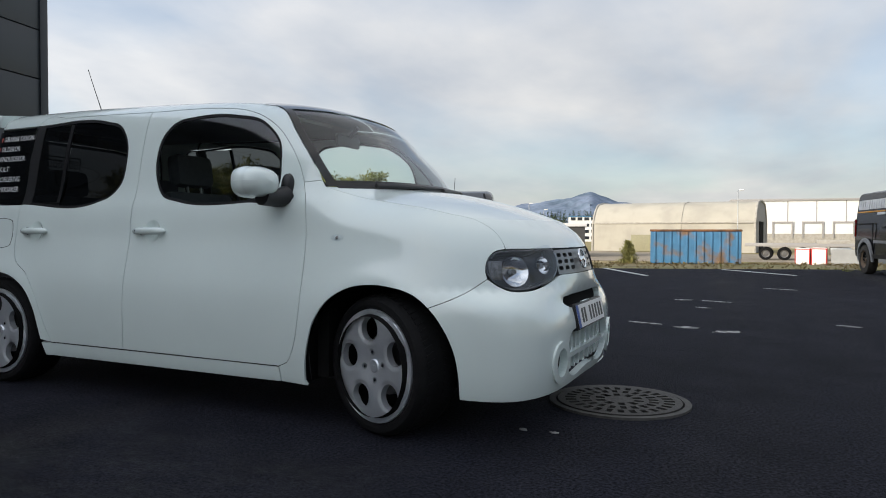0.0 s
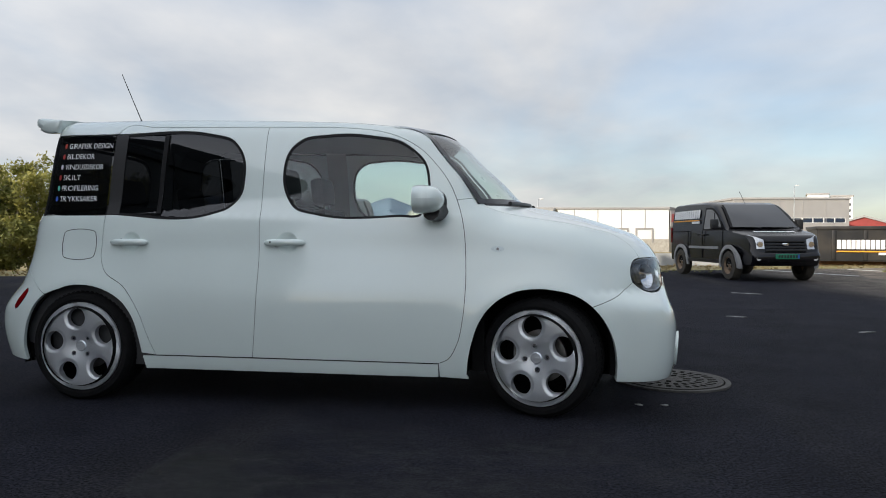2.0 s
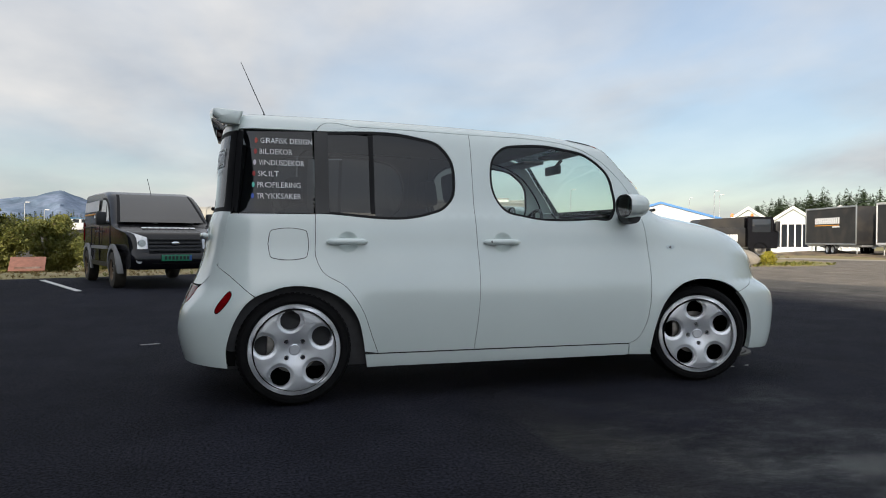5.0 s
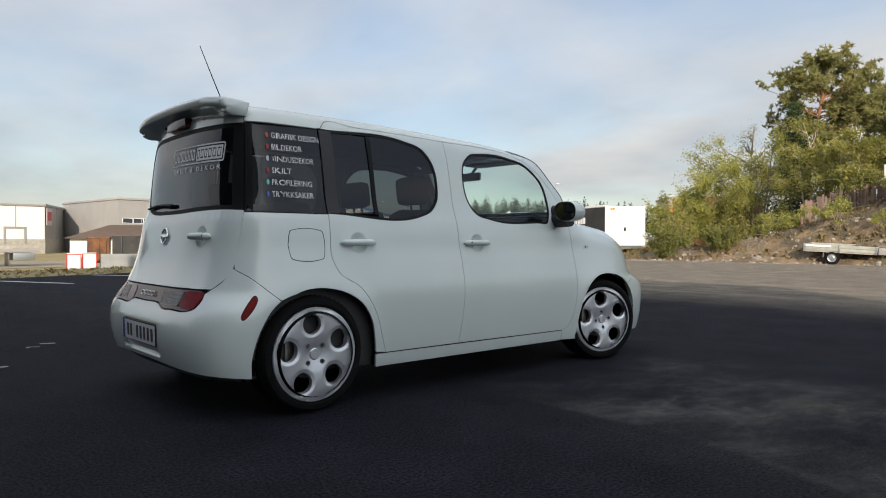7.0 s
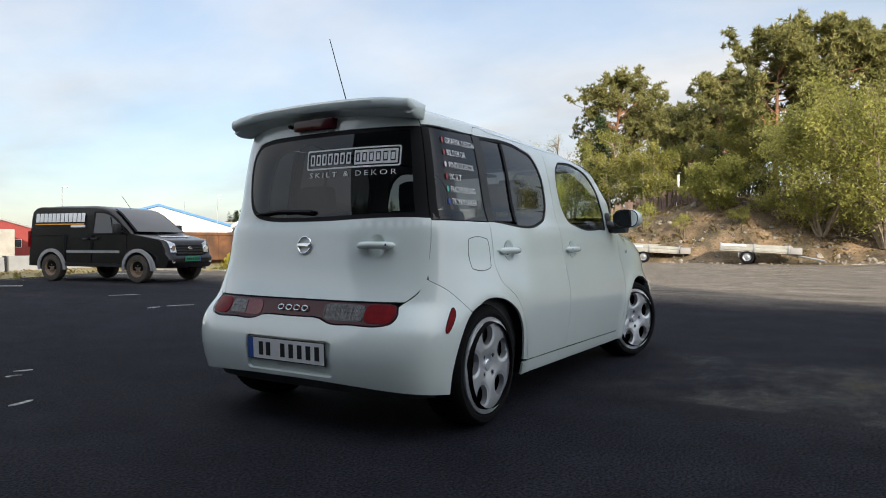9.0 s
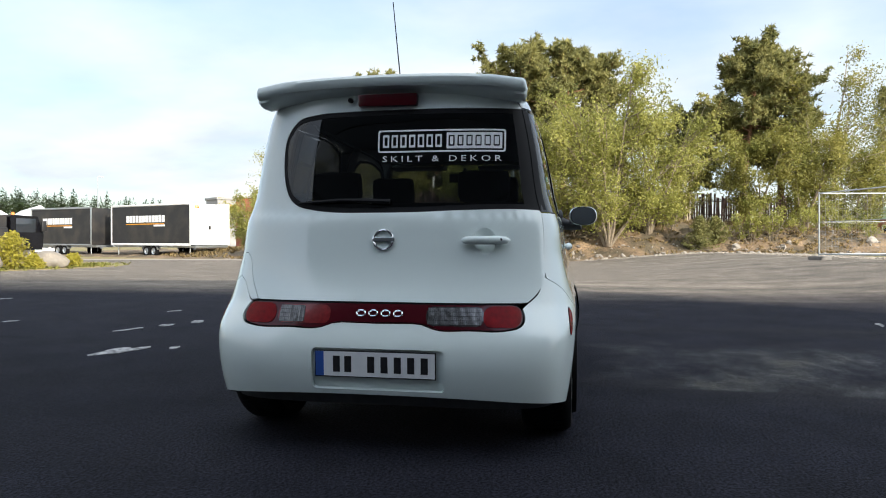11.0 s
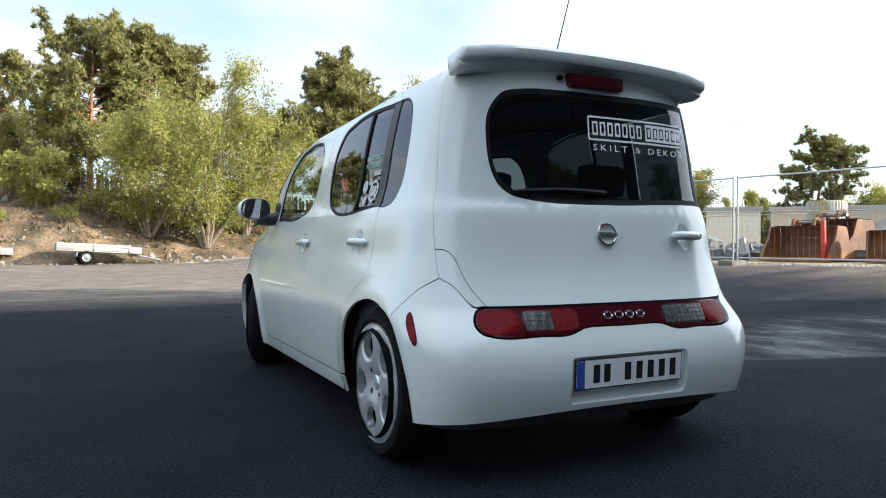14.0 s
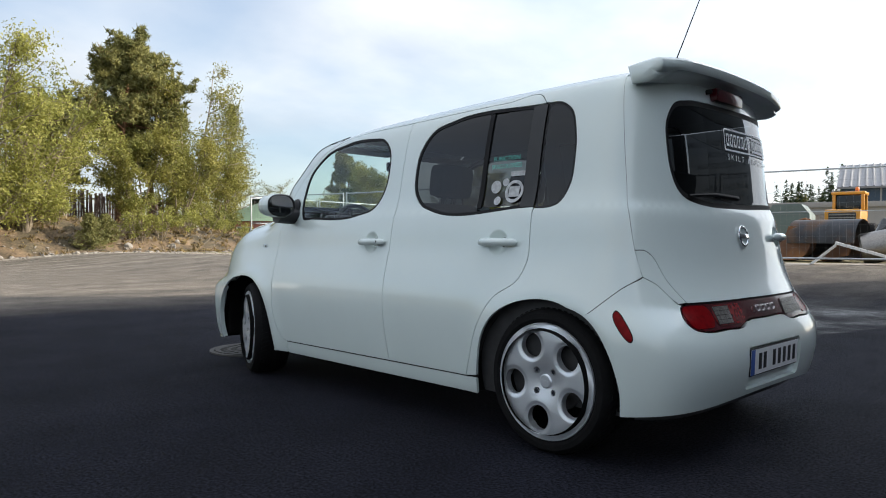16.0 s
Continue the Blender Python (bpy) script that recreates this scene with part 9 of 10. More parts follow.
def bank_z(x, y):
    """Height of the bank over the yard's level."""
    d = x - lerp_table(y, BANK_FOOT)
    top = lerp_table(y, BANK_TOP)
    if d <= 0: return -0.12
    n1 = noise.fractal(Vector((x * 0.35, y * 0.35, 3.0)), 0.9, 2.0, 5)
    n2 = noise.fractal(Vector((x * 1.3, y * 1.3, 8.0)), 0.9, 2.0, 4)
    rise = smooth01(d / (4.6 + 1.2 * n1)) * 0.75 + 0.25 * min(d / 6.5, 1.0)
    z = top * rise + (0.28 * n1 + 0.16 * n2) * min(1.0, d / 1.2) * (0.4 + 0.6 * min(top / 2, 1)) + 0.03 * max(d - 7, 0) * min(top, 2) * 0.7
    return z * (1 - 0.75 * smooth01((d - 40) / 25))


def surface_z(x, y):
    g = ground_z(x, y) - 0.03
    if 24 < x < 95 and -30 < y < 40:
        return max(g, bank_z(x, y))
    return g


BANK = mat("dry_bank_soil", (0.21, 0.145, 0.085), 0.95, vary=0.45, scale=0.9, fine=0.5, fine_scale=11, second=(0.095, 0.075, 0.045), second_scale=0.8, second_cut=(0.42, 0.6), bump=1.0, bump_scale=7)
bm = bmesh.new()
bx = [24 + 0.3 * i for i in range(54)] + [40.5 + 1.5 * i for i in range(38)]
by = [-28 + 0.45 * i for i in range(140)]
grid_mesh(bm, [[(x, y, bank_z(x, y)) for x in bx] for y in by])
bmesh.ops.recalc_face_normals(bm, faces=bm.faces)
tagged(link_mesh("bank", bm, BANK), "steep bank of dry brown soil, grass and stones", "bank", kind="structure")


def leaf_mat(name, color, second, through_amt=0.35):
    """Leaves: tone differs from leaf to leaf, some light passes through."""
    m = bpy.data.materials.new(name)
    m.use_nodes = True
    n, l = m.node_tree.nodes, m.node_tree.links
    b = n["Principled BSDF"]
    b.inputs["Roughness"].default_value, b.inputs["Specular IOR Level"].default_value = 0.55, 0.3
    g = n.new("ShaderNodeNewGeometry")
    r = n.new("ShaderNodeValToRGB")
    r.color_ramp.elements[0].color, r.color_ramp.elements[1].color = rgba(color), rgba(second)
    t = n.new("ShaderNodeTexNoise"); t.inputs["Scale"].default_value = 0.7
    tc = n.new("ShaderNodeTexCoord"); l.new(tc.outputs["Object"], t.inputs["Vector"])
    a = n.new("ShaderNodeMath"); a.operation = 'MULTIPLY_ADD'; a.inputs[1].default_value = 0.55
    l.new(g.outputs["Random Per Island"], a.inputs[0])
    k = n.new("ShaderNodeMath"); k.operation = 'MULTIPLY_ADD'; k.inputs[1].default_value, k.inputs[2].default_value = 1.6, -0.55
    l.new(t.outputs["Fac"], k.inputs[0]); l.new(k.outputs[0], a.inputs[2])
    l.new(a.outputs[0], r.inputs[0]); l.new(r.outputs[0], b.inputs["Base Color"])
    tr = n.new("ShaderNodeBsdfTranslucent"); l.new(r.outputs[0], tr.inputs[0])
    mx = n.new("ShaderNodeMixShader"); mx.inputs[0].default_value = through_amt
    l.new(b.outputs[0], mx.inputs[1]); l.new(tr.outputs[0], mx.inputs[2]); l.new(mx.outputs[0], n["Material Output"].inputs[0])
    return m


LEAF_SALLOW = leaf_mat("sallow_leaf", (0.175, 0.190, 0.040), (0.445, 0.43, 0.12), 0.42)
LEAF_BIRCH = leaf_mat("birch_leaf", (0.135, 0.155, 0.032), (0.35, 0.315, 0.085))
LEAF_WILLOW = leaf_mat("olive_leaf", (0.10, 0.12, 0.03), (0.25, 0.24, 0.07))
NEEDLE_PINE = leaf_mat("pine_needle", (0.090, 0.104, 0.036), (0.34, 0.315, 0.110), 0.28)
NEEDLE_SPRUCE = leaf_mat("spruce_needle", (0.022, 0.042, 0.018), (0.07, 0.10, 0.035), 0.12)
NEEDLE_YEW = leaf_mat("golden_needle", (0.20, 0.19, 0.02), (0.42, 0.36, 0.05), 0.2)
BARK_PINE = mat("pine_bark", (0.20, 0.115, 0.07), 0.9, vary=0.35, scale=4, fine=0.3, fine_scale=40, second=(0.34, 0.16, 0.08), second_scale=0.5, bump=0.8, bump_scale=18)
BARK_GREY = mat("grey_bark", (0.22, 0.18, 0.13), 0.9, vary=0.35, scale=5, fine=0.3, fine_scale=40, bump=0.5, bump_scale=25)
BARK_BIRCH = mat("birch_bark", (0.42, 0.36, 0.28), 0.8, vary=0.3, scale=5, second=(0.10, 0.08, 0.07), second_scale=6, second_cut=(0.6, 0.68))


def quads_mesh(name, centers, axes_a, axes_b, material, k=4):
    """Many small leaves of four or three corners: centre, half length and half width of each."""
    c, a, b = np.array(centers), np.array(axes_a), np.array(axes_b)
    co = np.stack([c - a, c + b, c + a, c - b] if k == 4 else [c - a + b, c - a - b, c + a], 1).reshape(-1, 3)
    me = bpy.data.meshes.new(name)
    n = len(c)
    me.vertices.add(k * n); me.vertices.foreach_set("co", co.ravel())
    me.loops.add(k * n); me.loops.foreach_set("vertex_index", np.arange(k * n, dtype=np.int32))
    me.polygons.add(n); me.polygons.foreach_set("loop_start", np.arange(0, k * n, k, dtype=np.int32))
    me.update(calc_edges=True)
    me.materials.append(material)
    return me


def scatter(points, per, sigma, size, rs, drift=(0, 0, 0), flat=1.0, aspect=0.55):
    """Leaves gathered round each point."""
    p = np.repeat(np.array(points), per, 0)
    p = p + rs.normal(0, 1, p.shape) * np.array([sigma, sigma, sigma * flat]) + np.array(drift)
    a = rs.normal(0, 1, p.shape); a /= np.linalg.norm(a, axis=1)[:, None]
    v = rs.normal(0, 1, p.shape); b = np.cross(a, v); b /= np.linalg.norm(b, axis=1)[:, None]
    s = size * rs.uniform(0.6, 1.35, (len(p), 1))
    return p, a * s, b * s * aspect


def bent(p, d, length, rs, n=6, wander=0.16, lift=0.0):
    pts = [Vector(p)]
    d = Vector(d).normalized()
    for i in range(n):
        d = (d + Vector(rs.normal(0, wander, 3)) + Vector((0, 0, lift))).normalized()
        pts.append(pts[-1] + d * (length / n))
    return pts


def tree_parts(t, wood_bm, bark, leaf_me, leaf_name):
    part("trunk", wood_bm, bark, t)
    ob = new(leaf_name, leaf_me); ob.parent = t
    return t


def broadleaf(name, label, x, y, h, seed, width=0.42, stems=6, spread=0.32, leaf=LEAF_SALLOW, bark=BARK_GREY, size=0.074, density=1.0, bare=0.06, group="trees on the bank", z=None, category="tree", nb=11, nt=6):
    """Several stems from one root, branching twice, leaves along the twigs."""
    rs = np.random.RandomState(seed)
    t = thing(name, label, category, group, at=pose(x, y, (surface_z(x, y) if z is None else z) - 0.05))
    bm = bmesh.new()
    tips = []
    for s in range(stems):
        ang = 2 * math.pi * (s + rs.uniform(-0.3, 0.3)) / stems
        tilt = spread * rs.uniform(0.35, 1.15) if stems > 1 else 0.05
        ln = h * rs.uniform(0.72, 0.98) * (1 - 0.25 * tilt)
        r0 = 0.011 * h * (1.7 if stems == 1 else rs.uniform(0.7, 1.0))
        st = bent((0.12 * math.cos(ang) * (stems > 1), 0.12 * math.sin(ang) * (stems > 1), 0), (math.sin(tilt) * math.cos(ang), math.sin(tilt) * math.sin(ang), math.cos(tilt)), ln, rs, 9, 0.07, 0.03)
        tube(bm, st, [r0 * (1 - 0.88 * i / 9) + 0.006 for i in range(10)], 6)
        for j in range(nb + (5 if stems <= 2 else 0)):
            f = rs.uniform(bare, 0.97) ** 0.85
            k = min(int(f * 9), 8)
            p = st[k].lerp(st[k + 1], f * 9 - k)
            out = Vector((p.x, p.y, 0)) + Vector((*rs.normal(0, 0.9, 2), 0)) * (0.5 if stems > 1 else 2)
            out = out.normalized() if out.length > 0.01 else Vector((1, 0, 0))
            bl = h * width * (0.42 + 0.5 * math.sin(math.pi * min(f * 1.02, 1))) * rs.uniform(0.45, 1.0)
            br = bent(p, out * 0.9 + Vector((0, 0, rs.uniform(0.25, 0.9))), bl, rs, 6, 0.14, 0.05)
            tube(bm, br, [r0 * 0.34 * (1 - 0.85 * i / 6) + 0.004 for i in range(7)], 4)
            for m_ in range(nt):
                g = rs.uniform(0.25, 1.0)
                k2 = min(int(g * 6), 5)
                q = br[k2].lerp(br[k2 + 1], g * 6 - k2)
                tw = bent(q, rs.normal(0, 0.8, 3) + np.array([out.x * 0.6, out.y * 0.6, 0.45]), bl * rs.uniform(0.25, 0.5), rs, 3, 0.2)
                if h > 2.5:
                    tube(bm, tw, [0.007, 0.006, 0.005, 0.003], 3)
                tips += [tuple(v) for v in tw[1:]] + [tuple(tw[1].lerp(tw[2], 0.5))]
    per = max(2, int(round(15 * density)))
    p, a, b = scatter(tips, per, 0.017 * h + 0.05, size, rs)
    return tree_parts(t, bm, bark, quads_mesh("foliage", p, a, b, leaf, 3), "foliage")


def pine(name, label, x, y, h, seed, crown=0.55, radius=0.26, group="trees on the bank", z=None, needle=NEEDLE_PINE, lean=0.03, density=1.0):
    """A tall trunk with limbs in its upper part, each ending in pads of needles."""
    rs = np.random.RandomState(seed)
    t = thing(name, label, "tree", group, at=pose(x, y, (surface_z(x, y) if z is None else z) - 0.05))
    bm = bmesh.new()
    n = 14
    trunk = bent((0, 0, 0), (lean * rs.normal(), lean * rs.normal(), 1), h * 0.97, rs, n, 0.025, 0.02)
    tube(bm, trunk, [0.019 * h * (1 - 0.86 * i / n) + 0.01 for i in range(n + 1)], 8)
    pads = []
    limbs = int(40 + 2.2 * h)
    for j in range(limbs):
        f = 1 - crown + crown * ((j + rs.uniform(0, 1)) / limbs)
        k = min(int(f * n), n - 1)
        p = trunk[k].lerp(trunk[k + 1], f * n - k)
        rel = (f - 1 + crown) / crown
        ln = h * radius * (0.35 + 0.75 * math.sin(math.pi * (0.18 + 0.70 * rel))) * rs.uniform(0.45, 1.1) * (1.0 if rel < 0.85 else 0.75)
        ang = rs.uniform(0, 2 * math.pi)
        d = (math.cos(ang), math.sin(ang), -0.10 + 0.75 * rel * rel + rs.uniform(-0.12, 0.2))
        lb = bent(p, d, ln, rs, 7, 0.13, 0.045)
        tube(bm, lb, [0.0042 * h * (1.25 - 0.9 * rel) * (1 - 0.88 * i / 7) + 0.006 for i in range(8)], 5)
        for m_ in range(11):
            g = rs.uniform(0.42, 1.0)
            k2 = min(int(g * 7), 6)
            q = lb[k2].lerp(lb[k2 + 1], g * 7 - k2)
            tw = bent(q, rs.normal(0, 0.7, 3) + np.array([d[0] * 0.7, d[1] * 0.7, 0.35]), ln * rs.uniform(0.12, 0.32) + 0.15, rs, 3, 0.2, 0.06)
            tube(bm, tw, [0.012, 0.010, 0.008, 0.005], 3)
            pads += [tuple(v) for v in tw[1:]]
    for m_ in range(14):
        tw = bent(trunk[-1 - m_ % 3], (*rs.normal(0, 0.8, 2), 0.8), h * 0.05, rs, 3, 0.2)
        tube(bm, tw, [0.012, 0.010, 0.008, 0.005], 3)
        pads += [tuple(v) for v in tw[1:]]
    # tufts: each a small brush of needles
    p = np.repeat(np.array(pads), 3, 0) + rs.normal(0, 0.007 * h + 0.03, (len(pads) * 3, 3)) * np.array([1, 1, 0.6])
    per = int(6.5 * density)
    c = np.repeat(p, per, 0)
    a = rs.normal(0, 1, c.shape) + np.array([0, 0, 0.6]); a /= np.linalg.norm(a, axis=1)[:, None]
    v = rs.normal(0, 1, c.shape); b = np.cross(a, v); b /= np.linalg.norm(b, axis=1)[:, None]
    s = rs.uniform(0.09, 0.18, (len(c), 1))
    return tree_parts(t, bm, BARK_PINE, quads_mesh("needles", c + a * s, a * s, b * 0.042, needle, 3), "needles")


def conifer(name, label, x, y, h, seed, radius=0.22, group="trees on the bank", z=None, needle=NEEDLE_SPRUCE, droop=-0.15, whorls=18, full=10, low=0.08):
    """A cone of whorled limbs."""
    rs = np.random.RandomState(seed)
    t = thing(name, label, "tree", group, at=pose(x, y, (surface_z(x, y) if z is None else z) - 0.05))
    bm = bmesh.new()
    trunk = bent((0, 0, 0), (0, 0, 1), h, rs, 10, 0.015, 0.02)
    tube(bm, trunk, [0.014 * h * (1 - 0.93 * i / 10) + 0.006 for i in range(11)], 7)
    pts = []
    for w in range(whorls):
        f = low + (0.97 - low) * w / (whorls - 1)
        k = min(int(f * 10), 9)
        p = trunk[k].lerp(trunk[k + 1], f * 10 - k)
        a0 = rs.uniform(0, 6.28)
        for j in range(6):
            ang = a0 + j * 1.047 + rs.uniform(-0.3, 0.3)
            ln = h * radius * (1 - f) ** 0.8 * rs.uniform(0.65, 1.15) + 0.10
            lb = bent(p, (math.cos(ang), math.sin(ang), droop + 0.5 * f), ln, rs, 5, 0.08, 0.05)
            tube(bm, lb, [0.004 * h * (1 - f) * (1 - i / 6) + 0.005 for i in range(6)], 4)
            for i in range(1, 6):
                pts += [tuple(lb[i])] + [tuple(lb[i - 1].lerp(lb[i], 0.5) + Vector(rs.normal(0, 0.05 * ln + 0.02, 3)))]
    p, a, b = scatter(pts, full, 0.012 * h + 0.03, 0.055 + 0.004 * h, rs, (0, 0, -0.02), 0.7, 0.3)
    return tree_parts(t, bm, BARK_GREY, quads_mesh("needles", p, a, b, needle, 3), "needles")


P_L = "tall pine with a reddish trunk and dark green crown"


def rise(x, y, top):
    """Height of a tree at x, y whose top is at the height top."""
    return top - surface_z(x, y) + 0.05


for x, y, top, seed, crown, radius, density in ((47.1, 15.5, 14.1, 11, 0.62, 0.30, 1.5), (58.6, 13.6, 13.4, 12, 0.70, 0.34, 1.4), (54.0, 10.4, 11.6, 13, 0.75, 0.38, 1.4), (51.0, 7.8, 14.0, 15, 0.74, 0.30, 1.5),
                                                (35.6, 2.2, 12.6, 14, 0.70, 0.34, 1.5), (38.2, -0.3, 13.2, 16, 0.70, 0.26, 1.4), (40.0, -2.0, 13.0, 21, 0.70, 0.24, 1.4),
                                                (38.4, -13.1, 12.9, 18, 0.68, 0.27, 1.4), (39.5, -8.0, 9.4, 19, 0.62, 0.32, 1.0)):
    pine("pine_tree", P_L, x, y, rise(x, y, top - 0.9), seed, crown, radius, density=density)
pine("pine_tree", "pine with a bare reddish trunk at the bank's top", 36.5, -10.4, rise(36.5, -10.4, 11.4), 17, 0.46, 0.30, density=1.5)
conifer("young_pine", "young bushy pine with short blue-green needles", 41.8, -19.6, rise(41.8, -19.6, 10.4), 20, 0.34, needle=NEEDLE_PINE, droop=0.15, whorls=20, full=9)
B_L = "bushy sallow in fresh yellow-green leaf with many stems"
for x, y, top, seed, width, stems, spread, density in ((29.9, -2.7, 9.8, 34, 0.44, 11, 0.50, 0.75), (30.6, -0.3, 8.2, 31, 0.44, 8, 0.48, 0.7), (31.0, -4.7, 8.4, 35, 0.42, 8, 0.46, 0.7),
                                                       (43.1, 16.6, 8.9, 32, 0.46, 10, 0.50, 0.75), (40.4, 18.4, 6.2, 33, 0.50, 8, 0.52, 0.7), (38.5, 19.6, 4.4, 36, 0.50, 7, 0.55, 0.7),
                                                       (31.5, 4.2, 5.4, 39, 0.46, 9, 0.55, 0.45)):
    broadleaf("sallow_tree", B_L, x, y, rise(x, y, top), seed, width, stems, spread, size=0.062, density=density)
for x, y, top, seed, width, stems, spread, density, bark in ((37.8, 11.4, 8.3, 40, 0.36, 3, 0.18, 0.8, BARK_BIRCH), (34.9, 8.6, 6.8, 41, 0.40, 3, 0.20, 0.8, BARK_BIRCH), (40.2, 7.2, 8.4, 42, 0.34, 3, 0.2, 0.7, BARK_GREY),
                                                             (38.6, 9.6, 7.4, 43, 0.36, 3, 0.2, 0.8, BARK_BIRCH), (36.2, 3.6, 8.2, 45, 0.36, 5, 0.28, 0.8, BARK_GREY), (34.0, -7.0, 6.6, 46, 0.30, 4, 0.25, 0.35, BARK_BIRCH),
                                                             (33.6, -10.3, 7.4, 37, 0.36, 5, 0.26, 0.9, BARK_GREY), (36.4, -14.4, 12.0, 38, 0.26, 4, 0.14, 0.9, BARK_BIRCH), (34.2, -12.9, 7.8, 47, 0.36, 6, 0.30, 0.8, BARK_GREY),
                                                             (37.5, -16.6, 7.6, 48, 0.36, 5, 0.30, 0.7, BARK_GREY)):
    broadleaf("birch_tree", "slender birch in yellow-green spring leaf", x, y, rise(x, y, top), seed, width, stems, spread, LEAF_BIRCH, bark, 0.060, density)
broadleaf("bare_tree", "tall grey tree almost without leaves", 56.6, 22.6, rise(56.6, 22.6, 14.2), 49, 0.22, 1, 0.08, LEAF_WILLOW, BARK_GREY, 0.05, 0.3, nb=22)
conifer("spruce_tree", "dark young spruce among the birches", 39.7, 12.8, rise(39.7, 12.8, 9.2), 43, 0.20)
conifer("spruce_tree", "dark young spruce among the birches", 40.0, 6.0, rise(40.0, 6.0, 6.8), 44, 0.26)
conifer("small_spruce", "low dark green spruce on the bank", 29.6, -6.9, 1.5, 24, 0.50, needle=NEEDLE_PINE, whorls=10, full=9, low=0.0, droop=0.2)
conifer("small_spruce", "low dark green spruce on the bank", 30.1, -7.7, 1.2, 25, 0.55, needle=NEEDLE_PINE, whorls=9, full=9, low=0.0, droop=0.2)

# south, behind the stones and the mesh fence
SG = "trees beyond the fence"
conifer("spruce_tree", "small dark spruce behind the mesh fence", 21.4, -14.7, 2.85, 51, 0.34, SG, z=0.36, whorls=13, full=12, low=0.02)
pine("pine_tree", P_L, 50.3, -36.3, 8.5, 52, 0.85, 0.26, SG, density=2.0)
broadleaf("birch_tree", "birch in yellow-brown spring leaf beyond the fence", 45.8, -35.7, 8.2, 53, 0.30, 7, 0.26, LEAF_BIRCH, BARK_GREY, 0.08, 1.0, group=SG)
broadleaf("birch_tree", "birch in yellow-brown spring leaf beyond the fence", 46.1, -40.0, 5.7, 54, 0.36, 3, 0.3, LEAF_BIRCH, BARK_GREY, 0.10, 0.5, group=SG)
broadleaf("birch_tree", "birch in yellow-brown spring leaf beyond the fence", 41.6, -45.0, 8.9, 55, 0.30, 6, 0.24, LEAF_BIRCH, BARK_BIRCH, 0.08, 1.0, group=SG)
broadleaf("bare_tree", "thin grey tree almost without leaves", 43.7, -42.8, 7.4, 56, 0.34, 3, 0.28, LEAF_WILLOW, BARK_GREY, 0.06, 0.2, group=SG)
broadleaf("bare_tree", "thin grey tree almost without leaves", 60.0, -34.0, 7.2, 62, 0.34, 3, 0.28, LEAF_WILLOW, BARK_GREY, 0.06, 0.3, group=SG)
broadleaf("sallow_tree", B_L, 43.5, -56.0, 6.4, 57, 0.36, 5, 0.35, LEAF_SALLOW, BARK_GREY, 0.10, 0.7, group=SG)
pine("pine_tree", P_L, 33.1, -50.3, 8.6, 58, 0.85, 0.36, SG, density=2.6)
for i, (x, y, h) in enumerate(((41.7, -23.4, 2.6), (41.0, -24.8, 3.6), (40.1, -26.3, 2.8), (39.2, -27.7, 3.4), (38.2, -29.2, 3.2), (37.2, -30.6, 3.6), (40.3, -35.7, 4.2), (39.4, -36.7, 3.8), (38.4, -37.7, 4.4), (37.5, -38.8, 3.6), (36.5, -43.0, 3.8), (34.5, -45.0, 3.4), (31.5, -50.0, 3.2), (30.0, -46.5, 3.4))):
    broadleaf("leafy_bush", "low bush in fresh green leaf beyond the fence", x, y, h, 220 + i, 0.5, 6, 0.5, (LEAF_SALLOW, LEAF_BIRCH, LEAF_SALLOW)[i % 3], BARK_GREY, 0.085, 0.6, 0.02, "bushes beyond the fence", category="bush", nb=8, nt=5)
broadleaf("sallow_tree", B_L, 26.8, -49.4, 5.0, 59, 0.6, 6, 0.5, LEAF_SALLOW, BARK_GREY, 0.10, 0.6, group=SG)
broadleaf("sallow_tree", B_L, 33.0, -60.0, 5.0, 60, 0.6, 6, 0.5, LEAF_SALLOW, BARK_GREY, 0.11, 0.6, group=SG)
broadleaf("sallow_tree", B_L, 48.0, -30.0, 4.2, 61, 0.6, 6, 0.5, LEAF_SALLOW, BARK_GREY, 0.10, 0.6, group=SG)
broadleaf("birch_tree", "birch in yellow-brown spring leaf beyond the fence", 39.0, -26.0, 5.2, 63, 0.45, 5, 0.4, LEAF_BIRCH, BARK_GREY, 0.08, 0.7, group=SG)

# north-west, beyond the grass
NG = "bushes beyond the grass"
W_L = "wide olive-green willow bush on the grass"
broadleaf("willow_bush", W_L, -13.2, 32.8, 3.6, 71, 0.46, 7, 0.45, LEAF_WILLOW, BARK_GREY, 0.085, 0.65, 0.02, NG, category="bush")
broadleaf("willow_bush", W_L, -11.0, 35.5, 3.3, 72, 0.5, 6, 0.45, LEAF_WILLOW, BARK_GREY, 0.085, 0.65, 0.02, NG, category="bush")
broadleaf("willow_bush", W_L, -19.3, 37.0, 3.3, 73, 0.34, 6, 0.35, LEAF_WILLOW, BARK_GREY, 0.085, 0.65, 0.02, NG, category="bush")
broadleaf("willow_bush", W_L, -15.9, 31.5, 2.6, 74, 0.5, 5, 0.45, LEAF_WILLOW, BARK_GREY, 0.08, 0.55, 0.02, NG, category="bush")
broadleaf("willow_bush", W_L, -8.8, 34.0, 2.4, 75, 0.55, 5, 0.45, LEAF_WILLOW, BARK_GREY, 0.08, 0.55, 0.02, NG, category="bush")
broadleaf("willow_bush", W_L, -27.0, 34.0, 1.6, 76, 0.6, 5, 0.5, LEAF_WILLOW, BARK_GREY, 0.07, 0.8, 0.02, NG, category="bush")
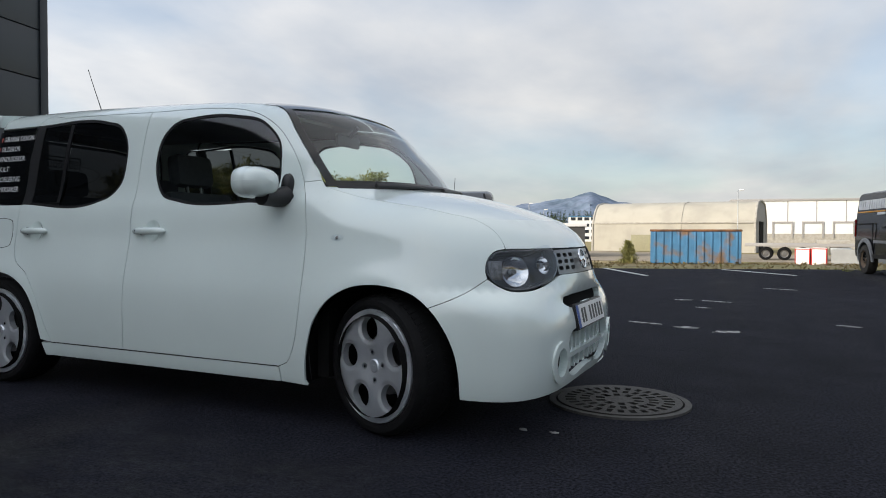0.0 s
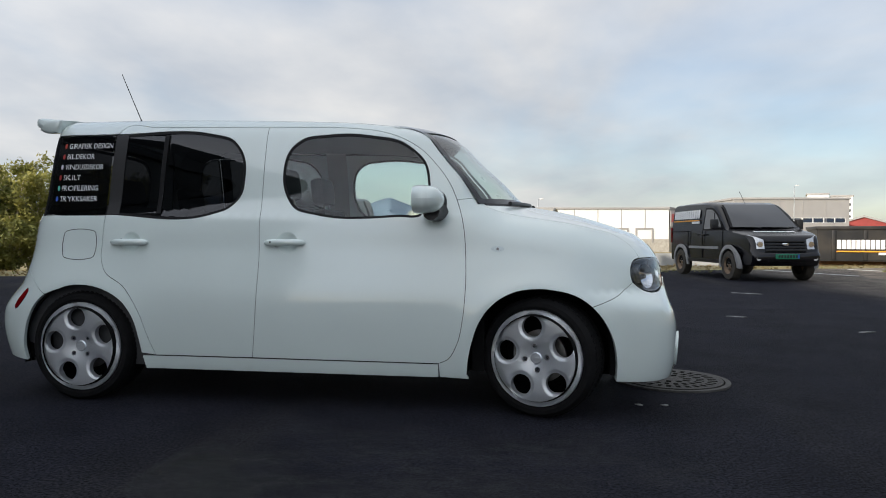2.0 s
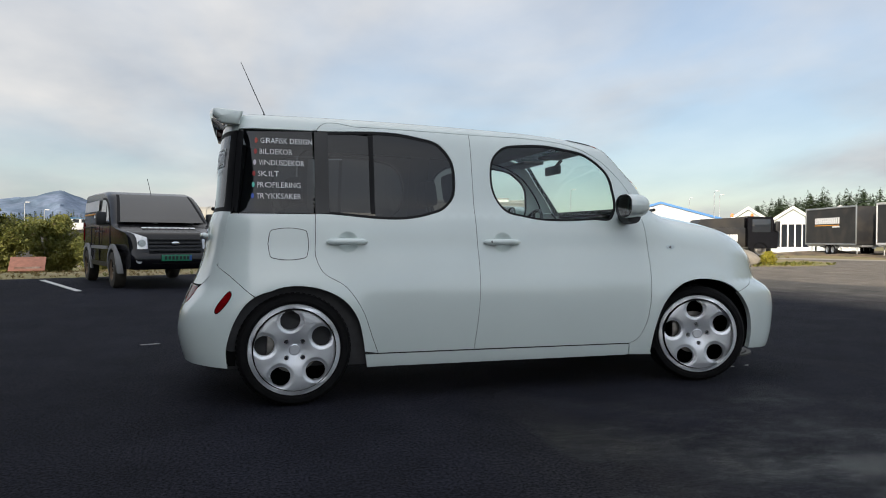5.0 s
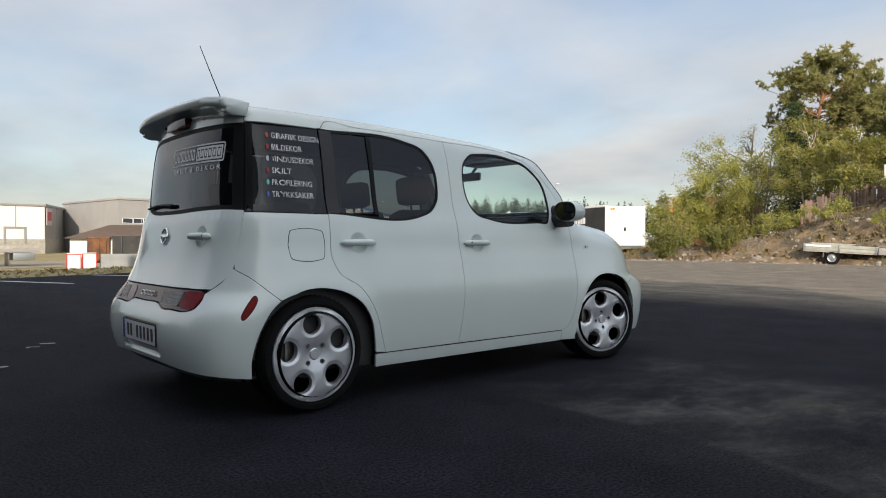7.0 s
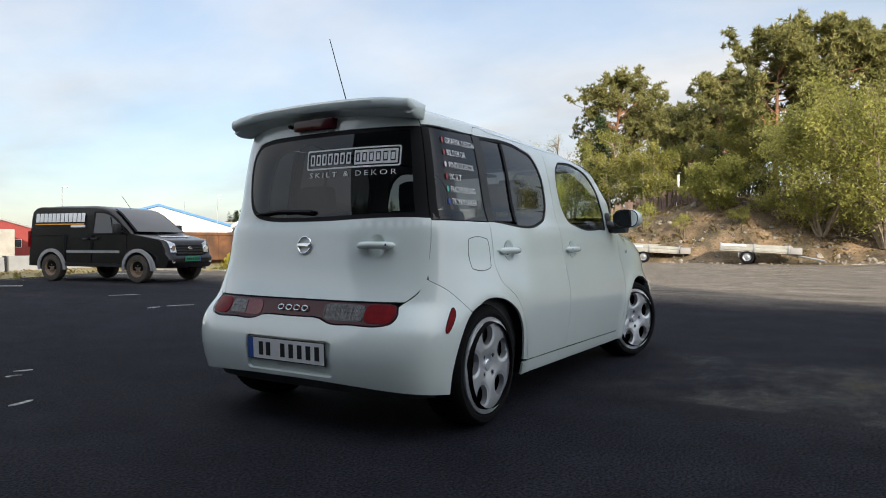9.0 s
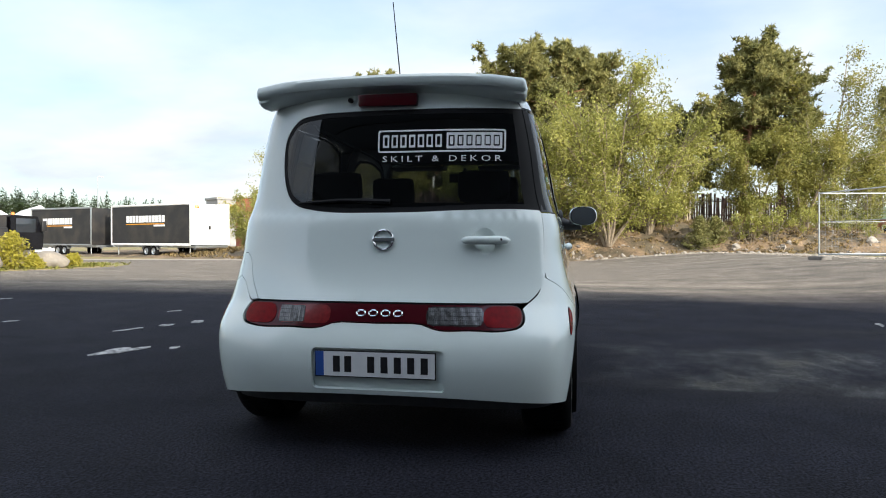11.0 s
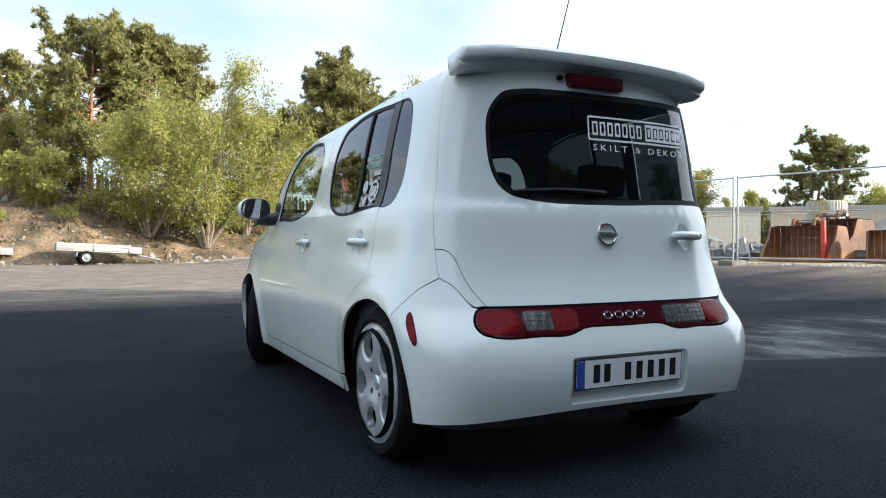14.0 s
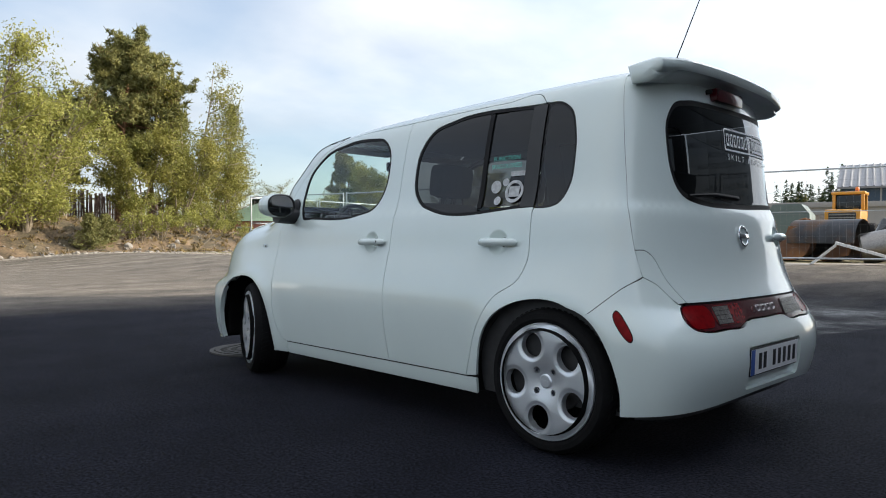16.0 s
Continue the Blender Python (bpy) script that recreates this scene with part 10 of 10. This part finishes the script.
conifer("small_pine", "small bushy green pine beside the blue container", -2.5, 26.2, 1.0, 77, 0.42, NG, needle=NEEDLE_PINE, whorls=9, full=5, low=0.0, droop=0.3)
for i, (x, y, h, w, k) in enumerate(((-33.5, 24.6, 4.6, 0.30, 2), (-32.4, 26.6, 5.0, 0.32, 3), (-31.0, 28.6, 5.3, 0.34, 3), (-29.6, 30.6, 5.0, 0.32, 2), (-28.4, 32.6, 4.7, 0.34, 3), (-35.0, 22.4, 4.4, 0.34, 3))):
    broadleaf("birch_tree", "slender birch in a grove behind the willow bushes", x, y, h, 120 + i, w, k, 0.18, LEAF_WILLOW if i % 2 else LEAF_BIRCH, BARK_BIRCH, 0.085, 0.55, 0.3, "birch grove", nb=9, nt=5)
for i, (x, y, h) in enumerate(((-29.5, 22.0, 2.2), (-28.2, 24.4, 1.9), (-27.0, 26.6, 2.3), (-25.4, 29.2, 2.0), (-30.6, 20.0, 2.4), (-26.6, 23.6, 1.2), (-24.0, 31.5, 2.2))):
    broadleaf("willow_bush", W_L, x, y, h, 140 + i, 0.6, 5, 0.55, LEAF_WILLOW if i % 3 else LEAF_BIRCH, BARK_GREY, 0.085, 0.5, 0.02, NG, category="bush", nb=8, nt=5)
broadleaf("twiggy_shrub", "brown twiggy shrub with few leaves at the bank's end", 27.99, 14.47, 1.9, 160, 0.5, 7, 0.6, LEAF_WILLOW, BARK_GREY, 0.05, 0.35, 0.02, "undergrowth", category="shrub", nb=8, nt=5)
broadleaf("twiggy_shrub", "brown twiggy shrub with few leaves at the bank's end", 29.19, 12.27, 1.5, 161, 0.5, 7, 0.6, LEAF_WILLOW, BARK_GREY, 0.05, 0.35, 0.02, "undergrowth", category="shrub", nb=8, nt=5)
for i, (x, y, h, dark) in enumerate(((-27.9, 24.8, 6.2, 0), (-28.5, 27.5, 5.6, 1), (-25.6, 26.6, 6.6, 0), (-27.3, 30.6, 6.8, 0), (-24.4, 28.0, 6.2, 1), (-24.9, 32.3, 6.7, 0), (-22.1, 30.4, 6.2, 0), (-21.8, 33.3, 5.6, 1), (-19.4, 32.8, 5.9, 0), (-29.8, 29.4, 6.4, 1), (-23.2, 35.4, 6.0, 1), (-31.6, 26.0, 6.6, 0))):
    broadleaf("birch_tree", "slender birch in a grove behind the willow bushes", x, y, h, 170 + i, 0.34, 4, 0.2, LEAF_WILLOW if dark else LEAF_BIRCH, BARK_BIRCH, 0.10, 0.5, 0.25, "birch grove", nb=10, nt=5)
for i, (x, y, h) in enumerate(((-25.2, 22.6, 2.6), (-23.6, 24.4, 2.9), (-22.0, 26.4, 2.6), (-20.4, 28.2, 2.8), (-18.8, 29.8, 2.4), (-26.8, 21.0, 2.6), (-17.6, 31.0, 2.4))):
    broadleaf("willow_bush", "dark brown-green willow bush at the grove's foot", x, y, h, 190 + i, 0.6, 6, 0.55, LEAF_WILLOW, BARK_GREY, 0.095, 0.5, 0.02, NG, category="bush", nb=9, nt=5)
for i, (x, y, h) in enumerate(((-25.0, 36.8, 2.7), (-21.3, 36.9, 2.9), (-27.6, 34.6, 2.2))):
    conifer("small_pine", "bushy dark green pine on the grass", x, y, h, 205 + i, 0.40, NG, needle=NEEDLE_SPRUCE, whorls=12, full=10, low=0.0, droop=0.25)
# golden bushes by the boulders
for i, (x, y, h) in enumerate(((14.3, 16.4, 1.15), (14.5, 15.8, 0.45), (16.3, 15.8, 0.45), (12.1, 16.6, 0.5), (12.9, 16.0, 0.35))):
    conifer("golden_shrub", "low yellow-green evergreen shrub beside the boulders", x, y, h, 90 + i, 0.62, "golden shrubs", needle=NEEDLE_YEW, droop=0.6, whorls=9, full=6, low=0.0)

# undergrowth on the bank: a few shapes, repeated
rng = random.Random(71)
seeds = []
for i in range(4):
    s = broadleaf("undergrowth_shrub", "thin leafless-looking shrub on the dry bank", 30.5 + i, (-9.5, -3.2, 4.4, 11.5)[i], (1.3, 1.8, 1.1, 1.6)[i], 101 + i, 0.5, 5, 0.5, (LEAF_BIRCH, LEAF_SALLOW, LEAF_WILLOW, LEAF_SALLOW)[i], BARK_GREY, 0.045, (0.3, 0.5, 0.4, 0.6)[i], 0.05, "undergrowth", category="shrub", nb=4, nt=2)
    seeds.append(s)
for i in range(60):
    y = rng.uniform(-17, 18)
    x = lerp_table(y, BANK_FOOT) + (rng.uniform(2.0, 7.0) if i % 2 else rng.uniform(6.0, 14.0))
    k = rng.uniform(0.55, 1.5) * (1.35 if i % 2 == 0 else 0.8)
    copy_thing(seeds[i % 4], Matrix.Translation((x, y, surface_z(x, y) - 0.05)) @ pose(0, 0, 0, 0, 0, rng.uniform(0, 360)) @ Matrix.Scale(k, 4))

# plank fence on the bank
PLANK = mat("weathered_plank", (0.155, 0.095, 0.075), 0.9, vary=0.3, scale=5, fine=0.25, fine_scale=60, random_tone=0.28, second=(0.20, 0.16, 0.14), second_scale=1.2)
bm = bmesh.new()
box(bm, -0.055, 0.055, -0.011, 0.011, 0, 1.0, 0.006)
plank_me = bpy.data.meshes.new("plank")
bm.to_mesh(plank_me); bm.free(); plank_me.materials.append(PLANK)
for pts, hgt in (([(33.6, 10.2), (34.2, 8.4), (35.2, 6.6), (36.2, 3.6)], 1.3), ([(36.3, 3.0), (36.5, -0.5), (36.8, -6.0), (37.3, -14.0)], 1.7)):
    fence = thing("plank_fence", "brown weathered plank fence along the top of the bank", "fence", "plank fences")
    for a, b in zip(pts, pts[1:]):
        n = int(math.hypot(b[0] - a[0], b[1] - a[1]) / 0.135)
        for i in range(n):
            x, y = a[0] + (b[0] - a[0]) * i / n, a[1] + (b[1] - a[1]) * i / n
            ob = new("plank", plank_me)
            ob.parent = fence
            ob.matrix_local = pose(x, y, surface_z(x, y) - 0.05, rng.uniform(-2, 2), rng.uniform(-2.5, 2.5), math.degrees(math.atan2(b[1] - a[1], b[0] - a[0]))) @ Matrix.Diagonal((1, 1, hgt * rng.uniform(0.9, 1.06), 1))
        for z in (0.35, 0.8):
            bm = bmesh.new()
            tube(bm, [(a[0] + (b[0] - a[0]) * i / 4 + 0.04, a[1] + (b[1] - a[1]) * i / 4, surface_z(a[0] + (b[0] - a[0]) * i / 4, a[1] + (b[1] - a[1]) * i / 4) + hgt * z) for i in range(5)], 0.035, 4)
            part("rail", bm, PLANK, fence)

# stones, dry grass and twigs on the bank
STONE_M = mat("bank_stone", (0.30, 0.27, 0.23), 0.85, vary=0.3, scale=3, fine=0.25, fine_scale=30, bump=0.5, bump_scale=20, second=(0.18, 0.15, 0.12), second_scale=1.0)


def pebbles(name, label, spots, material, category="stones"):
    vs, fs = [], []
    base = [Vector(p).normalized() for p in ((1, 0, 0), (-1, 0, 0), (0, 1, 0), (0, -1, 0), (0, 0, 1), (0, 0, -1))]
    tri = ((0, 2, 4), (2, 1, 4), (1, 3, 4), (3, 0, 4), (2, 0, 5), (1, 2, 5), (3, 1, 5), (0, 3, 5))
    mids = {}
    dirs = list(base)
    faces = []
    for a, b, c in tri:
        ids = []
        for p, q in ((a, b), (b, c), (c, a)):
            key = (min(p, q), max(p, q))
            if key not in mids:
                mids[key] = len(dirs); dirs.append((base[p] + base[q]).normalized())
            ids.append(mids[key])
        faces += [(a, ids[0], ids[2]), (ids[0], b, ids[1]), (ids[2], ids[1], c), tuple(ids)]
    r = random.Random(5)
    for x, y, z, s in spots:
        o = len(vs)
        m = pose(0, 0, 0, r.uniform(0, 360), r.uniform(0, 360), r.uniform(0, 360))
        e = (s * r.uniform(0.7, 1.3), s * r.uniform(0.6, 1.1), s * r.uniform(0.5, 0.8))
        for d in dirs:
            k = r.uniform(0.78, 1.12)
            v = m @ Vector((d.x * e[0] * k, d.y * e[1] * k, d.z * e[2] * k))
            vs.append((x + v.x, y + v.y, z + v.z * 0.8))
        fs += [tuple(o + i for i in f) for f in faces]
    me = bpy.data.meshes.new(name)
    me.from_pydata(vs, [], fs)
    me.materials.append(material)
    return tagged(new(name, me), label, category, kind="stuff")


spots = []
for i in range(900):
    y = rng.uniform(-16, 16)
    d = abs(rng.gauss(0, 1)) * 1.4 if -9 < y < -1 or i % 3 == 0 else rng.uniform(0, 6)
    x = lerp_table(y, BANK_FOOT) + d - 0.5
    spots.append((x, y, surface_z(x, y), rng.choice((0.05, 0.06, 0.08, 0.1, 0.13)) * (2.6 if i % 41 == 0 else 1)))
pebbles("bank_stones", "pale rubble and stones on the bank", spots, STONE_M)
spots = []
for i in range(1500):
    f = rng.random()
    x = 3 + 24 * f
    y = -12.9 + 0.21 * (x - 3) + rng.uniform(-1.2, 0.3)
    spots.append((x, y, ground_z(x, y), rng.uniform(0.02, 0.05)))
pebbles("verge_gravel", "loose pale gravel along the fence foot", spots, GRAVEL, "gravel")

STRAW = leaf_mat("dry_straw", (0.25, 0.18, 0.08), (0.46, 0.36, 0.18), 0.3)
GREEN_BLADE = leaf_mat("green_blade", (0.17, 0.20, 0.04), (0.42, 0.40, 0.12), 0.35)


def grass(name, label, spots, material, seed, blades=9, droop=0.5):
    """Tufts of thin blades: (x, y, height)."""
    rs = np.random.RandomState(seed)
    sp = np.array([(x, y, surface_z(x, y), h) for x, y, h in spots])
    c = np.repeat(sp, blades, 0)
    n = len(c)
    ang = rs.uniform(0, 6.283, n)
    out = np.stack([np.cos(ang), np.sin(ang), np.zeros(n)], 1)
    side = np.stack([-np.sin(ang), np.cos(ang), np.zeros(n)], 1)
    h = (c[:, 3] * rs.uniform(0.5, 1.15, n))[:, None]
    base = c[:, :3] + out * rs.uniform(0, 0.25, (n, 1)) * h - np.array([0, 0, 0.01])
    lean = rs.uniform(0.05, droop, (n, 1))
    mid = base + out * lean * h * 0.35 + np.array([0, 0, 0.6]) * h
    tip = base + out * lean * h + np.array([0, 0, 1.0]) * h * (1 - 0.45 * lean)
    w = 0.012 * h + 0.0035
    co = np.stack([base - side * w, base + side * w, mid + side * w * 0.7, tip, mid - side * w * 0.7], 1).reshape(-1, 3)
    me = bpy.data.meshes.new(name)
    me.vertices.add(5 * n); me.vertices.foreach_set("co", co.ravel())
    me.loops.add(5 * n); me.loops.foreach_set("vertex_index", np.arange(5 * n, dtype=np.int32))
    me.polygons.add(n); me.polygons.foreach_set("loop_start", np.arange(0, 5 * n, 5, dtype=np.int32))
    me.update(calc_edges=True)
    me.materials.append(material)
    return tagged(new(name, me), label, "grass", kind="stuff")


spots = []
for i in range(8000):
    y = rng.uniform(-19, 21)
    d = rng.uniform(0.6, 11)
    if -9 < y < -1 and d < 2 and rng.random() < 0.85: continue
    x = lerp_table(y, BANK_FOOT) + d
    if noise.noise(Vector((x * 0.5, y * 0.5, 1.0))) < -0.12: continue
    spots.append((x, y, rng.uniform(0.06, 0.26)))
grass("bank_grass", "tussocks of dry straw-coloured grass on the bank", spots, STRAW, 3, 9, 0.8)
spots = []
for i in range(6000):
    x = rng.uniform(-45, 26)
    edge = 16.55 + (x - 5) * (0.39 if x > -8 else 0.385)
    y = edge + 0.15 + abs(rng.gauss(0, 1)) * 7
    if y > 58: continue
    spots.append((x, y, rng.uniform(0.04, 0.11) * (1.8 if rng.random() < 0.06 else 1)))
grass("verge_grass", "short dry grass beyond the asphalt edge", spots, STRAW, 4, 6, 0.9)
spots = []
for i in range(40):
    x = rng.uniform(-35, 22)
    y = 16.55 + (x - 5) * 0.39 + 0.1 + abs(rng.gauss(0, 1)) * 2.2
    spots.append((x, y, rng.uniform(0.06, 0.2)))
for cx, cy in ((5.0, 15.8), (12.0, 16.3), (13.4, 15.8), (15.0, 15.3), (16.4, 15.2), (17.6, 15.6), (18.5, 16.4), (14.6, 15.7)):
    for i in range(70):
        spots.append((cx + rng.gauss(0, 0.6), cy + 0.3 + rng.gauss(0, 0.35), rng.uniform(0.05, 0.20) * (0.5 if cx < 6 else 1)))
grass("green_grass", "green grass tufts by the boulders and kerb", spots, GREEN_BLADE, 5, 9, 0.7)
# fallen twigs on the slope
bm = bmesh.new()
for i in range(130):
    y = rng.uniform(-14, 15)
    x = lerp_table(y, BANK_FOOT) + rng.uniform(0.8, 5.5)
    a = rng.uniform(0, 6.28); ln = rng.uniform(0.4, 1.5)
    pts = []
    for k in range(4):
        px_, py_ = x + ln * k / 3 * math.cos(a), y + ln * k / 3 * math.sin(a)
        pts.append((px_, py_, surface_z(px_, py_) + 0.05 + rng.uniform(0, 0.12) * k))
    tube(bm, pts, [0.018, 0.014, 0.010, 0.005], 4)
tagged(link_mesh("fallen_twigs", bm, BARK_GREY), "dry broken twigs lying on the bank", "twigs", kind="stuff")

# ---- distance: woods and mountains ----
def far_trees(name, label, spots, seed, needle, size, leaves=100, slim=0.21):
    """A belt of many conifers: (x, y, z, height)."""
    rs = np.random.RandomState(seed)
    c, a, b = [], [], []
    for x, y, z, h in spots:
        n = int(leaves * (1.5 if h > 7 else 1))
        f = rs.uniform(0.02, 1, n) ** 0.9
        r = h * slim * (1 - f) ** 0.7 * rs.uniform(0.3, 1.1, n) + 0.05
        g = rs.uniform(0, 6.283, n)
        c.append(np.stack([x + r * np.cos(g), y + r * np.sin(g), z + h * f], 1))
        d = np.stack([np.cos(g), np.sin(g), rs.uniform(-0.6, 0.3, n)], 1)
        s = 1.5 * h * size * rs.uniform(0.6, 1.3, (n, 1)) * (1.15 - 0.75 * f[:, None])
        a.append(d * s)
        v = np.stack([-np.sin(g), np.cos(g), rs.uniform(-0.3, 0.3, n)], 1)
        b.append(v * s * 0.55)
    me = quads_mesh(name, np.concatenate(c), np.concatenate(a), np.concatenate(b), needle, 3)
    return tagged(new(name, me), label, "woods", kind="stuff")


def polar(az, r):
    return r * math.cos(radians(az)), r * math.sin(radians(az))


spots = []
for i in range(520):
    az_, r = rng.uniform(94, 124), rng.uniform(200, 270)
    x, y = polar(az_, r)
    spots.append((x, y, -1.0 + (r - 200) * 0.05 + max(0.0, 112 - az_) * 0.12, rng.uniform(4.5, 7)))
far_trees("far_woods", "belt of dark spruce woods across the flat", spots, 1, NEEDLE_SPRUCE, 0.06)
spots = []
for i in range(420):
    az_, r = rng.uniform(26, 50), rng.uniform(235, 300)
    x, y = polar(az_, r)
    hill = 13 * math.exp(-((az_ - 40.5) / 10.5) ** 4) - 1
    spots.append((x, y, hill * (0.74 + 0.26 * rng.random()) - 1, rng.uniform(5, 7.5)))
far_trees("hill_woods", "pine-covered low hill behind the buildings", spots, 2, NEEDLE_SPRUCE, 0.06, 110, 0.34)
spots = []
for i in range(430):
    az_, r = rng.uniform(-88, -61), rng.uniform(122, 155)
    x, y = polar(az_, r)
    tall = smooth01((-69.2 - az_) / 2.4)
    if tall < 0.5 and i % 2: continue
    spots.append((x, y, 0.2, (rng.uniform(6.5, 9.5) + tall * rng.uniform(1.0, 4.0)) * (0.8 if i % 4 == 0 else 1)))
far_trees("spruce_woods", "edge of a dark spruce wood behind the sheds", spots[::4] + spots[1::4] + spots[2::4], 3, NEEDLE_SPRUCE, 0.036, 220, 0.20)
far_trees("mixed_woods", "olive-green pines and birches along the edge of the spruce wood", [(x * 0.97, y * 0.97, z, h * 0.8) for x, y, z, h in spots[3::4]], 6, NEEDLE_PINE, 0.05, 200, 0.34)
spots = []
for i in range(150):
    az_, r = rng.uniform(-61, -8), rng.uniform(95, 140)
    x, y = polar(az_, r)
    spots.append((x, y, 0.2, rng.uniform(3.5, 7)))
far_trees("low_woods", "low mixed trees beyond the fenced yard", spots, 4, LEAF_WILLOW, 0.06)
# the blue-grey of distance haze is mixed into the rock's base colour
MOUNT = mat("hazed_mountain", (0.17, 0.21, 0.28), 1.0, vary=0.22, scale=0.02, fine=0.2, fine_scale=0.09, second=(0.11, 0.15, 0.20), second_scale=0.012, specular=0.0)
RIDGE = ((88, 12), (95, 40), (97, 66), (99, 64), (101, 72), (103, 92), (104.5, 84), (106, 74), (108, 66), (110, 62), (112, 66), (114, 84), (117, 92), (120, 96), (124, 98), (130, 90), (138, 60), (150, 20))
rows = []
for k in range(17):
    f = k / 16
    row = []
    for i in range(260):
        az_ = 88 + 62 * i / 259
        r = 1500 + 500 * (1 - f) * -0.45 + 300 * f
        top = lerp_table(az_, RIDGE) * (r / 1500)
        wob = noise.fractal(Vector((az_ * 0.55, f * 3, 2.0)), 1.0, 2.1, 6)
        x, y = polar(az_, r + 60 * wob)
        row.append((x, y, -4 + max(0.0, (top + 7 * wob * (0.3 + f)) * f ** 0.8)))
    rows.append(row)
bm = bmesh.new()
grid_mesh(bm, rows)
tagged(link_mesh("mountain_range", bm, MOUNT), "rocky mountains on the skyline, haze blue put into their colour", "mountains", kind="structure")
# small roofed box on the grass
rb = thing("roofed_box", "low box with a slanting reddish-brown roof on the grass", "box", at=pose(-10.6, 29.2, ground_z(-10.6, 29.2), 0, 0, 10))
bm = bmesh.new(); box(bm, -0.45, 0.5, -0.4, 0.4, 0, 0.42); part("box_body", bm, PLANK, rb)
bm = bmesh.new(); box(bm, -0.68, 0.68, -0.6, 0.6, -0.02, 0.03, 0.008, pose(0, 0, 0.52, 28, 0, 0)); part("roof", bm, mat("brown_roof_felt", (0.20, 0.09, 0.065), 0.9, vary=0.25, scale=6), rb)
